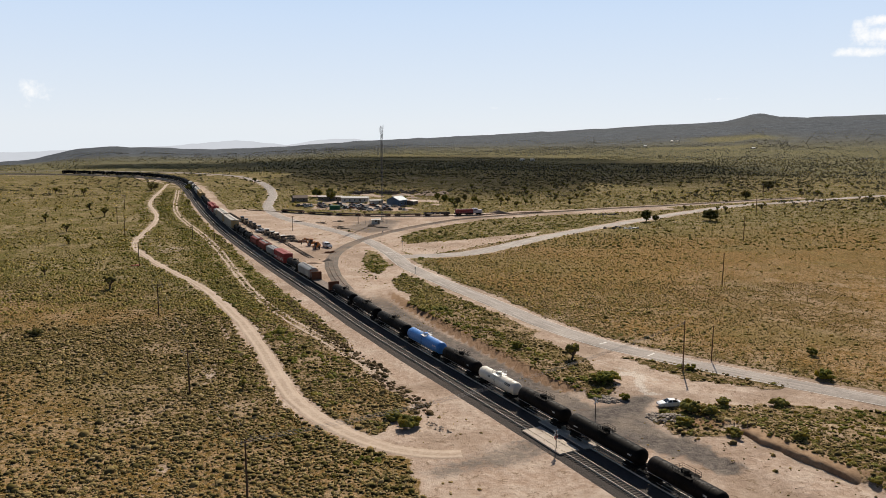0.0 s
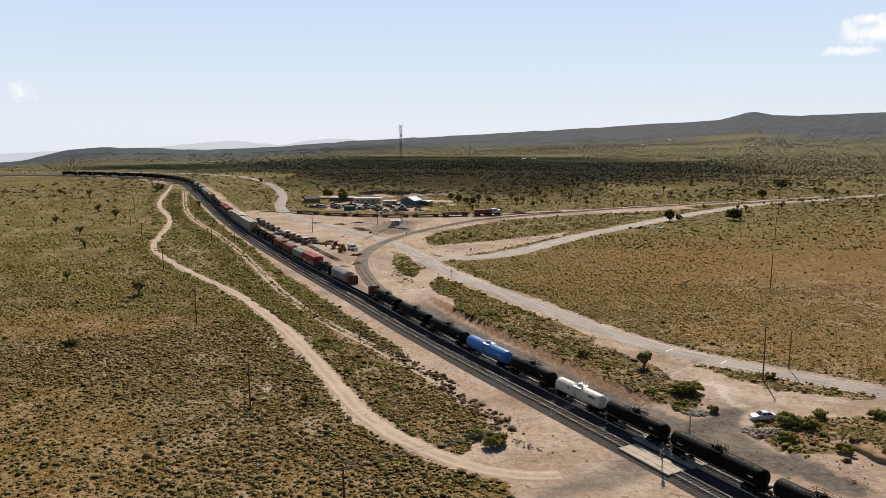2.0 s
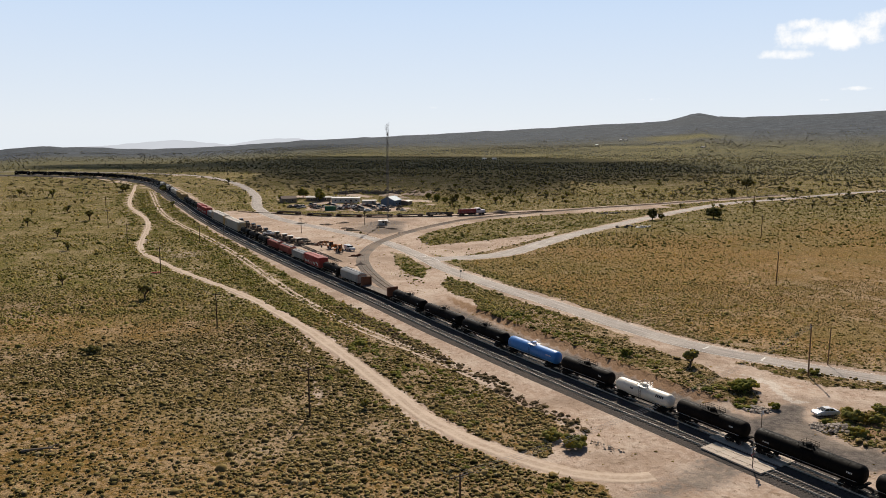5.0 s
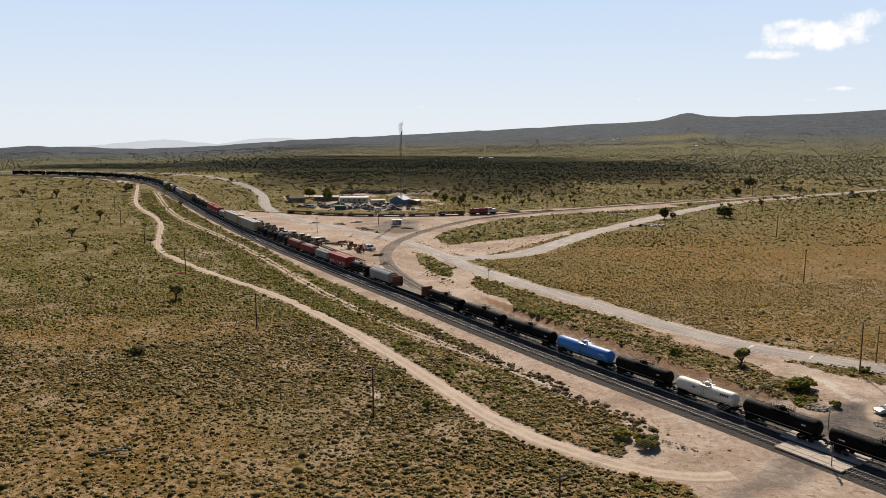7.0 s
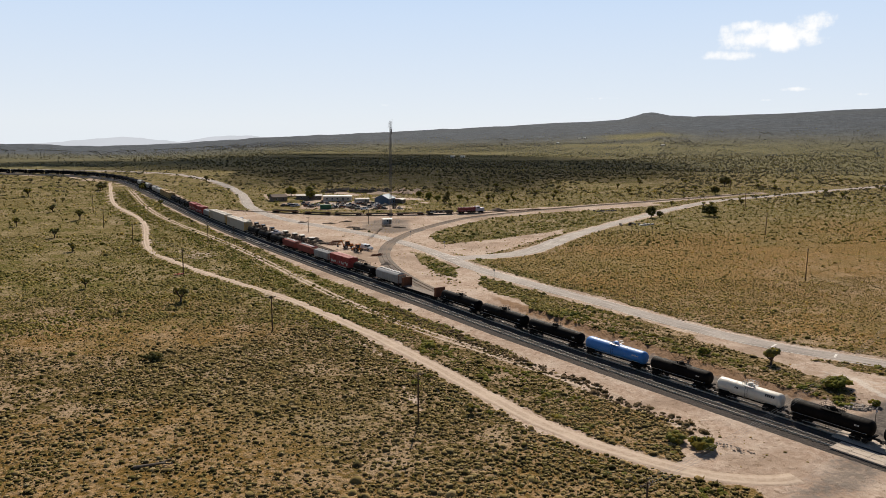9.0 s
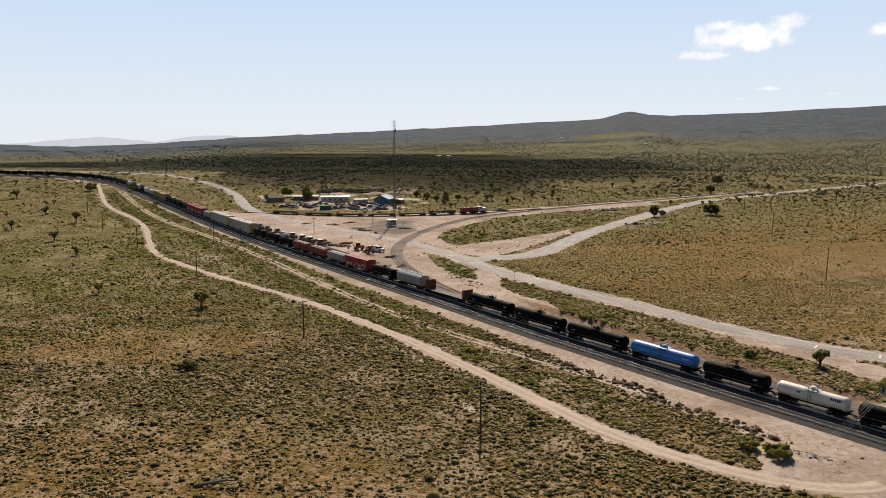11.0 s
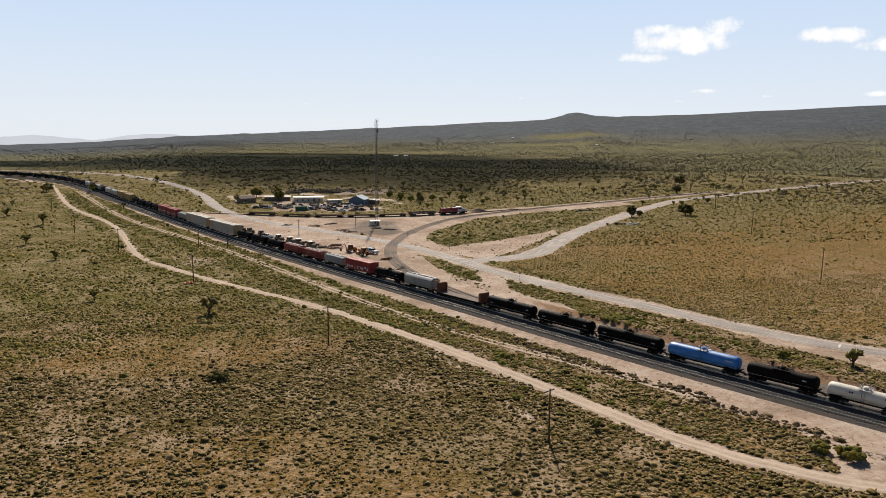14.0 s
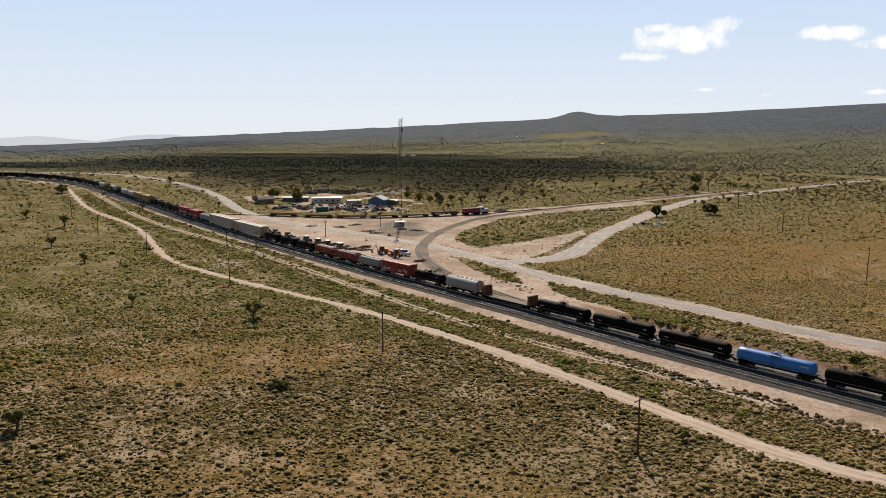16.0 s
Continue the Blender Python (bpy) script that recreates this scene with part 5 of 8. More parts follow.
def build_train():
    big_black = tank_car(17.2, 1.25, M["black_tank"], "long black tank car with dusty top and roof platform", 0, [(-6.3, 0.05, 0.8, 0.22, 0), (5.6, -0.1, 1.0, 0.2, 0)])
    small_black = tank_car(14.0, 1.22, M["brown_tank"], "short dusty black tank car with railed valve platform", 1, [(-4.2, 0.1, 0.7, 0.22, 0)])
    mid_black = tank_car(12.9, 1.22, M["black_tank"], "small black tank car coupled in the freight train", 0)
    blue = tank_car(16.2, 1.27, M["blue_tank"], "glossy blue tank car with black underframe", 2, [(-5.6, 0.2, 1.6, 0.22, 0)])
    cream = tank_car(13.2, 1.17, M["white_tank"], "cream-white tank car with grimy seams and black lettering", 2, [(-4.0, 0.32, 1.7, 0.42, 1), (1.9, 0.2, 0.7, 0.3, 1)])
    flat = bulkhead_flat(18.6, "empty bulkhead flat car with rusty ends")
    grey = hopper_car(14.9, M["grey_hopper"], "grey covered hopper car with rusty end frames", 1.55, 4.1)
    grey_small = hopper_car(13.4, M["grey_hopper"], "short grey covered hopper car", 1.5, 3.6, 2)
    maroon = hopper_car(13.6, M["maroon_hopper"], "faded maroon covered hopper car with rounded sides", 1.5, 3.6, 2)
    pale = hopper_car(16.0, M["pale_hopper"], "pale grey covered hopper car with dusty sides", 1.55, 4.1)
    red = box_car(14.8, M["red_box"], "red boxcar with graffiti-stained ribbed sides", 4.1)
    rack = box_car(27.5, M["autorack"], "tall pale autorack with yellow ends", 4.7, 26, None, M["yellow_end"], False, "autorack_car")
    tan = box_car(17.0, M["tan_box"], "weathered tan boxcar with ribbed sides", 4.3)
    k = Kit()
    rnd = random.Random(5)
    for side in (-1, 1):
        for i in range(9):
            x, z = -5.8 + i * 1.35 + rnd.uniform(-.3, .3), 1.4 + rnd.uniform(0, 0.8)
            y = side * 1.64
            k.add([(x, y, z), (x + rnd.uniform(.4, 1.1), y, z + rnd.uniform(-.2, .3)), (x + rnd.uniform(.6, 1.0), y, z + rnd.uniform(.5, .9)), (x - 0.1, y, z + rnd.uniform(.4, .9))], [(0, 1, 2, 3)])
    tagged(part("spray_paint", k, M["white_mark"], red, "pale sprayed paint shapes"), kind="stuff")
    order = [big_black, small_black, small_black, big_black, small_black, cream, small_black, blue, big_black, big_black, big_black, flat, grey, small_black, red, grey_small, maroon, maroon, mid_black, mid_black, mid_black,
             rack, rack, grey_small, red, red, mid_black, mid_black, mid_black, mid_black, tan, tan, pale, pale, mid_black, pale, mid_black, pale]
    order += [big_black] * 14
    lengths = {big_black: 17.2, small_black: 14.0, mid_black: 12.9, blue: 16.2, cream: 13.2, flat: 18.6, grey: 14.9, grey_small: 13.4, maroon: 13.6, pale: 16.0, red: 14.8, rack: 27.5, tan: 17.0}
    start = nearest_run(FAR_TRACK, RUN, 9.1, 131.5) - 8.0 - sum(lengths[c] for c in order[:5])
    used = set()
    s = start
    for car in order:
        mid = s + lengths[car] / 2
        x, y, ang = on_track(FAR_TRACK, RUN, mid)
        m = pose(x, y, bed_z(x, y) + RAIL_TOP, 0, 0, ang)
        if car in used:
            copy_thing(car, m)
        else:
            car.matrix_basis = m
            used.add(car)
        s += lengths[car]


build_train()


# ---- plants ----
TEMPLATES = {}


def blob(seed, rings=(0.0, 0.55, 0.9), n=6, tufts=0):
    """A ragged low clump: a dome with uneven points and a few leaf sprays."""
    r = np.random.RandomState(seed)
    v, f = [(0, 0, 0.66 + 0.2 * r.rand())], []
    for q, (rad, z) in enumerate(((0.70, 0.50), (0.98, -0.06))):
        for i in range(n):
            a = 2 * math.pi * (i + 0.5 * q) / n + r.uniform(-.3, .3)
            k = rad * r.uniform(0.62, 1.28)
            v.append((k * math.cos(a), k * math.sin(a), z + r.uniform(-0.16, 0.2) * (q < 1)))
    for i in range(n):
        j = (i + 1) % n
        f.append((0, 1 + i, 1 + j))
        for q in (0,):
            a, b, c, d = 1 + q * n + i, 1 + q * n + j, 1 + (q + 1) * n + i, 1 + (q + 1) * n + j
            f += [(a, c, b), (b, c, d)]
    for _ in range(tufts):
        a, h = r.uniform(0, 6.28), r.uniform(0.1, 0.6)
        c = np.array((math.cos(a), math.sin(a), 0)) * r.uniform(0.3, 0.9) + (0, 0, h)
        s = len(v)
        d = np.array((math.cos(a), math.sin(a), r.uniform(0.3, 1.4))) * r.uniform(0.25, 0.5)
        w = np.array((-math.sin(a), math.cos(a), 0)) * r.uniform(0.1, 0.22)
        v += [tuple(c + w), tuple(c - w), tuple(c + d)]
        f.append((s, s + 1, s + 2))
    return np.array(v), np.array(f)


def yucca(seed, simple=False):
    """A Joshua tree one metre high: forked trunk, branches ending in leaf heads. Returns wood and leaf arrays."""
    r = np.random.RandomState(seed)
    wood, leaves = Kit(), ([], [])

    def head(p, s):
        bv, bf = blob(r.randint(1 << 30), n=4 if simple else 5, tufts=0 if simple else 7)
        leaves[1].append(bf + sum(len(q) for q in leaves[0]))
        leaves[0].append(bv * (s, s, s * 1.25) + p)

    fork = np.array((r.uniform(-.04, .04), r.uniform(-.04, .04), r.uniform(0.20, 0.34)))
    wood.rod((0, 0, -0.04), tuple(fork), 0.055, 0.045, n=4 if simple else 6)
    n = r.randint(3, 5) if simple else r.randint(5, 8)
    for i in range(n):
        a = 2 * math.pi * i / n + r.uniform(-.4, .4)
        mid = fork + np.array((math.cos(a) * r.uniform(.08, .2), math.sin(a) * r.uniform(.08, .2), r.uniform(.06, .22)))
        tip = mid + np.array((math.cos(a) * r.uniform(.04, .16), math.sin(a) * r.uniform(.04, .16), r.uniform(.1, .3)))
        wood.rod(tuple(fork), tuple(mid), 0.035, 0.03, n=3 if simple else 5)
        wood.rod(tuple(mid), tuple(tip), 0.03, 0.025, n=3 if simple else 5)
        head(tip, r.uniform(.13, .20) * (1.35 if simple else 1.0))
        if not simple:
            side = mid + np.array((r.uniform(-.16, .16), r.uniform(-.16, .16), r.uniform(.05, .2)))
            wood.rod(tuple(mid), tuple(side), 0.026, 0.02, n=4)
            head(side, r.uniform(.11, .17))
    return wood, np.concatenate(leaves[0]), np.concatenate(leaves[1])


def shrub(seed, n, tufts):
    """A clump: leafy top and sprays over a stem skirt darkened as painted shade."""
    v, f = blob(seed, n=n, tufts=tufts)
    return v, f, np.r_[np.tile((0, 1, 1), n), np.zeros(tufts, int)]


def scatter(name, x, y, size, squash, templates, mat, label, category, seed, sink=0.06, shaded_stems=None):
    """One mesh with a clump at every place."""
    skirt = []
    r = np.random.RandomState(seed)
    which = r.randint(0, len(templates), len(x))
    turn = r.uniform(0, 6.283, len(x))
    z = height(x, y)
    vs, fs, count = [], [], 0
    for k, (tv, tf, *shade_mask) in enumerate(templates):
        pick = which == k
        m = pick.sum()
        if not m:
            continue
        c, s = np.cos(turn[pick]), np.sin(turn[pick])
        sz = size[pick][:, None]
        px = (tv[None, :, 0] * c[:, None] - tv[None, :, 1] * s[:, None]) * sz + x[pick][:, None]
        py = (tv[None, :, 0] * s[:, None] + tv[None, :, 1] * c[:, None]) * sz + y[pick][:, None]
        pz = tv[None, :, 2] * sz * squash[pick][:, None] + z[pick][:, None] - sink * sz
        vs.append(np.stack([px, py, pz], 2).reshape(-1, 3))
        fs.append((tf[None] + (np.arange(m) * len(tv))[:, None, None]).reshape(-1, 3) + count)
        count += m * len(tv)
        # most clumps take the dark side colour that stands in for shade
        has_shade = r.rand(m) < 0.72
        skirt.append((has_shade[:, None] * (shade_mask[0] if shade_mask else np.zeros(len(tf), int))[None]).ravel())
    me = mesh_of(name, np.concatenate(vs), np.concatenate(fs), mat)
    if shaded_stems:
        me.materials.append(shaded_stems)
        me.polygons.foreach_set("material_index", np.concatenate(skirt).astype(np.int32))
    return tagged(new(name, me), label, category, kind="stuff")


def seeded_points(r, x0, x1, y0, y1, n):
    return r.uniform(x0, x1, n), r.uniform(y0, y1, n)


def clump(seed):
    """A larger bush: several ragged lobes grown together."""
    r = np.random.RandomState(seed)
    vs, fs, n = [], [], 0
    for i in range(6):
        v, f = blob(seed * 31 + i, n=5, tufts=4)
        a, q = r.uniform(0, 6.28), (0.0 if i == 0 else r.uniform(0.35, 0.75))
        vs.append(v * r.uniform(0.38, 0.6) + (q * math.cos(a), q * math.sin(a), r.uniform(-0.05, 0.2)))
        fs.append(f + n)
        n += len(v)
    return np.concatenate(vs), np.concatenate(fs)


SHRUBS = [shrub(s, 5 - s % 2, 2) for s in range(10)]
CLUMPS = [clump(s) for s in range(6)]
TUFTS = [blob(90 + s, n=3, tufts=1) for s in range(5)]
LOW = [shrub(40 + s, 4, 1) for s in range(6)]
TINY = [shrub(140 + s, 3, 0) for s in range(6)]


def in_view(x, y):
    """The wedge of the plain that can be seen from the flight line."""
    return (x > np.minimum(-100 - 0.34 * (y - 60), -0.62 * y) - 14) & (x < np.maximum(0.62 * y, y - 135) + 14)


def build_scrub():
    r = np.random.RandomState(11)
    # sagebrush over the nearer plain
    x, y = seeded_points(r, -190, 230, 78, 340, 190000)
    xn, yn = seeded_points(r, -170, 75, 78, 205, 62000)
    x, y = np.r_[x, xn], np.r_[y, yn]
    keep = (r.rand(len(x)) < np.where(x > 95, 0.30, 0.98) - np.where(x > 95, 0.10, 0.55) * smooth(y, 190, 330)) & in_view(x, y)
    x, y = x[keep], y[keep]
    b = bareness(x, y)
    orange = inside(x, y, ORANGE_FIELD)
    clump = fbm(x, y, 8)
    keep = (r.rand(len(x)) > b * 1.04) & (r.rand(len(x)) < np.where(orange, 0.14 + 0.55 * smooth(y - 1.1 * x + 70 * (fbm(x, y, 55) - 0.5), 100, 240), np.where((x > 0) & (y < 235), 0.55, 1.0) * (0.4 + 0.7 * smooth(clump, 0.34, 0.62)) * (0.35 + 0.75 * smooth(fbm(x + 500, y, 26), 0.34, 0.54))) * (1 - 0.9 * brown_patch(x, y)))
    x, y, orange = x[keep], y[keep], orange[keep]
    size = np.exp(r.normal(math.log(0.29), 0.38, len(x))) * np.where(orange, 1.0, 1.0)
    size = np.clip(size, 0.12, 0.9)
    dryness = r.rand(len(x)) < np.where(orange, 0.45, 0.22)
    sq = r.uniform(0.7, 1.25, len(x))
    meadow = ~orange & (x < 20) & (y + 60 * (fbm(x, y, 40) - 0.5) > 188)
    size = size * np.where(meadow, 1.1, 1.0)
    scatter("meadow_scrub", x[meadow], y[meadow], size[meadow], sq[meadow], LOW, M["meadow"], "low olive scrub in the grass of the western plain", "scrub", 5)
    scatter("field_scrub", x[orange], y[orange], size[orange], sq[orange], LOW, M["field"], "low golden-olive scrub on the dry field", "scrub", 5)
    x, y, size, sq, dryness = (v[~meadow & ~orange] for v in (x, y, size, sq, dryness))
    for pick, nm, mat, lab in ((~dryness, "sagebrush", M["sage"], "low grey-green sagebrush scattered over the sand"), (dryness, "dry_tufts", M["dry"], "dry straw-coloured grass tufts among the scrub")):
        scatter(nm, x[pick], y[pick], size[pick], sq[pick], SHRUBS, mat, lab, "scrub", 5, shaded_stems=M["shaded_stems"])
    # fresh green bushes along tracks and banks
    gx, gy = [], []
    for line, lo, hi, n in ((DIRT_ROAD, 3.0, 8.0, 1200), (TWO_TRACK, 2.5, 10.0, 2600), (MAIN_ROAD, 6.5, 10.0, 500), (SPUR, 4.0, 13.0, 900)):
        k = r.randint(0, len(line), n)
        side = r.choice((-1, 1), n) * r.uniform(lo, hi, n)
        t = tangents(line)[k]
        gx.append(line[k, 0] - t[:, 1] * side); gy.append(line[k, 1] + t[:, 0] * side)
    ex, ey = seeded_points(r, 36, 110, 60, 127, 2600)
    hold = inside(ex, ey, EAST_BANK)
    gx.append(ex[hold]); gy.append(ey[hold])
    ix, iy = seeded_points(r, -30, 100, 236, 430, 4200)
    hold = inside(ix, iy, GREEN_ISLAND) | inside(ix, iy, YARD_ISLAND) | inside(ix, iy, WYE_ISLAND)
    gx.append(ix[hold]); gy.append(iy[hold])
    wx, wy = seeded_points(r, 36, 66, 134, 154, 130)
    hold = inside(wx, wy, LOT_ISLAND)
    gx.append(wx[hold]); gy.append(wy[hold])
    wx, wy = seeded_points(r, -110, 5, 425, 545, 1500)
    hold = inside(wx, wy, RANCH) & (fbm(wx, wy, 14) < 0.55)
    gx.append(wx[hold]); gy.append(wy[hold])
    gx, gy = np.concatenate(gx), np.concatenate(gy)
    keep = (r.rand(len(gx)) > 1.3 * bareness(gx, gy)) & (gy < 545)
    gx, gy = gx[keep], gy[keep]
    size = np.clip(np.exp(r.normal(math.log(0.5), 0.42, len(gx))), 0.2, 1.5)
    size = np.where(inside(gx, gy, EAST_BANK), size * 0.7, size)
    big = size > 0.55
    sq = r.uniform(0.65, 1.0, len(gx))
    scatter("green_bushes", gx[~big], gy[~big], size[~big], sq[~big], SHRUBS, M["bush"], "fresh green bushes along the tracks and banks", "bushes", 6)
    scatter("green_bushes", gx[big], gy[big], size[big] * 1.15, sq[big], CLUMPS, M["bush"], "larger green bushes along the tracks and banks", "bushes", 6)
    # short grass tufts between the shrubs
    x, y = seeded_points(r, -160, 120, 78, 235, 66000)
    keep = in_view(x, y) & (r.rand(len(x)) > 1.1 * bareness(x, y)) & (r.rand(len(x)) < 0.25 + smooth(fbm(x + 60, y, 6), 0.3, 0.65))
    x, y = x[keep], y[keep]
    scatter("grass_tufts", x, y, r.uniform(0.10, 0.25, len(x)), r.uniform(0.8, 1.5, len(x)), TUFTS, M["grass_tuft"], "short olive and straw grass tufts on the sand", "grass", 12)
    # brown brush between the two-track path and the railway
    k = r.randint(0, len(BRUSH_ROW), 620)
    x, y = BRUSH_ROW[k, 0] + r.normal(0, 1.0, 620), BRUSH_ROW[k, 1] + r.normal(0, 1.0, 620)
    scatter("brown_brush", x, y, np.clip(np.exp(r.normal(math.log(0.36), 0.4, 620)), 0.15, 0.85), r.uniform(0.7, 1.1, 620), SHRUBS, M["brown_brush"], "dry brown brush between the two-track path and the railway", "brush", 16, shaded_stems=M["shaded_stems"])
    # weeds and litter on the open yards
    x, y = seeded_points(r, -120, 60, 76, 440, 9000)
    b = bareness(x, y)
    free = (distance(x, y, MAIN_ROAD) > 5) & (distance(x, y, BRANCH_ROAD) > 5) & (distance(x, y, APPROACH) > 4.5) & (distance(x, y, DIRT_ROAD) > 3) & (np.abs(signed_distance(x, y, FAR_TRACK) + 2.2) > 8.5) & (distance(x, y, WYE) > 3.2)
    keep = free & (b > 0.5) & (r.rand(len(x)) < 0.75 * smooth(fbm(x + 11, y + 40, 13), 0.45, 0.65))
    scatter("yard_weeds", x[keep], y[keep], np.clip(np.exp(r.normal(math.log(0.22), 0.4, keep.sum())), 0.1, 0.6), r.uniform(0.6, 1.1, keep.sum()), SHRUBS, M["dry"], "brown weeds on the open dirt yards", "weeds", 14)
    # coarser scrub further out
    x, y = seeded_points(r, -520, 520, 300, 900, 26000)
    xn, yn = seeded_points(r, -320, 330, 300, 580, 24000)
    x, y = np.r_[x, xn], np.r_[y, yn]
    close = np.hypot(x, y) < 2000
    keep = in_view(x, y) & (r.rand(len(x)) > 1.2 * bareness(x, y)) & (r.rand(len(x)) < np.where(x < -20, 0.4, 0.75) - 0.2 * smooth(y, 450, 900))
    x, y = x[keep], y[keep]
    scatter("distant_scrub", x, y, np.clip(np.exp(r.normal(math.log(0.55), 0.4, len(x))), 0.3, 1.6), r.uniform(0.7, 1.2, len(x)), TINY, M["meadow"], "scrub covering the plain towards the hills", "scrub", 7)
    # woodland of yuccas and junipers up to the hills
    rad = np.r_[r.uniform(520, 900, 3800), np.sqrt(r.uniform(700 ** 2, 2400 ** 2, 44000) * r.uniform(0.25, 1.0, 44000))]
    az = np.radians(r.uniform(-56, 52, len(rad)))
    x, y = rad * np.sin(az) - 40, rad * np.cos(az)
    keep = (rad > 520) & ((x > -330 + 0.0 * y) | (y > 780))
    x, y = x[keep], y[keep]
    near_b = np.zeros(len(x))
    loc = (np.hypot(x, y) < 900)
    near_b[loc] = bareness(x[loc], y[loc])
    keep = (near_b < 0.3) & (fbm(x, y, 90) > 0.34) & (r.rand(len(x)) > 0.9 * clearing(x, y)) & (r.rand(len(x)) < np.where(x < -0.18 * y, 0.45, 1.0))
    x, y = x[keep], y[keep]
    simple = []
    for s in range(6):
        w, lv, lf = yucca(300 + s, True)
        simple.append((lv, lf))
    trunk = [(np.array(((-.05, 0, 0), (.05, 0, 0), (0.02, .05, .5), (-.02, -.05, .5))), np.array(((0, 1, 2), (0, 2, 3))))]
    dist = np.hypot(x, y)
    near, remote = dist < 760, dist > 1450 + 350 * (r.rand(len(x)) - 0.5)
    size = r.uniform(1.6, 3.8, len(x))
    scatter("slope_woodland", x[remote], y[remote], size[remote] * 0.40, r.uniform(0.8, 1.5, remote.sum()), TINY, M["slope"], "trees in haze-grey colour thickly spread over the foot of the hills", "woodland", 28)
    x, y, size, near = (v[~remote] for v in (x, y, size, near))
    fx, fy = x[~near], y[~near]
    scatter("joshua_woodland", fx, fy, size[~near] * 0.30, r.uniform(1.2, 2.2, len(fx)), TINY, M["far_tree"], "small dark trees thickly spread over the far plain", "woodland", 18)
    x, y, size = x[near], y[near], size[near]
    scatter("joshua_woodland", x, y, size, np.ones(len(x)), simple, M["far_tree"], "dark Joshua-tree woodland spreading to the hills", "woodland", 8, 0.0)
    # low bush masses under the trees
    rad = 850 + 1150 * r.rand(46000) ** 1.2
    az = np.radians(r.uniform(-56, 52, len(rad)))
    x, y = rad * np.sin(az) - 40, rad * np.cos(az)
    keep = r.rand(len(x)) < (0.25 + 0.75 * smooth(fbm(x, y, 230), 0.35, 0.6)) * smooth(np.degrees(az), -22, 2) * (1 - clearing(x, y))
    x, y, rad = x[keep], y[keep], rad[keep]
    size, tall = np.clip(np.exp(r.normal(math.log(0.95), 0.4, len(x))), 0.5, 2.6) * (0.8 + rad / 4500), r.uniform(0.8, 1.3, len(x))
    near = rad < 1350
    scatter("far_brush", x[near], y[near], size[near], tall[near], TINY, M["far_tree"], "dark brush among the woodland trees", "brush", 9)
    scatter("far_brush", x[~near], y[~near], size[~near], tall[~near], TINY, M["slope"], "brush in haze-grey colour at the foot of the hills", "brush", 10)
    # chaparral and trees in haze-grey colour, thinning out up the slopes
    rad = 2000 + 900 * r.rand(9000)
    az = np.radians(r.uniform(-30, 50, len(rad)))
    x, y = rad * np.sin(az) - 40, rad * np.cos(az)
    keep = r.rand(len(x)) < (0.25 + 0.75 * smooth(fbm(x, y, 260), 0.38, 0.60)) * (1 - smooth(rad, 2200, 2900)) * (1 - clearing(x, y))
    x, y = x[keep], y[keep]
    scatter("slope_brush", x, y, np.clip(np.exp(r.normal(math.log(2.0), 0.35, len(x))), 0.9, 4.0), r.uniform(0.45, 0.9, len(x)), TINY, M["slope"], "haze-grey brush and trees dotting the far slopes", "brush", 19)


build_scrub()

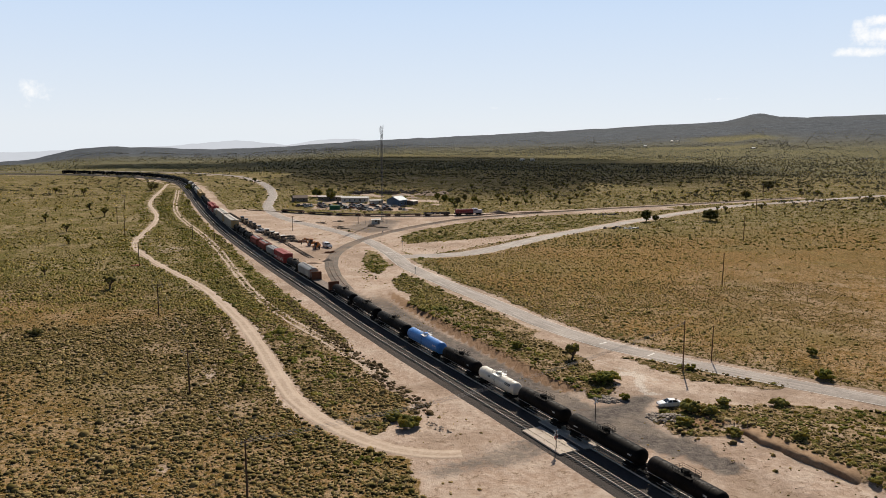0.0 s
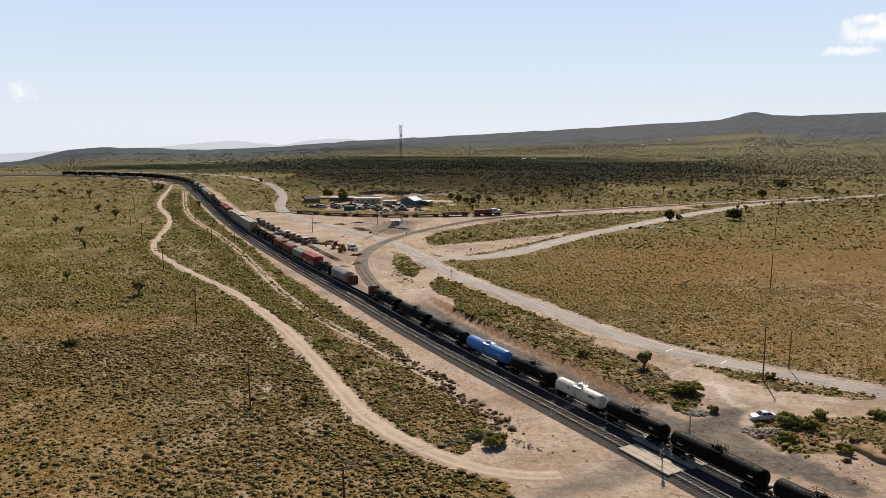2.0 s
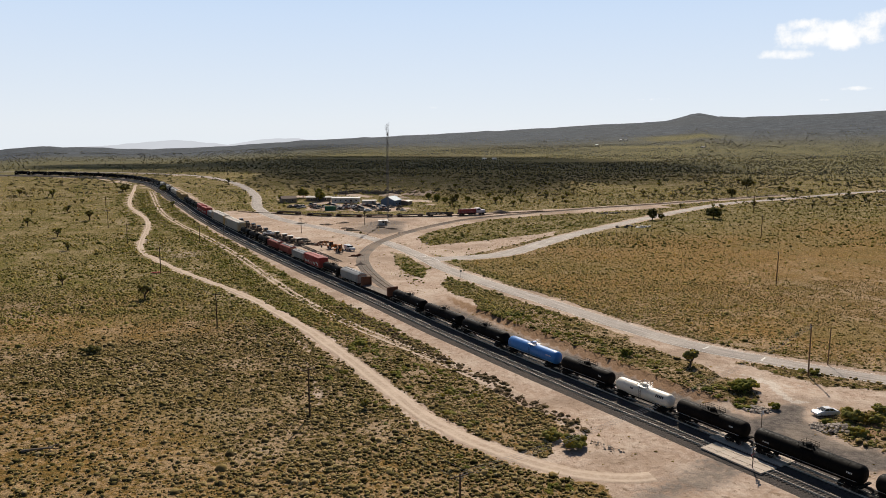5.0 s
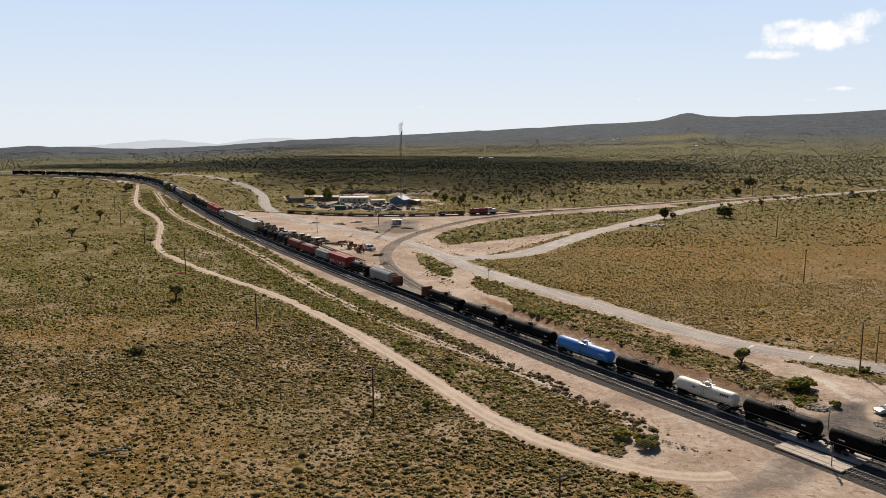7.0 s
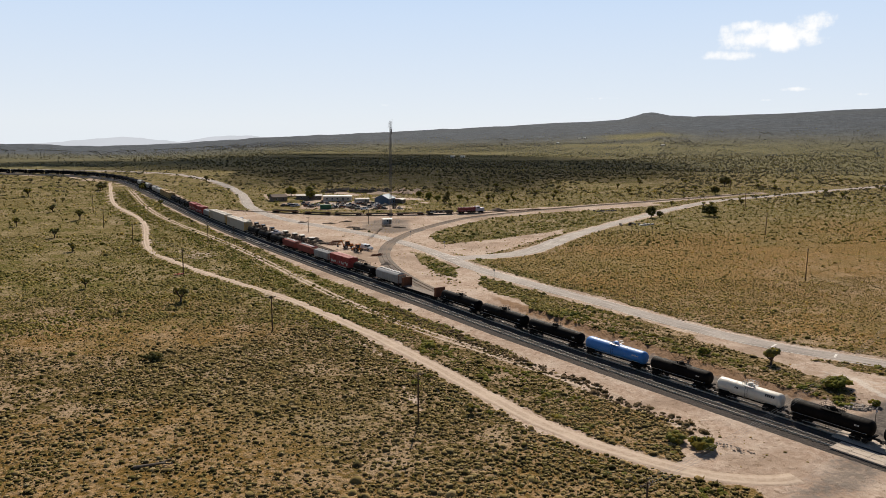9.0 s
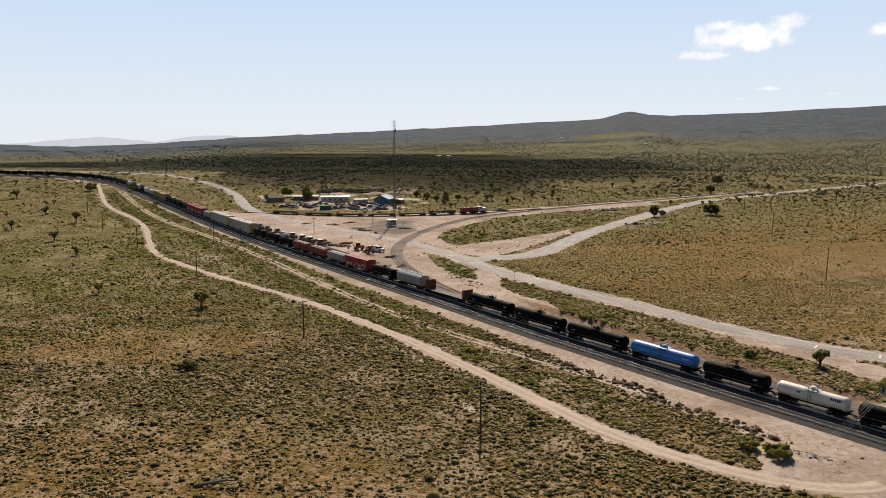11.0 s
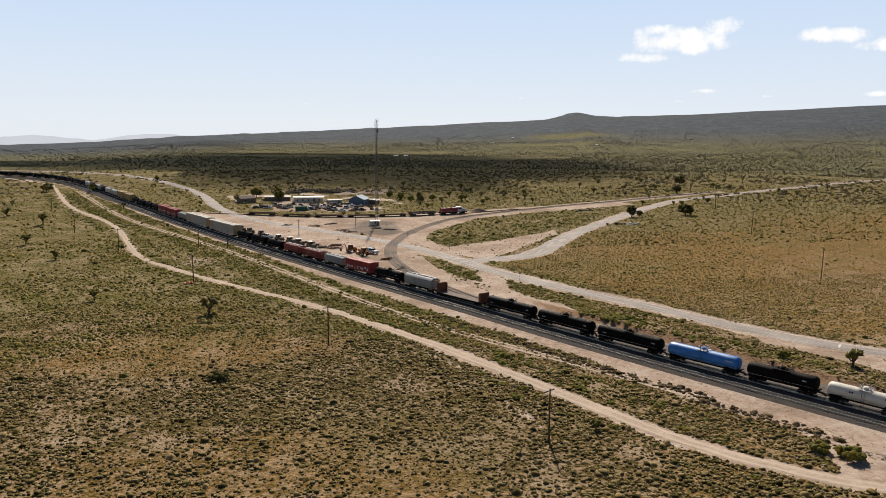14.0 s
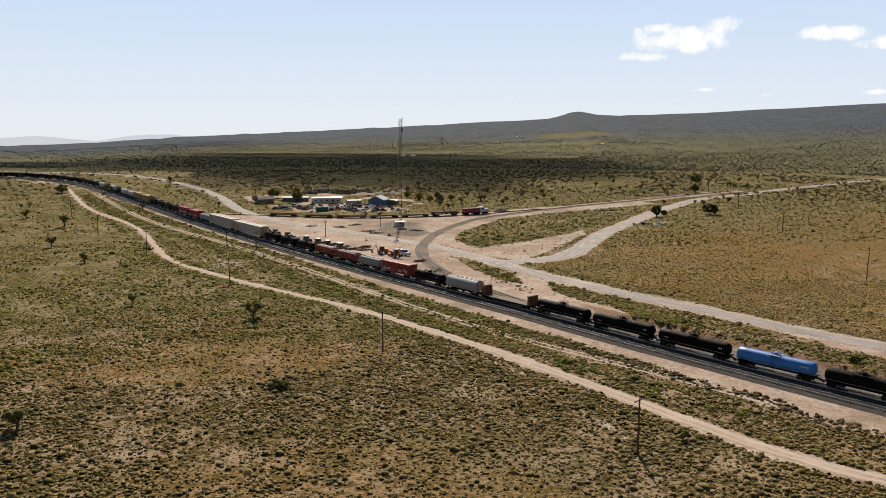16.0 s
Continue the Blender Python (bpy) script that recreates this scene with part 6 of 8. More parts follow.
# ---- cloud whose shadow lies on the woodland, and the far ranges ----


def shade_cloud(cx, cy, rx, ry, seed, z=560.0):
    """A broad flat cumulus, well above the view, over the ground it shades."""
    r = np.random.RandomState(seed)
    n, rings = 40, 6
    lift = Vector((to_sun.x, to_sun.y)) * (z / to_sun.z)
    vs, fs = [], []
    edge = 1 + 0.35 * (np.array([value_noise(np.array([math.cos(a) * 3 + seed]), np.array([math.sin(a) * 3]), 1.0)[0] for a in np.linspace(0, 2 * math.pi, n, endpoint=False)]) - 0.5) * 2
    for lay, sgn in ((0, -1), (1, 1)):
        for k in range(rings + 1):
            q = k / rings
            for i in range(n):
                a = 2 * math.pi * i / n
                h = (1 - q ** 2) * (60 if sgn > 0 else 12) * (0.7 + 0.6 * r.rand())
                vs.append((cx + lift.x + rx * q * edge[i] * math.cos(a), cy + lift.y + ry * q * edge[i] * math.sin(a), z + sgn * h))
    m = n * (rings + 1)
    for lay in (0, 1):
        for k in range(rings):
            for i in range(n):
                j = (i + 1) % n
                q = (lay * m + k * n + i, lay * m + k * n + j, lay * m + (k + 1) * n + j, lay * m + (k + 1) * n + i)
                fs.append(q if lay else q[::-1])
    mt, nt, bsdf = material("cloud_white", 1.0, 0, 0.0)
    bsdf.inputs["Base Color"].default_value = (0.85, 0.86, 0.88, 1)
    # thin, ragged margins let some sun through
    where = nt.nodes.new("ShaderNodeVectorMath"); where.operation = "MULTIPLY_ADD"
    where.inputs[1].default_value = (1 / rx, 1 / ry, 0)
    where.inputs[2].default_value = (-(cx + lift.x) / rx, -(cy + lift.y) / ry, 0)
    nt.links.new(place(nt), where.inputs[0])
    size = nt.nodes.new("ShaderNodeVectorMath"); size.operation = "LENGTH"
    nt.links.new(where.outputs[0], size.inputs[0])
    thick = calc(nt, "ADD", size.outputs["Value"], calc(nt, "MULTIPLY", calc(nt, "SUBTRACT", noise_node(nt, 0.008, 5, 0.6, place(nt)), 0.5), 0.55))
    clear = nt.nodes.new("ShaderNodeBsdfTransparent")
    mx = nt.nodes.new("ShaderNodeMixShader")
    nt.links.new(span(nt, thick, 0.60, 1.06, 0.58, 0.0), mx.inputs[0])
    nt.links.new(clear.outputs[0], mx.inputs[1]); nt.links.new(bsdf.outputs[0], mx.inputs[2])
    nt.links.new(mx.outputs[0], nt.nodes["Material Output"].inputs[0])
    tagged(new("cloud", mesh_of("cloud", vs, fs, mt)), "broad white cumulus cloud over the plain", "cloud", kind="structure")


shade_cloud(40, 960, 390, 430, 3)
shade_cloud(-330, 940, 150, 90, 5)


def far_range(name, radius, crest, mat, label):
    """A distant range: (azimuth, elevation) crest points, as a slope with a foot below the plain's edge."""
    az = np.arange(crest[0][0], crest[-1][0], 0.15)
    el = np.interp(az, [c[0] for c in crest], [c[1] for c in crest]) + 0.10 * (fbm(az * 30, az * 0, 22) - 0.5)
    rows = []
    for k, (dr, down) in enumerate(((0, 0), (-120, 40), (-260, 110), (-380, 260))):
        a = np.radians(az)
        rr = radius + dr
        rows.append(np.c_[rr * np.sin(a), rr * np.cos(a), 45 + radius * np.tan(np.radians(el)) - down + (25 * (fbm(az * 60, az * 0 + k * 9, 30) - 0.5) if k else 0)])
    vs = np.stack(rows, 1).reshape(-1, 3)
    i, j = np.meshgrid(np.arange(len(az) - 1), np.arange(3), indexing="ij")
    q = (i * 4 + j).ravel()
    tagged(new(name, mesh_of(name, vs, np.c_[q, q + 1, q + 5, q + 4], mat)), label, "mountains", kind="structure")


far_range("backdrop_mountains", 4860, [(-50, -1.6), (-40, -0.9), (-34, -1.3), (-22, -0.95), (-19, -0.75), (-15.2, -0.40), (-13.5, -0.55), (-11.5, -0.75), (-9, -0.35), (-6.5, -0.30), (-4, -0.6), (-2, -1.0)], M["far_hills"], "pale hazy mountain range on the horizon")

# ---- level crossing ----


def build_crossing():
    for line, lo, hi in ((NEAR_TRACK, 104.0, 112.8), (FAR_TRACK, 107.0, 116.5)):
        run = track_run(line)
        i0, i1 = (np.argmin(np.abs(line[:, 1] - v)) for v in (lo, hi))
        root = thing("crossing_deck", "pale concrete panels of the level crossing between the rails", "crossing", kind="structure")
        n = 4
        for k in range(n):
            s = run[i0] + (run[i1] - run[i0]) * (k + 0.5) / n
            x, y, ang = on_track(line, run, s)
            ln = abs(run[i1] - run[i0]) / n - 0.03
            for y0, y1 in ((-0.66, 0.66), (0.86, 1.75), (-1.75, -0.86)):
                ob = part("panel", Kit().box(-ln / 2, ln / 2, y0, y1, -0.2, 0.0, 0.02, 0.02), M["panel"], root)
                ob.matrix_basis = pose(x, y, bed_z(x, y) + RAIL_TOP + 0.012, 0, 0, ang + random.uniform(-.3, .3))


build_crossing()


def crossbuck(x, y, heading, label, yield_sign=True, tall=3.4):
    root = thing("crossing_sign", label, "road sign", "signs at the crossing", where=drop(x, y, heading))
    part("post", Kit().box(-0.05, 0.05, -0.05, 0.05, -0.3, tall), M["timber"], root)
    for a in (45, -45):
        k = Kit().box(-0.6, 0.6, -0.015, 0.015, -0.11, 0.11)
        ob = part("blade", k, M["sign_white"], root, "white crossbuck blade")
        ob.matrix_basis = pose(0, 0.07 if a > 0 else 0.11, tall - 0.35, 0, a, 0)
    if yield_sign:
        k = Kit().add([(-0.42, 0.08, tall - 0.9), (0.42, 0.08, tall - 0.9), (0, 0.08, tall - 1.63), (-0.42, 0.06, tall - 0.9), (0.42, 0.06, tall - 0.9), (0, 0.06, tall - 1.63)],
                      [(0, 1, 2), (5, 4, 3), (0, 3, 4, 1), (1, 4, 5, 2), (2, 5, 3, 0)])
        part("yield_plate", k, M["sign_red"], root, "red triangular give-way plate")
        k = Kit().add([(-0.2, 0.055, tall - 1.02), (0.2, 0.055, tall - 1.02), (0, 0.055, tall - 1.38)], [(0, 1, 2)])
        part("plate_centre", k, M["sign_white"], root, "white centre of the plate")
    return root


def sign_post(x, y, heading, label, shape=8, tall=2.4, mat=None):
    root = thing("road_sign", label, "road sign", "road signs", where=drop(x, y, heading))
    part("post", Kit().box(-0.03, 0.03, -0.03, 0.03, -0.3, tall), M["steel"], root)
    part("plate", Kit().rod((0, 0.04, tall - 0.3), (0, 0.06, tall - 0.3), 0.40, n=shape), mat or M["steel"], root)
    return root


crossbuck(16.9, 105.2, 35, "white crossbuck with red give-way plate beside the rails")
crossbuck(25.6, 119.6, 215, "grey back of a crossbuck post beside the gravel apron", False)
sign_post(-8.6, 243.8, 150, "small road sign seen from behind beside the asphalt", 4)
sign_post(-15.8, 301.0, 150, "small road sign at the wye crossing", 4)
sign_post(-26, 330, 150, "small road sign by the dusty plaza", 4)

# ---- poles and wires ----


def utility_pole(tall, label, arm=2.4, double=False, wood="pole"):
    root = thing("utility_pole", label, "utility pole", "utility poles along the line")
    part("pole", Kit().rod((0, 0, -0.5), (0, 0, tall), 0.16, 0.10, n=10), M[wood], root)
    for z in ([tall - 0.35, tall - 1.25] if double else [tall - 0.35]):
        part("crossarm", Kit().box(-arm / 2, arm / 2, 0.08, 0.18, z - 0.06, z + 0.06), M["pole"], root)
        for x in (-arm / 2 + 0.1, -0.45, 0.45, arm / 2 - 0.1):
            part("insulator", Kit().rod((x, 0.13, z + 0.06), (x, 0.13, z + 0.24), 0.05, 0.035, n=7), M["insulator"], root)
        k = Kit()
        for sx in (-1, 1):
            k.rod((sx * arm * 0.32, 0.13, z - 0.05), (0, 0.12, z - 0.65), 0.02, n=4)
        part("brace", k, M["steel"], root)
    return root


LEFT_LINE = [(-24.7, 90.4), (-45.06, 129.8), (-71.7, 186.7), (-103.6, 254.8), (-132.8, 313.4), (-157.5, 363.8), (-181, 429)]
RIGHT_LINE = [(48.3, 145.4), (87.1, 229.7), (131.5, 325.4), (176, 420), (222, 520)]


def build_poles():
    left = utility_pole(8.2, "dark wooden utility pole with crossarm in the scrub", 2.2)
    tall = utility_pole(10.2, "tall brown wooden power pole beside the asphalt road", 2.4, False, "pole_brown")
    short = utility_pole(6.8, "short dark pole standing near the railway", 1.6)
    for proto, spots, turn in ((left, LEFT_LINE, 30), (tall, RIGHT_LINE, 65), (short, [(-96, 315.5), (-106.3, 319), (-68.6, 344.6), (-41.5, 372)], 30)):
        for i, (x, y) in enumerate(spots):
            m = drop(x, y, turn + random.uniform(-4, 4)) @ pose(0, 0, 0, random.uniform(-1, 1), random.uniform(-1, 1), 0)
            if i:
                copy_thing(proto, m)
            else:
                proto.matrix_basis = m
    x, y = 56.4, 152.2
    stub = thing("anchor_pole", "thin wooden anchor pole beside the road", "utility pole", "utility poles along the line", where=drop(x, y))
    part("pole", Kit().rod((0, 0, -0.5), (0.1, 0, 7.6), 0.13, 0.09, n=8), M["pole_brown"], stub)

    def wire(a, b, sag, name="overhead_wire", r=0.018):
        k = Kit()
        a, b = Vector(a), Vector(b)
        n = 14
        pts = [a.lerp(b, i / n) - Vector((0, 0, 4 * sag * (i / n) * (1 - i / n))) for i in range(n + 1)]
        side = (b - a).cross(Vector((0, 0, 1))).normalized()
        vs = [p + r * (side * u + Vector((0, 0, v))) for p in pts for u, v in ((1, 0), (0, 1), (-1, 0), (0, -1))]
        k.add(vs, [(i * 4 + j, i * 4 + (j + 1) % 4, i * 4 + 4 + (j + 1) % 4, i * 4 + 4 + j) for i in range(n) for j in range(4)])
        tagged(new(name, k.mesh(name, M["wire"])), "thin grey overhead wire strung between poles", "wire", "overhead wires")

    for (ax, ay), (bx, by) in zip(LEFT_LINE, LEFT_LINE[1:]):
        for o in (-0.9, 0.9):
            wire((ax + o, ay + o * 0.5, at(ax, ay) + 8.1), (bx + o, by + o * 0.5, at(bx, by) + 8.1), 1.0, r=0.009)
    for o in (-1.0, -0.4, 0.4, 1.0):
        wire((-24.7 + o * .4, 90.4 + o, at(-24.7, 90.4) + 8.1), (48.3 + o * .4, 145.4 + o, at(48.3, 145.4) + 10.0), 2.2, r=0.015)


build_poles()


def build_mast(x, y, tall):
    root = thing("radio_mast", "tall slender lattice radio mast with dish antenna", "mast", where=drop(x, y))
    k = Kit()
    w = 0.55
    feet = [(w * math.cos(a), w * math.sin(a)) for a in (0.5, 2.6, 4.7)]
    for fx, fy in feet:
        k.rod((fx, fy, 0), (fx, fy, tall), 0.07, n=5)
    n = int(tall / 1.2)
    for i in range(n):
        z0, z1 = i * tall / n, (i + 1) * tall / n
        for a, b in ((0, 1), (1, 2), (2, 0)):
            k.rod((*feet[a], z0), (*feet[b], z1), 0.03, n=3)
            k.rod((*feet[a], z1), (*feet[b], z1), 0.03, n=3)
    part("lattice", k, M["mast_steel"], root)
    part("dish", Kit().lathe_x([(0.0, 0.1), (0.15, 0.75), (0.5, 1.15), (0.62, 1.15)], tall - 5.0, 16, -0.9), M["mast_steel"], root, "dark drum dish antenna")
    part("dish", Kit().lathe_x([(0.0, 0.1), (0.1, 0.5), (0.35, 0.7), (0.45, 0.7)], tall - 9.0, 14, 0.8), M["mast_steel"], root)
    for dz, dx in ((0, 0.9), (-1.6, -0.9), (-3.0, 0.8)):
        part("aerial", Kit().rod((0, 0, tall + dz - 1.0), (dx, 0.2, tall + dz - 0.9), 0.05, n=4).rod((dx, 0.2, tall + dz - 1.6), (dx, 0.2, tall + dz + 0.8), 0.06, n=5), M["steel"], root)
    part("footing", Kit().box(-1.1, 1.1, -1.1, 1.1, -0.3, 0.25, 0.1, 0.1), M["panel"], root)


build_mast(-30.3, 382.0, 48.0)

# ---- vehicles ----


def wheels(root, xs, y, r, w=0.22):
    for x in xs:
        for s in (-1, 1):
            tyre = part("wheel", Kit().rod((0, -w / 2, 0), (0, w / 2, 0), r, n=14), M["rubber"], root)
            tyre.location = (x, s * y, r)
            part("rim", Kit().rod((0, s * w * 0.45, 0), (0, s * w * 0.56, 0), r * 0.6, n=10), M["steel"], tyre)


def sedan(x, y, heading):
    root = thing("sedan", "white four-door sedan parked on the dirt forecourt", "car", where=drop(x, y, heading, 0.04, 0.9))
    sec = [(-2.35, 0.45), (-2.38, 0.72), (-2.25, 0.93), (-1.55, 1.02), (0.95, 0.98), (2.0, 0.84), (2.33, 0.66), (2.36, 0.42), (2.2, 0.28), (-2.2, 0.28)]
    k = Kit()
    n = len(sec)
    rows = ((-0.92, 0.10), (-0.80, 0.0), (0.80, 0.0), (0.92, 0.10))
    vs = []
    for yy, drawn in rows:
        for px, pz in sec:
            vs.append((px * (1 - drawn * 0.35), yy, pz if pz < 0.6 else pz - drawn * 1.2))
    fs = []
    for r in range(3):
        for i in range(n):
            j = (i + 1) % n
            fs.append((r * n + i, r * n + j, (r + 1) * n + j, (r + 1) * n + i))
    k.add(vs, fs + [tuple(range(n)), tuple(3 * n + i for i in range(n - 1, -1, -1))])
    part("body", k, M["car_white"], root, soft=True)
    part("cabin_glass", Kit().add([(-1.75, -0.80, 0.98), (1.05, -0.80, 0.95), (1.05, 0.80, 0.95), (-1.75, 0.80, 0.98), (-0.95, -0.60, 1.40), (0.20, -0.60, 1.42), (0.20, 0.60, 1.42), (-0.95, 0.60, 1.40)],
         [(3, 2, 1, 0), (4, 5, 6, 7), (0, 1, 5, 4), (1, 2, 6, 5), (2, 3, 7, 6), (3, 0, 4, 7)]), M["glass"], root, "dark side and rear windows")
    part("roof", Kit().box(-1.02, 0.28, -0.63, 0.63, 1.395, 1.455, 0.10, 0.10), M["car_white"], root)
    for s in (-1, 1):
        kp = Kit()
        for px, tx in ((-1.72, -0.95), (-0.35, -0.33), (1.02, 0.24)):
            kp.rod((px, s * 0.81, 0.97), (tx, s * 0.61, 1.41), 0.045, n=5)
        part("window_pillars", kp, M["car_white"], root)
        part("headlight", Kit().box(2.12, 2.30, s * 0.66 - 0.16, s * 0.66 + 0.16, 0.62, 0.74, 0.03, 0.02), M["insulator"], root)
        part("tail_light", Kit().box(-2.37, -2.28, s * 0.68 - 0.15, s * 0.68 + 0.15, 0.72, 0.86), M["sign_red"], root)
        part("wing_mirror", Kit().box(0.75, 0.95, s * 1.0 - 0.08, s * 1.0 + 0.08, 0.98, 1.10, 0.03, 0.02), M["car_white"], root)
    wheels(root, (-1.38, 1.42), 0.80, 0.33)
    return root


def pickup(x, y, heading, label, utility=False):
    root = thing("work_truck", label, "truck", "white trucks in the yard", where=drop(x, y, heading, 0.03))
    part("hood", Kit().box(1.0, 2.75, -0.95, 0.95, 0.55, 1.25, 0.12, 0.1), M["car_white"], root)
    part("cab", Kit().box(-0.75, 1.15, -0.97, 0.97, 0.55, 1.30), M["car_white"], root)
    part("windows", Kit().box(-0.70, 1.05, -0.93, 0.93, 1.30, 1.86, 0.28, 0.16), M["glass"], root)
    part("roof", Kit().box(-0.5, 0.75, -0.78, 0.78, 1.86, 1.94, 0.08, 0.08), M["car_white"], root)
    if utility:
        part("service_body", Kit().box(-3.1, -0.80, -1.05, 1.05, 0.62, 1.95, 0.05, 0.05), M["car_white"], root)
        part("ladder_rack", Kit().box(-3.0, 0.6, -0.75, -0.68, 2.1, 2.16).box(-3.0, 0.6, 0.68, 0.75, 2.1, 2.16), M["steel"], root)
    else:
        k = Kit().box(-2.9, -0.78, -0.97, -0.87, 0.6, 1.25).box(-2.9, -0.78, 0.87, 0.97, 0.6, 1.25).box(-2.95, -2.85, -0.97, 0.97, 0.6, 1.25).box(-2.9, -0.78, -0.9, 0.9, 0.58, 0.68)
        part("load_bed", k, M["car_white"], root)
    part("bumper", Kit().box(2.72, 2.86, -0.95, 0.95, 0.45, 0.65).box(-3.1, -2.95, -0.95, 0.95, 0.45, 0.6), M["steel"], root)
    wheels(root, (-1.9, 1.8), 0.85, 0.40, 0.28)
    return root


sedan(39.7, 125.6, 185)
pickup(-81.5, 338.3, 160, "white pickup truck parked beside the asphalt road")
pickup(-45.5, 297.3, -60, "white utility truck parked in the dusty yard", True)


def digger(x, y, heading, label):
    root = thing("backhoe_loader", label, "digger", "plant machines in the yard", where=drop(x, y, heading, 0.02))
    part("chassis", Kit().box(-1.8, 1.9, -0.55, 0.55, 0.7, 1.35, 0.1, 0.05).box(0.4, 1.9, -0.5, 0.5, 1.3, 1.75, 0.2, 0.1), M["digger"], root)
    part("cab", Kit().box(-1.1, 0.4, -0.7, 0.7, 1.3, 2.65, 0.12, 0.06), M["glass"], root)
    part("cab_roof", Kit().box(-1.2, 0.5, -0.78, 0.78, 2.65, 2.8, 0.06, 0.06), M["digger"], root)
    k = Kit()
    for s in (-0.62, 0.62):
        k.box(1.2, 1.4, s - 0.08, s + 0.08, 1.0, 1.5).rod((1.3, s, 1.45), (2.9, s, 0.6), 0.10, n=6)
    part("loader_arms", k, M["digger"], root)
    part("front_bucket", Kit().add([(2.8, -1.15, 0.15), (3.6, -1.15, 0.10), (3.1, -1.15, 1.0), (2.8, -1.15, 0.9), (2.8, 1.15, 0.15), (3.6, 1.15, 0.10), (3.1, 1.15, 1.0), (2.8, 1.15, 0.9)],
         [(0, 1, 2, 3), (7, 6, 5, 4), (0, 4, 5, 1), (2, 6, 7, 3), (3, 7, 4, 0)]), M["digger"], root)
    part("boom", Kit().rod((-1.8, 0, 1.2), (-2.7, 0, 3.3), 0.17, 0.13, n=6), M["digger"], root)
    part("dipper", Kit().rod((-2.7, 0, 3.3), (-4.1, 0, 1.5), 0.13, 0.10, n=6), M["digger"], root)
    part("rear_bucket", Kit().box(-4.4, -3.8, -0.35, 0.35, 0.7, 1.5, 0.15, 0.03), M["scrap_dark"], root)
    wheels(root, (-1.1,), 0.85, 0.72, 0.4)
    wheels(root, (1.3,), 0.80, 0.48, 0.3)
    return root


digger(-52.4, 301.2, 15, "orange backhoe loader parked on the bare yard")
digger(-49.2, 293.8, 110, "orange backhoe loader with raised digging arm")


def track_machine(label, length=6.5, roof=True, paint=None):
    root = thing("track_machine", label, "rail vehicle", "track machines on the siding")
    h = length / 2
    part("chassis", Kit().box(-h, h, -1.2, 1.2, 0.6, 1.0), M["scrap_dark"], root)
    part("engine_hood", Kit().box(-h + 0.2, -0.4, -0.95, 0.95, 1.0, 2.0, 0.1, 0.08), paint or M["digger"], root)
    part("cab", Kit().box(0.0, 2.0, -1.1, 1.1, 1.0, 2.9, 0.08, 0.05), M["glass"], root)
    if roof:
        part("canopy", Kit().box(-0.5, 2.5, -1.35, 1.35, 2.95, 3.12, 0.05, 0.05), M["roof_white"], root, "white sheet canopy")
    for x in (-h + 0.9, h - 0.9):
        part("wheelset", WHEELSET, None, root).location = (x, 0, 0)
    part("work_head", Kit().box(h - 1.2, h - 0.2, -1.1, 1.1, 0.9, 1.7, 0.1, 0.1), paint or M["yellow_end"], root)
    return root


def build_siding():
    rail_track(SIDING, -0.06, M["rail_old"], "short siding track in dusty gravel beside the main line", None, 0.65)
    run = track_run(SIDING)
    a = track_machine("dusty track machine with white canopy on the siding", 6.0, True, M["timber"])
    b = track_machine("dark track machine on the siding", 6.0, False, M["scrap_dark"])
    for i, (x, y) in enumerate(((-67, 311), (-70.5, 316.5), (-74, 323), (-77.5, 329.5))):
        m_x, m_y, ang = on_track(SIDING, run, nearest_run(SIDING, run, x, y))
        m = pose(m_x, m_y, bed_z(m_x, m_y) - 0.06, 0, 0, ang)
        if i:
            copy_thing(a, m)
        else:
            a.matrix_basis = m
            a.scale = (0.8, 0.8, 0.8)
    for i, (x, y) in enumerate(((-85, 342), (-89, 350), (-93, 358), (-97, 367), (-101, 376))):
        m_x, m_y, ang = on_track(SIDING, run, nearest_run(SIDING, run, x, y))
        m = pose(m_x, m_y, bed_z(m_x, m_y) - 0.06, 0, 0, ang)
        if i:
            copy_thing(b, m)
        else:
            b.matrix_basis = m
            b.scale = (0.8, 0.8, 0.8)


build_siding()


def locomotive():
    root = thing("locomotive", "old red and silver diesel locomotive covered in graffiti", "locomotive")
    part("underframe", Kit().box(-8.2, 8.2, -1.45, 1.45, 0.95, 1.4), M["underframe"], root)
    part("long_hood", Kit().box(-7.6, 2.2, -1.25, 1.25, 1.4, 4.1, 0.05, 0.2), M["loco_red"], root)
    part("cab", Kit().box(2.2, 4.9, -1.5, 1.5, 1.4, 4.5, 0.05, 0.15), M["loco_silver"], root)
    part("cab_windows", Kit().box(2.6, 4.5, -1.53, 1.53, 3.1, 3.8), M["glass"], root)
    part("short_hood", Kit().box(4.9, 7.6, -1.2, 1.2, 1.4, 3.4, 0.15, 0.15), M["loco_silver"], root)
    for x in (-6.2, -4.2, -1.0):
        part("roof_fan", Kit().rod((x, 0, 4.05), (x, 0, 4.3), 0.6, n=12), M["scrap_dark"], root)
    part("fuel_tank", Kit().box(-2.0, 2.0, -1.3, 1.3, 0.35, 0.95, 0.0, -0.1), M["underframe"], root)
    for s in (-1, 1):
        part("handrail", rails_of(Kit(), -8.0, 8.0, s * 1.42 - 0.01, s * 1.42 + 0.01, 1.4, 2.4, 8, 0.025), M["steel"], root)
    running_gear(root, 17.0, False)
    return root


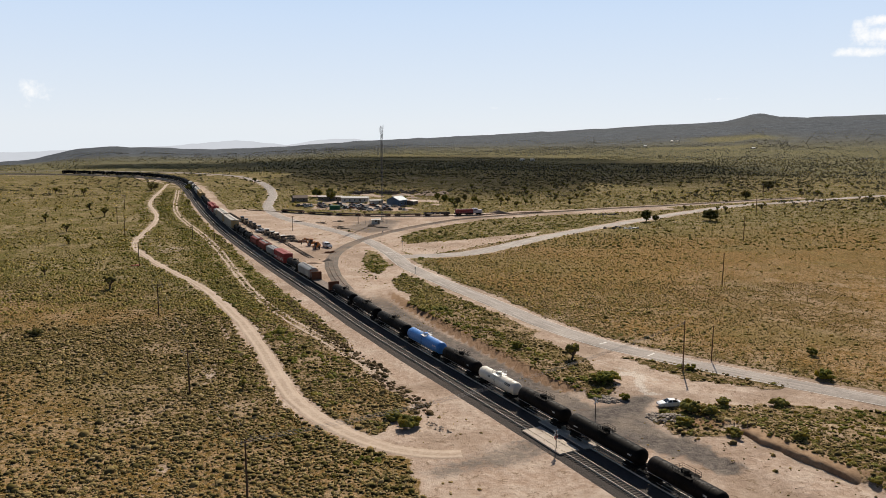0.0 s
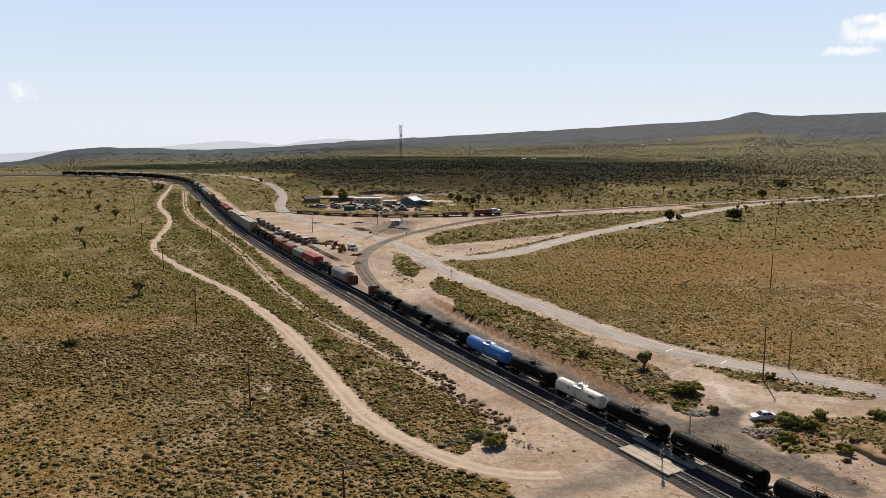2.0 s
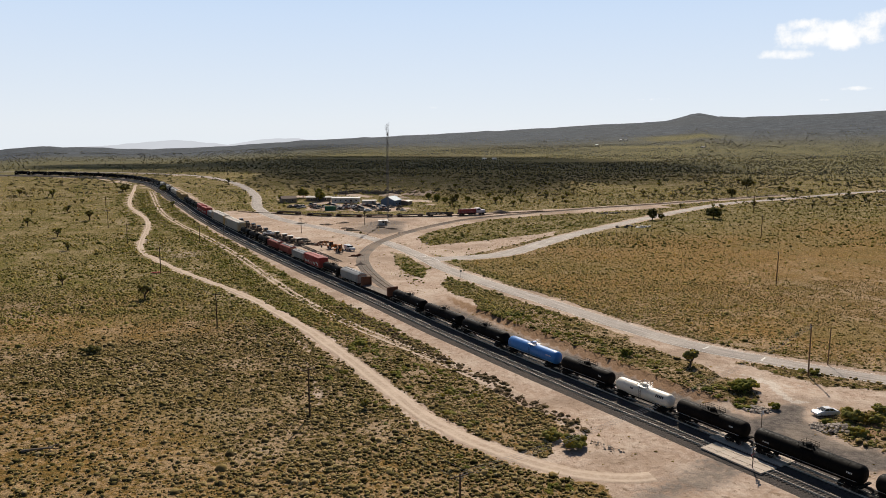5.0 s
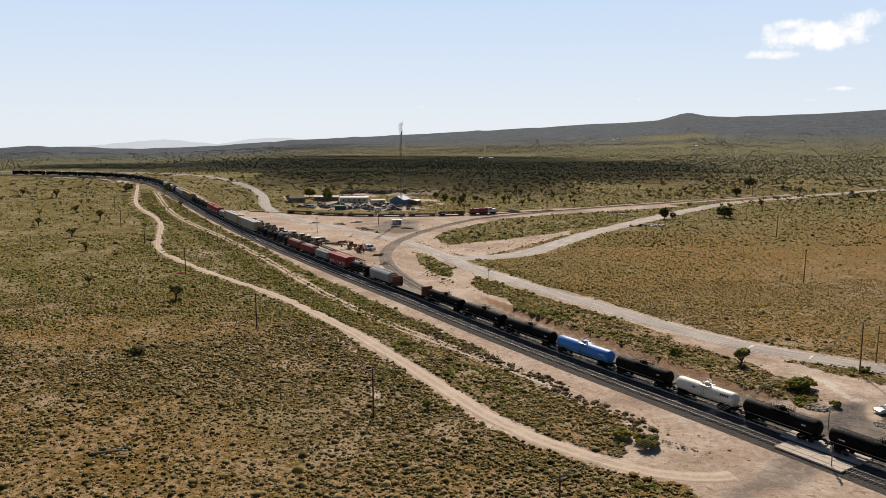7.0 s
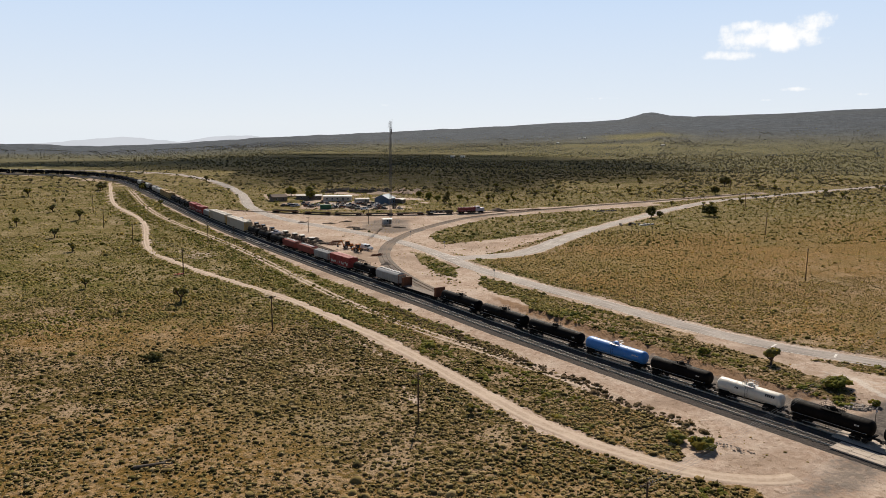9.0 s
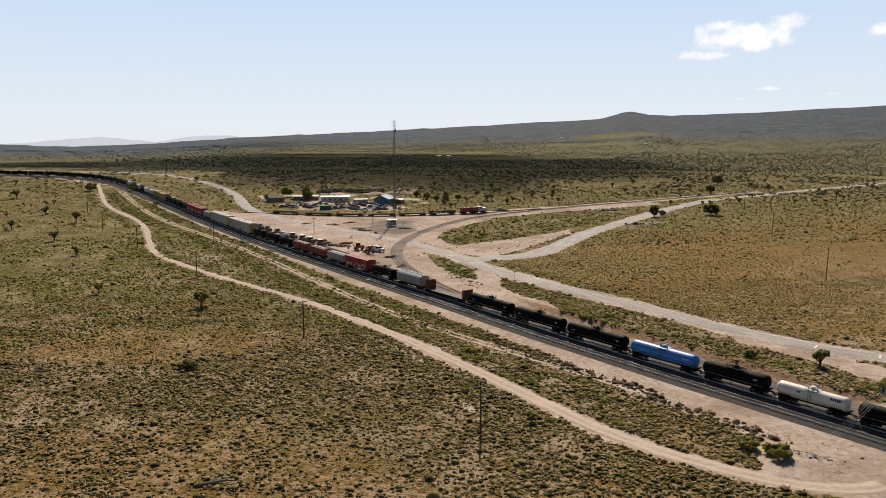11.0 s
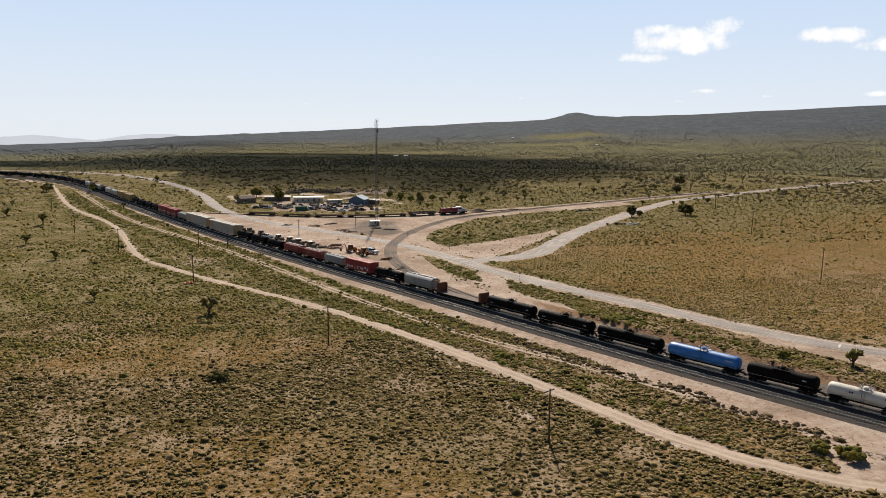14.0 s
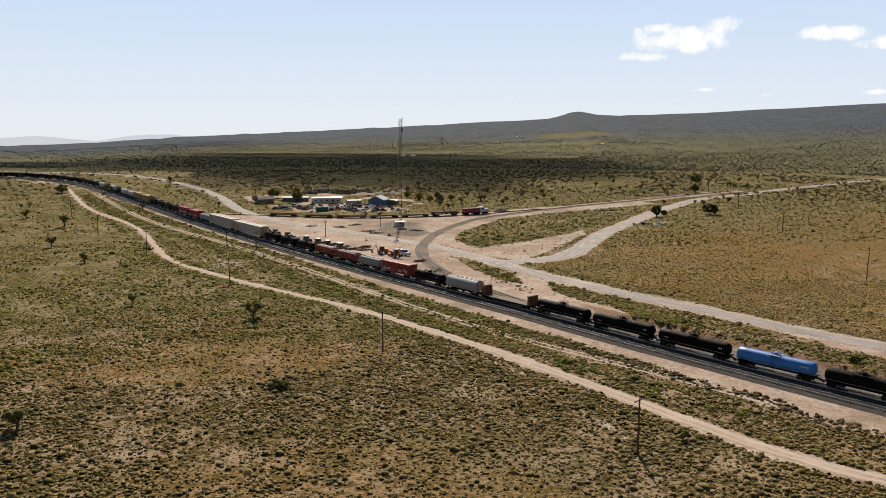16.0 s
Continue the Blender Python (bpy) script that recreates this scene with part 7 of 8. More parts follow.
def build_storage():
    rail_track(STORAGE, -0.06, M["rail_old"], "old storage track behind the dusty plaza", None, 0.65)
    run = track_run(STORAGE)
    low = flat_load(16.0, "rusty flat car loaded with old rails")
    gon = gondola(15.5, "dark gondola car with pale graffiti")

    def put(ob, x, first):
        px, py, ang = on_track(STORAGE, run, nearest_run(STORAGE, run, x, np.interp(x, STORAGE[:, 0], STORAGE[:, 1])))
        m = pose(px, py, bed_z(px, py) - 0.06, 0, 0, ang) @ Matrix.Diagonal((1, 1, 0.8, 1))
        if first:
            ob.matrix_basis = m
        else:
            copy_thing(ob, m)

    for i, x in enumerate((-82.7, -66.4, -50.2, -33.9, -17.7)):
        put(low, x, i == 0)
    put(gon, -1.8, True)
    put(locomotive(), 14.5, True)


build_storage()

# ---- ranch ----


def house(name, x, y, heading, lx, ly, wall, roof_rise, wall_mat, roof_mat, label, windows=3, door=True, over=0.35):
    root = thing(name, label, "house", "ranch buildings", where=drop(x, y, heading, -0.1))
    part("wall", Kit().box(-lx / 2, lx / 2, -ly / 2, ly / 2, 0, wall), wall_mat, root)
    k = Kit().prism_x([(ly / 2 + over, wall - 0.05), (ly / 2 + over, wall + 0.08), (0, wall + roof_rise + 0.1), (-ly / 2 - over, wall + 0.08), (-ly / 2 - over, wall - 0.05), (0, wall + roof_rise - 0.06)], -lx / 2 - over, lx / 2 + over)
    part("roof", k, roof_mat, root)
    kg = Kit()
    for sx in (-1, 1):
        x0, x1 = sorted((sx * lx / 2, sx * (lx / 2 - 0.12)))
        kg.prism_x([(ly / 2, wall - 0.02), (0, wall + roof_rise - 0.08), (-ly / 2, wall - 0.02)], x0, x1)
    part("gable", kg, wall_mat, root)
    for i in range(windows):
        wx = -lx / 2 + (i + 0.7) * lx / (windows + 0.4)
        for s in (-1, 1):
            w = part("window", Kit().box(wx - 0.55, wx + 0.55, s * ly / 2 - 0.05, s * ly / 2 + 0.05, 1.0, 2.0), M["roof_white"], root)
            part("pane", Kit().box(wx - 0.47, wx + 0.47, s * ly / 2 - 0.065, s * ly / 2 + 0.065, 1.08, 1.92), M["glass"], w)
    if door:
        part("door", Kit().box(lx * 0.18, lx * 0.18 + 0.95, -ly / 2 - 0.06, -ly / 2 + 0.02, 0.1, 2.1), M["timber"], root)
    return root


def build_ranch():
    house("mobile_home", -55.2, 480.5, -3, 17.0, 5.0, 3.0, 0.5, M["wall_cream"], M["roof_white"], "long white mobile home in the junk yard", 5)
    house("low_house", -72.5, 491.0, -3, 15.0, 7.0, 2.4, 0.6, M["timber"], M["scrap_pale"], "low weathered house with a pale sheet roof", 3)
    house("brown_house", -90.5, 480.0, 20, 9.0, 6.5, 2.6, 1.4, M["timber"], M["roof_brown"], "small brown house shaded by trees", 2)
    house("blue_barn", -27.6, 463.0, 62, 9.5, 9.0, 3.4, 2.2, M["wall_blue"], M["roof_blue"], "slate-blue barn with a pale blue gable roof", 2)
    house("lean_to", -18.5, 466.5, 62, 6.0, 5.0, 2.4, 0.5, M["timber"], M["scrap_pale"], "low open lean-to shed beside the barn", 0)
    house("small_shed", -32.8, 373.0, 8, 4.0, 2.8, 2.2, 0.25, M["wall_cream"], M["roof_white"], "small white equipment shed on the dusty plaza", 1)
    house("porch_shed", -41.0, 470.0, 10, 8.0, 5.0, 2.3, 0.4, M["scrap_pale"], M["scrap_pale"], "pale sheet-metal shed among scrap", 0)
    box = thing("storage_container", "green steel storage container in the junk yard", "container", where=drop(-62.0, 435.5, 4))
    part("body", Kit().box(-3.0, 3.0, -1.2, 1.2, 0.05, 2.5), M["green_box"], box)
    kr = Kit()
    for x in np.linspace(-2.9, 2.9, 18):
        kr.box(x - 0.07, x + 0.07, -1.25, 1.25, 0.2, 2.35)
    part("corrugation", kr, M["green_box"], box)
    part("container_door", Kit().box(3.0, 3.06, -1.1, 1.1, 0.2, 2.35), M["green_box"], box)
    fence = thing("shed_fence", "low wire fence round the small shed", "fence", where=drop(-32.8, 373.0, 8))
    for i in range(12):
        a = 2 * math.pi * i / 12
        part("post", Kit().rod((6.0 * math.cos(a), 4.4 * math.sin(a), -0.2), (6.0 * math.cos(a), 4.4 * math.sin(a), 1.6), 0.05, n=5), M["steel"], fence)
    # junked vehicles
    def hulk(label, paint, tall):
        root = thing("junk_car", label, "junk car", "junked vehicles in the yard")
        part("body", Kit().box(-2.2, 2.2, -0.85, 0.85, 0.25, 0.95, 0.1, 0.08), paint, root)
        part("cabin", Kit().box(-1.1, 0.9, -0.75, 0.75, 0.93, 0.95 + tall, 0.3, 0.1), M["glass"], root)
        part("roof", Kit().box(-0.85, 0.65, -0.68, 0.68, 0.94 + tall, 1.0 + tall, 0.05, 0.05), paint, root)
        for wx in (-1.35, 1.4):
            for s in (-1, 1):
                part("wheel", Kit().rod((wx, s * 0.85 - 0.1, 0.3), (wx, s * 0.85 + 0.1, 0.3), 0.3, n=10), M["rubber"], root)
        return root
    rnd = random.Random(21)
    kinds = [hulk("dark junked car among scrap", M["scrap_dark"], 0.5), hulk("pale junked van among scrap", M["scrap_pale"], 0.9), hulk("white junked car among scrap", M["car_white"], 0.55), hulk("rusty junked pickup among scrap", M["rusty_plate"], 0.7)]
    spots = []
    for i in range(36):
        if i < 14:
            spots.append((-84 + (i % 7) * 3.4 + rnd.uniform(-2.4, 2.4), 447 + (i // 7) * 9 + rnd.uniform(-6, 6)))
        else:
            j = i - 14
            spots.append((-55 + (j % 7) * 3.9 + rnd.uniform(-2.6, 2.6), 437 + (j // 7) * 8 + rnd.uniform(-6, 6)))
    first = set()
    for i, (x, y) in enumerate(spots):
        proto = kinds[i % 4]
        m = drop(x, y, rnd.uniform(0, 360))
        if proto in first:
            copy_thing(proto, m)
        else:
            proto.matrix_basis = m
            first.add(proto)
    # heaps of scrap and timber
    def beam_pile(x, y, sx, sy, n, mat, label, name):
        root = thing(name, label, "timber", "stacks of timber in the yard", where=drop(x, y, rnd.uniform(-20, 20)))
        beams = [Kit().box(-l / 2, l / 2, -0.12, 0.12, -0.09, 0.09, 0.02, 0.02).mesh("beam", mat) for l in (1.6, 2.4, 3.0)]
        for i in range(n):
            q = i / n
            b = part("beam", rnd.choice(beams), None, root)
            b.matrix_basis = pose(rnd.uniform(-sx, sx) * (1 - 0.6 * q), rnd.uniform(-sy, sy) * (1 - 0.5 * q), 0.09 + 0.6 * q * q, rnd.uniform(-9, 9), rnd.uniform(-7, 7), rnd.gauss(0, 28))

    def heap(x, y, sx, sy, sz, n, mat, label, name="scrap_heap"):
        k = Kit()
        for _ in range(n):
            a, q = rnd.uniform(0, 6.28), math.sqrt(rnd.random())
            px, py = q * sx * math.cos(a), q * sy * math.sin(a)
            h = sz * max(0.05, 1 - q * q) * rnd.uniform(0.3, 1.0)
            l, w, t = rnd.uniform(0.3, 1.2), rnd.uniform(0.3, 0.9), rnd.uniform(0.2, 0.6)
            b = Kit().box(-l / 2, l / 2, -w / 2, w / 2, -t / 2, t / 2, 0.03, 0.02)
            m = pose(px, py, h, rnd.uniform(-25, 25), rnd.uniform(-25, 25), rnd.uniform(0, 360))
            k.add([m @ Vector(p) for p in b.v], b.f)
        k.box(-sx * 0.75, sx * 0.75, -sy * 0.75, sy * 0.75, -0.2, sz * 0.35, sx * 0.35, sy * 0.35)
        ob = tagged(new(name, k.mesh(name, mat)), label, "scrap", "heaps in the yard", "stuff")
        ob.matrix_basis = drop(x, y, rnd.uniform(-20, 20))
    for i in range(20):
        heap(-64 + i * 2.3, (540, 552)[i % 2] + rnd.uniform(-5, 5), 3.6, 2.2, rnd.uniform(1.6, 2.8), 34, M["scrap_dark"], "dark row of piled scrap behind the ranch")
    for i in range(34):
        heap(-66 + i * 1.35, 449 + rnd.uniform(-17, 20), rnd.uniform(1.2, 2.6), 1.5, rnd.uniform(0.8, 2.0), 22, (M["scrap_pale"], M["scrap_dark"], M["timber"])[i % 3], "mixed heap of scrap and boards in the junk yard")
    for i, (x, y) in enumerate(((-62, 312), (-57.5, 309.5), (-64.5, 318), (-42.5, 284), (-66, 325), (-57, 316))):
        beam_pile(x, y, 2.6, 1.2, 20, M["rusty_plate"] if i % 2 else M["scrap_dark"], "pile of old sleepers and rail scrap in the yard", "sleeper_pile")
    for x, y in ((-60, 372), (-52, 379), (-72, 377), (-47, 352), (-49, 358), (-33, 362), (-29, 357)):
        beam_pile(x, y, 3.2, 0.8, 12, M["timber"], "low stack of weathered timbers on the plaza", "timber_stack")


build_ranch()


def debris(x, y, sx, sy, n, mat, label):
    root = thing("debris_pile", label, "debris", "debris beside the side road", where=drop(x, y, 20))
    rnd = random.Random(int(x * 7))
    shapes = [Kit().box(-a, a, -b, b, 0, c, 0.1, 0.08).mesh("scrap_piece", mat) for a, b, c in ((0.9, 0.5, 0.5), (0.6, 0.6, 0.8), (1.4, 0.25, 0.3))]
    for _ in range(n):
        q = part("scrap_piece", rnd.choice(shapes), None, root)
        q.matrix_basis = pose(rnd.gauss(0, sx), rnd.gauss(0, sy), -0.05, rnd.uniform(-12, 12), rnd.uniform(-12, 12), rnd.uniform(0, 360))


debris(86.0, 364.5, 3.0, 1.6, 16, M["scrap_dark"], "dark dumped scrap beside the pale side road")
debris(91.0, 361.5, 2.6, 1.2, 9, M["scrap_pale"], "pale dumped boards beside the side road")
debris(94.0, 421.0, 4.5, 1.5, 22, M["scrap_dark"], "dark row of dumped scrap behind the scrub island")
for hx, hy, turn in ((122, 1155, 10), (138, 1158, -15), (473, 1773, 20), (618, 2046, 0), (634, 2052, 30), (624, 1522, -10)):
    house("far_house", hx, hy, turn, 6.0, 5.0, 2.3, 0.9, M["wall_cream"], M["roof_white"], "white house alone among the far woodland trees", 2)


def mound(name, x, y, sx, sy, sz, mat, label, seed):
    """A loose pile of earth or gravel with an uneven outline."""
    r = np.random.RandomState(seed)
    n, rings = 22, 6
    vs, fs = [(0, 0, sz)], []
    wob = 1 + 0.3 * (np.array([value_noise(np.array([2.5 * math.cos(a) + seed]), np.array([2.5 * math.sin(a)]), 1.0)[0] for a in np.linspace(0, 6.2832, n, endpoint=False)]) - 0.5) * 2
    for k in range(1, rings + 1):
        q = k / rings
        for i in range(n):
            a = 2 * math.pi * i / n
            vs.append((sx * q * wob[i] * math.cos(a), sy * q * wob[i] * math.sin(a), sz * (1 - q) ** 1.1 * (1 + r.uniform(-.12, .12)) - 0.25 * (k == rings)))
    for i in range(n):
        j = (i + 1) % n
        fs.append((0, 1 + i, 1 + j))
        for k in range(rings - 1):
            fs.append((1 + k * n + i, 1 + (k + 1) * n + i, 1 + (k + 1) * n + j, 1 + k * n + j))
    me = bpy.data.meshes.new(name)
    me.from_pydata(vs, [], fs)
    me.shade_smooth()
    me.materials.append(mat)
    ob = tagged(new(name, me), label, "mound", "mounds of earth and gravel")
    ob.matrix_basis = drop(x, y, 0)


for i, (x, y, sx, sy, sz) in enumerate(((-27, 527, 9, 6, 1.8), (-10, 534, 11, 7, 3.2), (1, 546, 7, 5, 2.2), (-20, 508, 6, 3.5, 1.4))):
    mound("earth_mound", x, y, sx, sy, sz, M["yard_dirt"], "brown mound of bulldozed earth behind the barn", 60 + i)
mound("gravel_mound", 32.0, 424.5, 6.0, 2.2, 1.7, M["dark_gravel"], "dark heap of gravel beside the stored locomotive", 64)
mound("gravel_mound", -40.5, 266.5, 2.6, 2.0, 1.1, M["dark_gravel"], "small dark heap of gravel beside the branch track", 65)
mound("earth_mound", -45.0, 262, 3.2, 1.6, 0.7, M["yard_dirt"], "low brown heap of earth in the yard", 66)

# ---- single trees and bushes ----


def joshua_tree(seed, tall, label):
    root = thing("joshua_tree", label, "joshua tree", "joshua trees on the plain")
    wood, lv, lf = yucca(seed)
    for p in range(len(wood.v)):
        wood.v[p] = tuple(c * tall for c in wood.v[p])
    part("trunk", wood, M["bark"], root)
    part("crown", mesh_of("crown", lv * tall, lf, M["yucca"]), None, root)
    return root


def round_tree(seed, tall, wide, label, name="juniper_tree", mat=None, clumps=60):
    root = thing(name, label, "tree" if tall > 2.4 else "bush", "trees and bushes")
    r = np.random.RandomState(seed)
    w = Kit().rod((0, 0, -0.2), (0.1, 0, tall * 0.4), 0.05 * tall, 0.03 * tall, n=6)
    for i in range(6):
        a = i * 1.05 + r.uniform(-.3, .3)
        w.rod((0.05, 0, tall * 0.25), (wide * 0.3 * math.cos(a), wide * 0.3 * math.sin(a), tall * r.uniform(.5, .8)), 0.02 * tall, 0.008 * tall, n=4)
    part("trunk", w, M["bark"], root)
    vs, fs, n = [], [], 0
    for _ in range(clumps):
        d = r.normal(size=3)
        d /= np.linalg.norm(d)
        d *= r.uniform(0.45, 1.0) ** 0.6
        c = np.array((d[0] * wide / 2 * 0.85, d[1] * wide / 2 * 0.85, tall * 0.55 + d[2] * tall * 0.40))
        bv, bf = blob(r.randint(1 << 30), n=5, tufts=6)
        s = r.uniform(0.10, 0.20) * max(wide, tall)
        vs.append(bv * s + c); fs.append(bf + n); n += len(bv)
    part("crown", mesh_of("crown", np.concatenate(vs), np.concatenate(fs), mat or M["tree"]), None, root)
    return root


def build_trees():
    kinds = [joshua_tree(700 + i, 4.6, "branching Joshua tree with dark spiky heads") for i in range(5)]
    rnd = random.Random(9)
    spots = [(27.0, 150.6, 1.0), (-97.4, 217.2, 1.2), (-126.5, 236.7, 0.7), (-131.5, 157.7, 0.95), (-36.2, 132.5, 0.5), (-213, 553, 1.3), (-185.5, 551, 1.1), (-243, 512, 1.3), (-200, 427, 1.2), (-272, 531, 1.2), (-150, 300, 0.9), (-168, 335, 1.1), (-176, 392, 1.2)]
    r = np.random.RandomState(33)
    x, y = seeded_points(r, -420, 420, 330, 640, 900)
    ok = in_view(x, y) & (bareness(x, y) < 0.1) & ~inside(x, y, GREEN_ISLAND) & (r.rand(900) < np.where(y > 440, np.where(x < -60, 0.10, 0.36), np.where(x < -120, 0.07, 0.04))) & ~(inside(x, y, ORANGE_FIELD))
    spots += [(float(a), float(b), rnd.uniform(0.5, 1.15)) for a, b in zip(x[ok], y[ok])][:230]
    used = set()
    for i, (px, py, s) in enumerate(spots):
        proto = kinds[i % 5]
        m = drop(px, py, rnd.uniform(0, 360), -0.05)
        if proto in used:
            ob = copy_thing(proto, m)
            ob.scale = (s, s, s)
        else:
            proto.matrix_basis = m
            proto.scale = (s, s, s)
            used.add(proto)
    for seed, px, py, tall, wide, lab, nm, mat in (
            (1, 106.7, 390.8, 6.0, 5.5, "dark juniper tree beside the pale side road", "juniper_tree", "tree"), (2, 142.0, 396.5, 5.5, 9.0, "broad dark juniper standing alone on the field", "juniper_tree", "tree"),
            (3, 209, 517, 6.0, 6.5, "dark juniper tree on the plain", "juniper_tree", "tree"), (4, 256, 590, 8.0, 9.0, "dark juniper tree on the plain", "juniper_tree", "tree"), (5, 111.8, 392.0, 3.4, 3.8, "small dark juniper by the road", "juniper_tree", "tree"),
            (6, -213.5, 560, 5.5, 7.0, "round dark juniper beside the dirt track", "juniper_tree", "tree"), (7, -186, 556, 5.0, 6.0, "round dark juniper by the two-track path", "juniper_tree", "tree"),
            (8, -72.0, 487, 8.0, 6.5, "leafy green tree shading the ranch", "shade_tree", "bush"), (9, -84.5, 510, 6.0, 8.0, "leafy green tree shading the ranch", "shade_tree", "bush"), (10, -95.5, 486, 4.0, 4.5, "leafy green tree shading the ranch", "shade_tree", "bush"),
            (11, 31.2, 136.6, 1.7, 4.8, "large fresh green bush on the bank", "large_bush", "bush"), (12, 29.2, 135.6, 1.5, 3.4, "large fresh green bush on the bank", "large_bush", "bush"), (13, 32.6, 128.7, 1.2, 2.0, "green bush beside the rocks", "large_bush", "bush"),
            (14, 42.4, 122.2, 1.9, 4.2, "large green bush beside the parked sedan", "large_bush", "bush"), (15, 45.0, 120.8, 1.6, 3.0, "green bush on the eroded bank", "large_bush", "bush"), (16, 37.6, 121.4, 1.0, 2.0, "low green bush in front of the sedan", "large_bush", "bush"),
            (17, 74.4, 141.0, 1.8, 4.0, "dark green bush beside the asphalt road", "large_bush", "bush"), (18, 79.8, 157.0, 1.7, 2.6, "dark green bush on the dry field", "large_bush", "bush"), (19, 50.2, 146.6, 1.2, 2.4, "green bush at the foot of the power pole", "large_bush", "bush"),
            (20, -5.2, 115.5, 1.4, 4.2, "green bush at the end of the scrub strip", "large_bush", "bush"), (21, -7.8, 118.5, 1.2, 3.4, "green bush in the scrub strip", "large_bush", "bush"), (22, 16.5, 157, 1.5, 2.6, "olive bush on the railside bank", "large_bush", "bush"),
            (23, 45.6, 111.6, 1.3, 3.0, "green bush below the cut bank", "large_bush", "bush"), (24, 39.4, 116.4, 1.0, 3.0, "low green bush below the rocks", "large_bush", "bush"), (25, -93.2, 168.2, 1.3, 3.4, "dark tangled bush alone in the scrub", "large_bush", "tree"),
            (29, 2, 490, 4.4, 5.0, "olive juniper on the scrub beside the barn", "juniper_tree", "bush"), (30, 9.7, 468, 4.8, 4.2, "olive juniper on the scrub beside the barn", "juniper_tree", "tree"), (31, 6, 479, 3.6, 4.6, "olive juniper on the scrub beside the barn", "juniper_tree", "bush"),
            (32, -3, 503, 4.2, 4.6, "olive juniper on the scrub beside the barn", "juniper_tree", "bush"), (33, 15, 497, 4.0, 4.0, "olive juniper on the scrub beside the barn", "juniper_tree", "tree"), (34, 21, 486, 3.4, 4.0, "olive juniper on the scrub beside the barn", "juniper_tree", "bush"),
            (26, 58.7, 125.6, 1.5, 3.2, "green bush on the forecourt edge", "large_bush", "bush"), (27, 49.1, 125.4, 1.3, 2.6, "green bush on the forecourt edge", "large_bush", "bush"), (28, 54, 108, 1.2, 2.6, "green bush above the cut bank", "large_bush", "bush")):
        t = round_tree(seed, tall, wide, lab, nm, M[mat], 60 if tall > 2.4 else 34)
        t.matrix_basis = drop(px, py, rnd.uniform(0, 360), -0.08)


build_trees()

# ---- rocks, log, fence, road marks ----


def rock_mesh(seed):
    r = np.random.RandomState(seed)
    k = Kit()
    n = 6
    vs = [(0, 0, 0.55)]
    for rad, z in ((0.75, 0.36), (1.0, 0.0)):
        for i in range(n):
            a = 2 * math.pi * i / n + r.uniform(-.3, .3)
            vs.append((rad * r.uniform(.7, 1.2) * math.cos(a), rad * r.uniform(.7, 1.2) * math.sin(a), z + r.uniform(-.12, .12)))
    fs = [(0, 1 + i, 1 + (i + 1) % n) for i in range(n)] + [(1 + i, 1 + n + i, 1 + n + (i + 1) % n, 1 + (i + 1) % n) for i in range(n)] + [tuple(range(2 * n, n, -1))]
    return k.add(vs, fs).mesh("stone", M["stone"])


def riprap(label, spots):
    root = thing("rock_pile", label, "rocks", "rock piles at the crossing")
    rnd = random.Random(len(label))
    rocks = [rock_mesh(80 + i) for i in range(5)]
    for cx, cy, sx, sy, n, turn in spots:
        for _ in range(n):
            a, q = rnd.uniform(0, 6.28), math.sqrt(rnd.random())
            u, v = q * sx * math.cos(a), q * sy * math.sin(a)
            c, s = math.cos(radians(turn)), math.sin(radians(turn))
            x, y = cx + u * c - v * s, cy + u * s + v * c
            ob = new("stone", rnd.choice(rocks))
            ob.parent = root
            z = rnd.uniform(0.13, 0.40) * (0.6 if n < 40 else 1.0)
            ob.matrix_basis = drop(x, y, rnd.uniform(0, 360), -0.02 + 0.35 * (1 - q)) @ Matrix.Diagonal((z * rnd.uniform(.8, 1.4), z, z * rnd.uniform(1.2, 1.9), 1))
    return root


riprap("pale broken rocks piled on the bank beside the crossing", [(37.4, 119.6, 3.4, 2.2, 190, -35)])
riprap("pale broken rocks below the green bush", [(29.4, 128.4, 2.6, 1.5, 100, -20)])
riprap("loose pale stones strewn on the dirt by the tracks", [(-0.4, 115.0, 3.2, 0.9, 34, -52)])

log = thing("fallen_log", "dead grey Joshua tree trunk lying in the scrub", "log", where=drop(-82.5, 118.5, 8))
part("trunk", Kit().rod((-2.2, 0, 0.25), (1.8, 0.3, 0.3), 0.22, 0.16, n=8).rod((1.0, 0.2, 0.3), (2.6, 0.9, 0.55), 0.13, 0.08, n=6).rod((1.2, 0.2, 0.3), (2.8, -0.4, 0.35), 0.12, 0.07, n=6), M["timber"], log)


def fence_row(points, label, gap=3.0):
    root = thing("post_fence", label, "fence")
    line = resample(spline(points, 0.5), gap)
    for x, y in line:
        p = part("post", Kit().box(-0.07, 0.07, -0.07, 0.07, -0.3, 1.4), M["timber"], root)
        p.matrix_basis = drop(float(x), float(y), random.uniform(0, 90)) @ pose(0, 0, 0, random.uniform(-4, 4), random.uniform(-4, 4), 0)


fence_row([(61, 336), (72, 334), (84, 331.5), (96, 330)], "row of old timber fence posts at the field's edge")
fence_row([(46.6, 114.2), (48.4, 113.6), (50.4, 113.4)], "two leaning timber posts above the cut bank", 1.9)


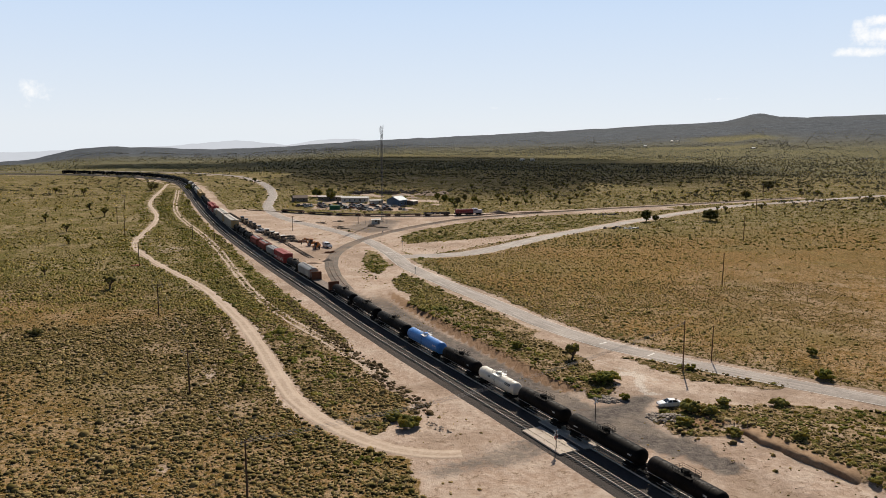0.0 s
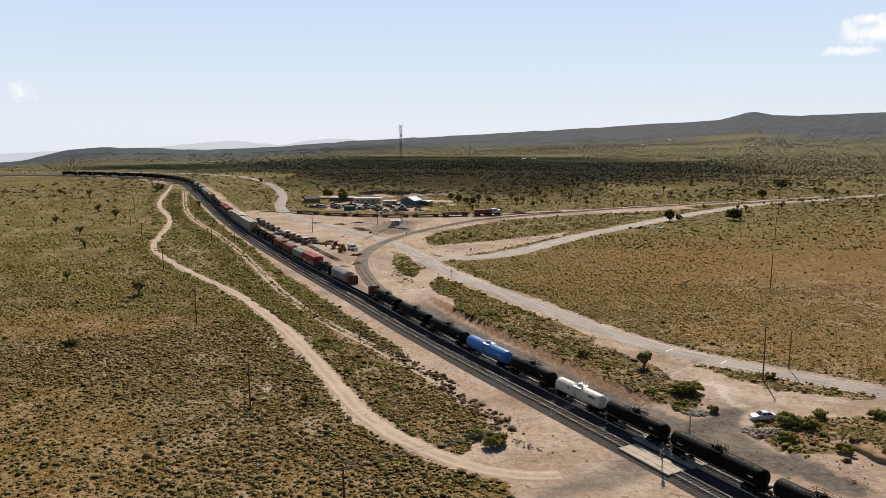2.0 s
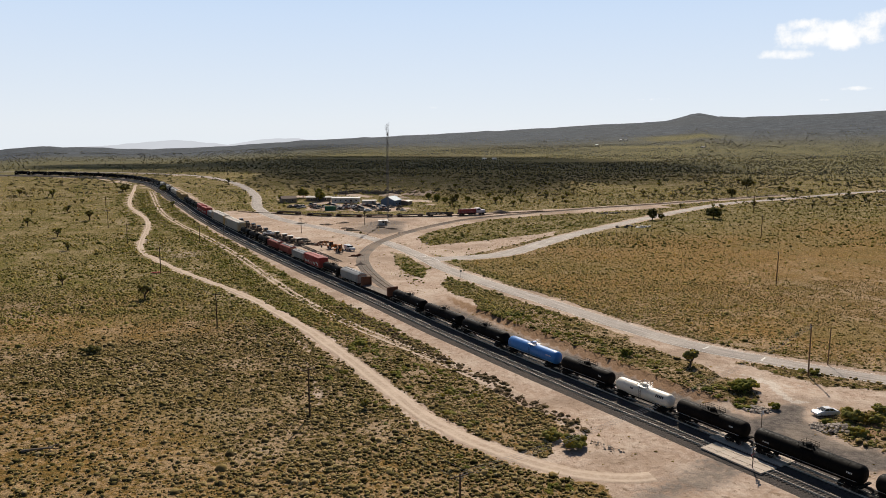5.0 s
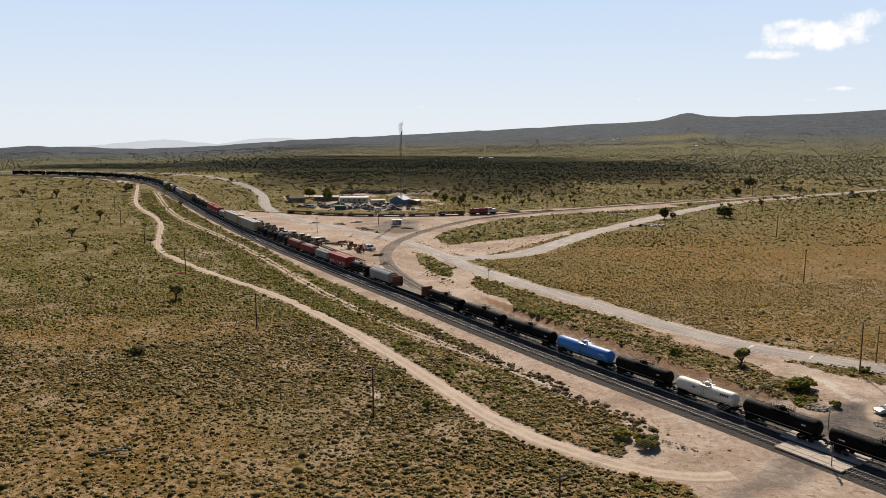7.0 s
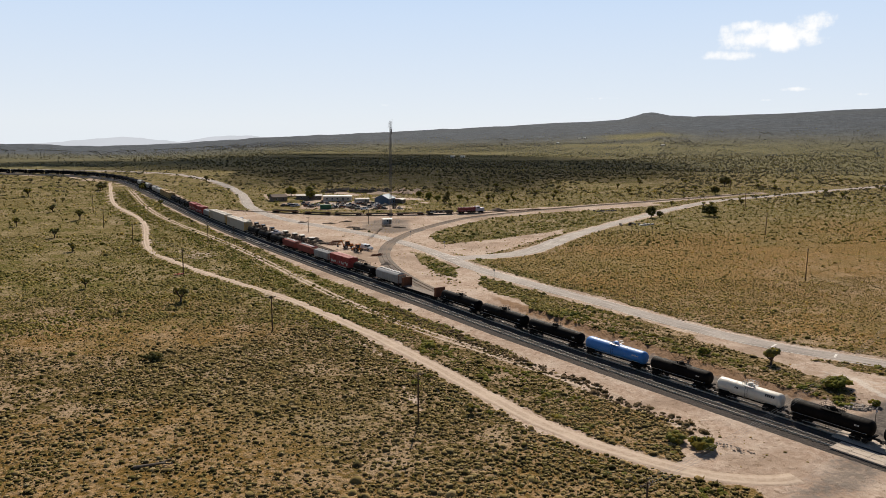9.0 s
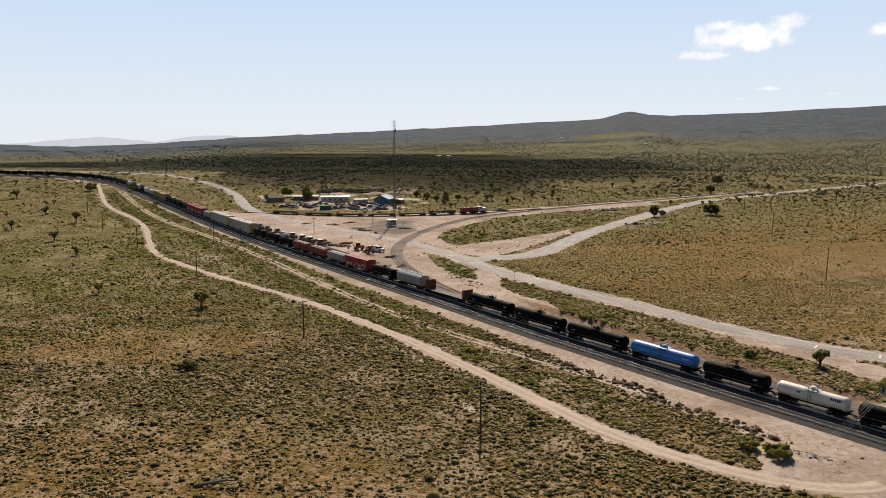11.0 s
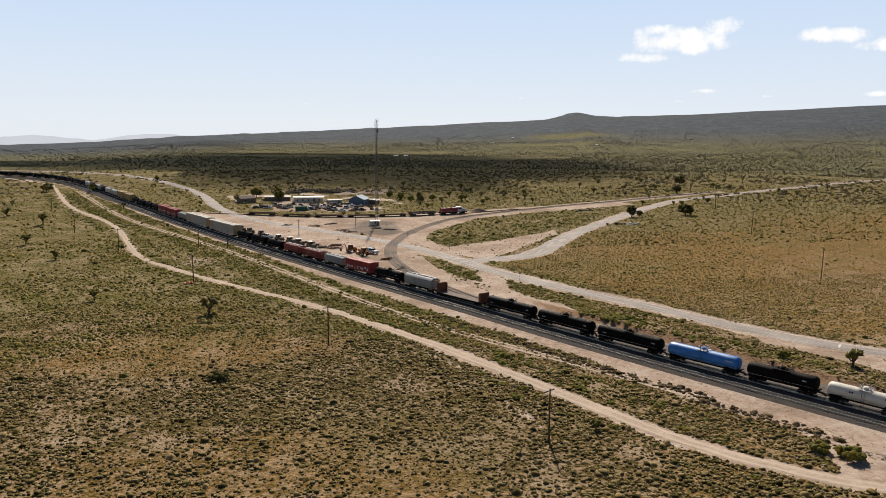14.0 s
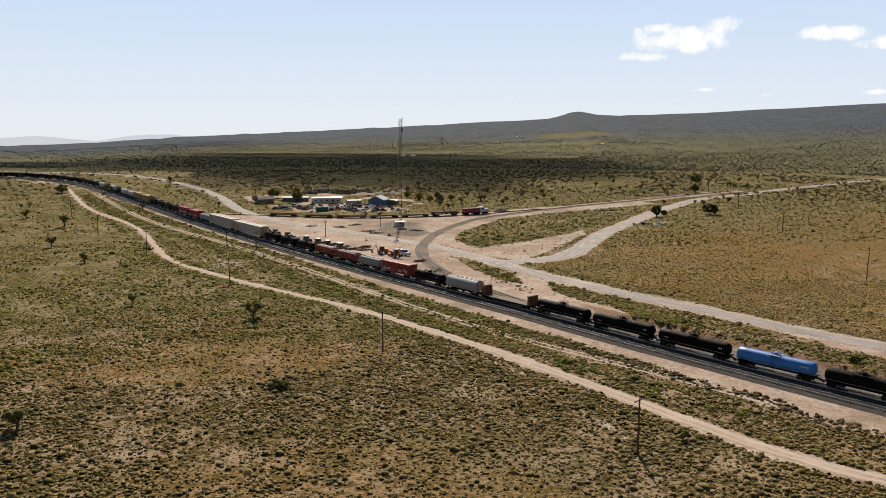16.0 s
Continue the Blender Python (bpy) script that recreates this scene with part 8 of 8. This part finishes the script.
def road_marks():
    run = track_run(MAIN_ROAD)
    total = run[-1]
    vs, fs, uv = strip(MAIN_ROAD[(MAIN_ROAD[:, 1] > 60) & (MAIN_ROAD[:, 1] < 620)], 0.22, 0.145, 0.0, 2)
    for off in (2.9, -2.9):
        seg = MAIN_ROAD[(MAIN_ROAD[:, 1] > 60) & (MAIN_ROAD[:, 1] < 460)]
        vs, fs, uv = strip(offset_line(seg, off), 0.16, 0.105, 0.0, 2)
        tagged(new("road_edge_line", mesh_of("road_edge_line", vs, fs, M["line_paint"], uv)), "faded white edge line along the asphalt", "road marking", kind="structure")
    for i, (x, y) in enumerate(((36.5, 164.5), (44.5, 156.3), (-14, 282), (-11.5, 277), (-16, 287))):
        k = int(np.argmin((MAIN_ROAD[:, 0] - x) ** 2 + (MAIN_ROAD[:, 1] - y) ** 2))
        px, py = MAIN_ROAD[k]
        t = tangents(MAIN_ROAD)[k]
        kit = Kit().box(-0.22, 0.22, -1.4, 1.4, 0.0, 0.012)
        ob = tagged(new("stop_bar", kit.mesh("stop_bar", M["line_paint"])), "worn white bar painted across the asphalt lane", "road marking", kind="structure")
        ob.matrix_basis = pose(float(px), float(py), at(px, py) + 0.155, 0, 0, math.degrees(math.atan2(t[1], t[0])))


road_marks()


def red_sheet(x, y):
    """A crumpled red sheet on the ground."""
    r = np.random.RandomState(4)
    n = 7
    vs = [((i / (n - 1) - 0.5) * 2.6 + r.uniform(-.1, .1), (j / (n - 1) - 0.5) * 1.5 + r.uniform(-.1, .1), 0.12 + r.uniform(0, 0.35)) for i in range(n) for j in range(n)]
    fs = [(i * n + j, (i + 1) * n + j, (i + 1) * n + j + 1, i * n + j + 1) for i in range(n - 1) for j in range(n - 1)]
    tagged(new("red_sheet", Kit().add(vs, fs).mesh("red_sheet", M["sign_red"])), "crumpled red plastic sheet lying at the foot of a pole", "sheet").matrix_basis = drop(x, y, 20)


red_sheet(-104.9, 254.0)


def cut_bank():
    """The raw earth face where the bank has been cut away."""
    line = resample(CUT_BANK, 0.45)
    t = tangents(line)
    nrm = np.c_[t[:, 1], -t[:, 0]]
    run = np.arange(len(line)) * 0.45
    low = base_height(line[:, 0], line[:, 1])
    ends = smooth(run, 0, 3) * smooth(run[-1] - run, 0, 3)
    rows = []
    for k, (out, up) in enumerate(((-0.5, -0.3), (-0.25, 0.35), (-0.05, 0.8), (0.15, 1.05), (1.2, 1.12), (2.6, None), (3.4, None))):
        o = out + (0.9 * (fbm(run, run * 0 + 3, 4) - 0.5) + 0.4 * (value_noise(run, run * 0 + 17 * k, 1.1) - 0.5)) * (k < 4)
        p = line + nrm * o[:, None]
        z = height(p[:, 0], p[:, 1]) + (0.04 if out < 3 else -0.2) if up is None else low + 0.1 + up * (0.15 + 0.85 * ends) + 0.12 * (value_noise(run, run * 0 + 29 * k, 1.2) - 0.5)
        rows.append(np.c_[p, z])
    vs = np.stack(rows, 1).reshape(-1, 3)
    c = len(rows)
    i, j = np.meshgrid(np.arange(len(line) - 1), np.arange(c - 1), indexing="ij")
    q = (i * c + j).ravel()
    tagged(new("cut_bank", mesh_of("cut_bank", vs, np.c_[q, q + 1, q + c + 1, q + c], M["red_earth"])), "raw red-brown earth face of the eroded bank", "bank", kind="structure")


cut_bank()
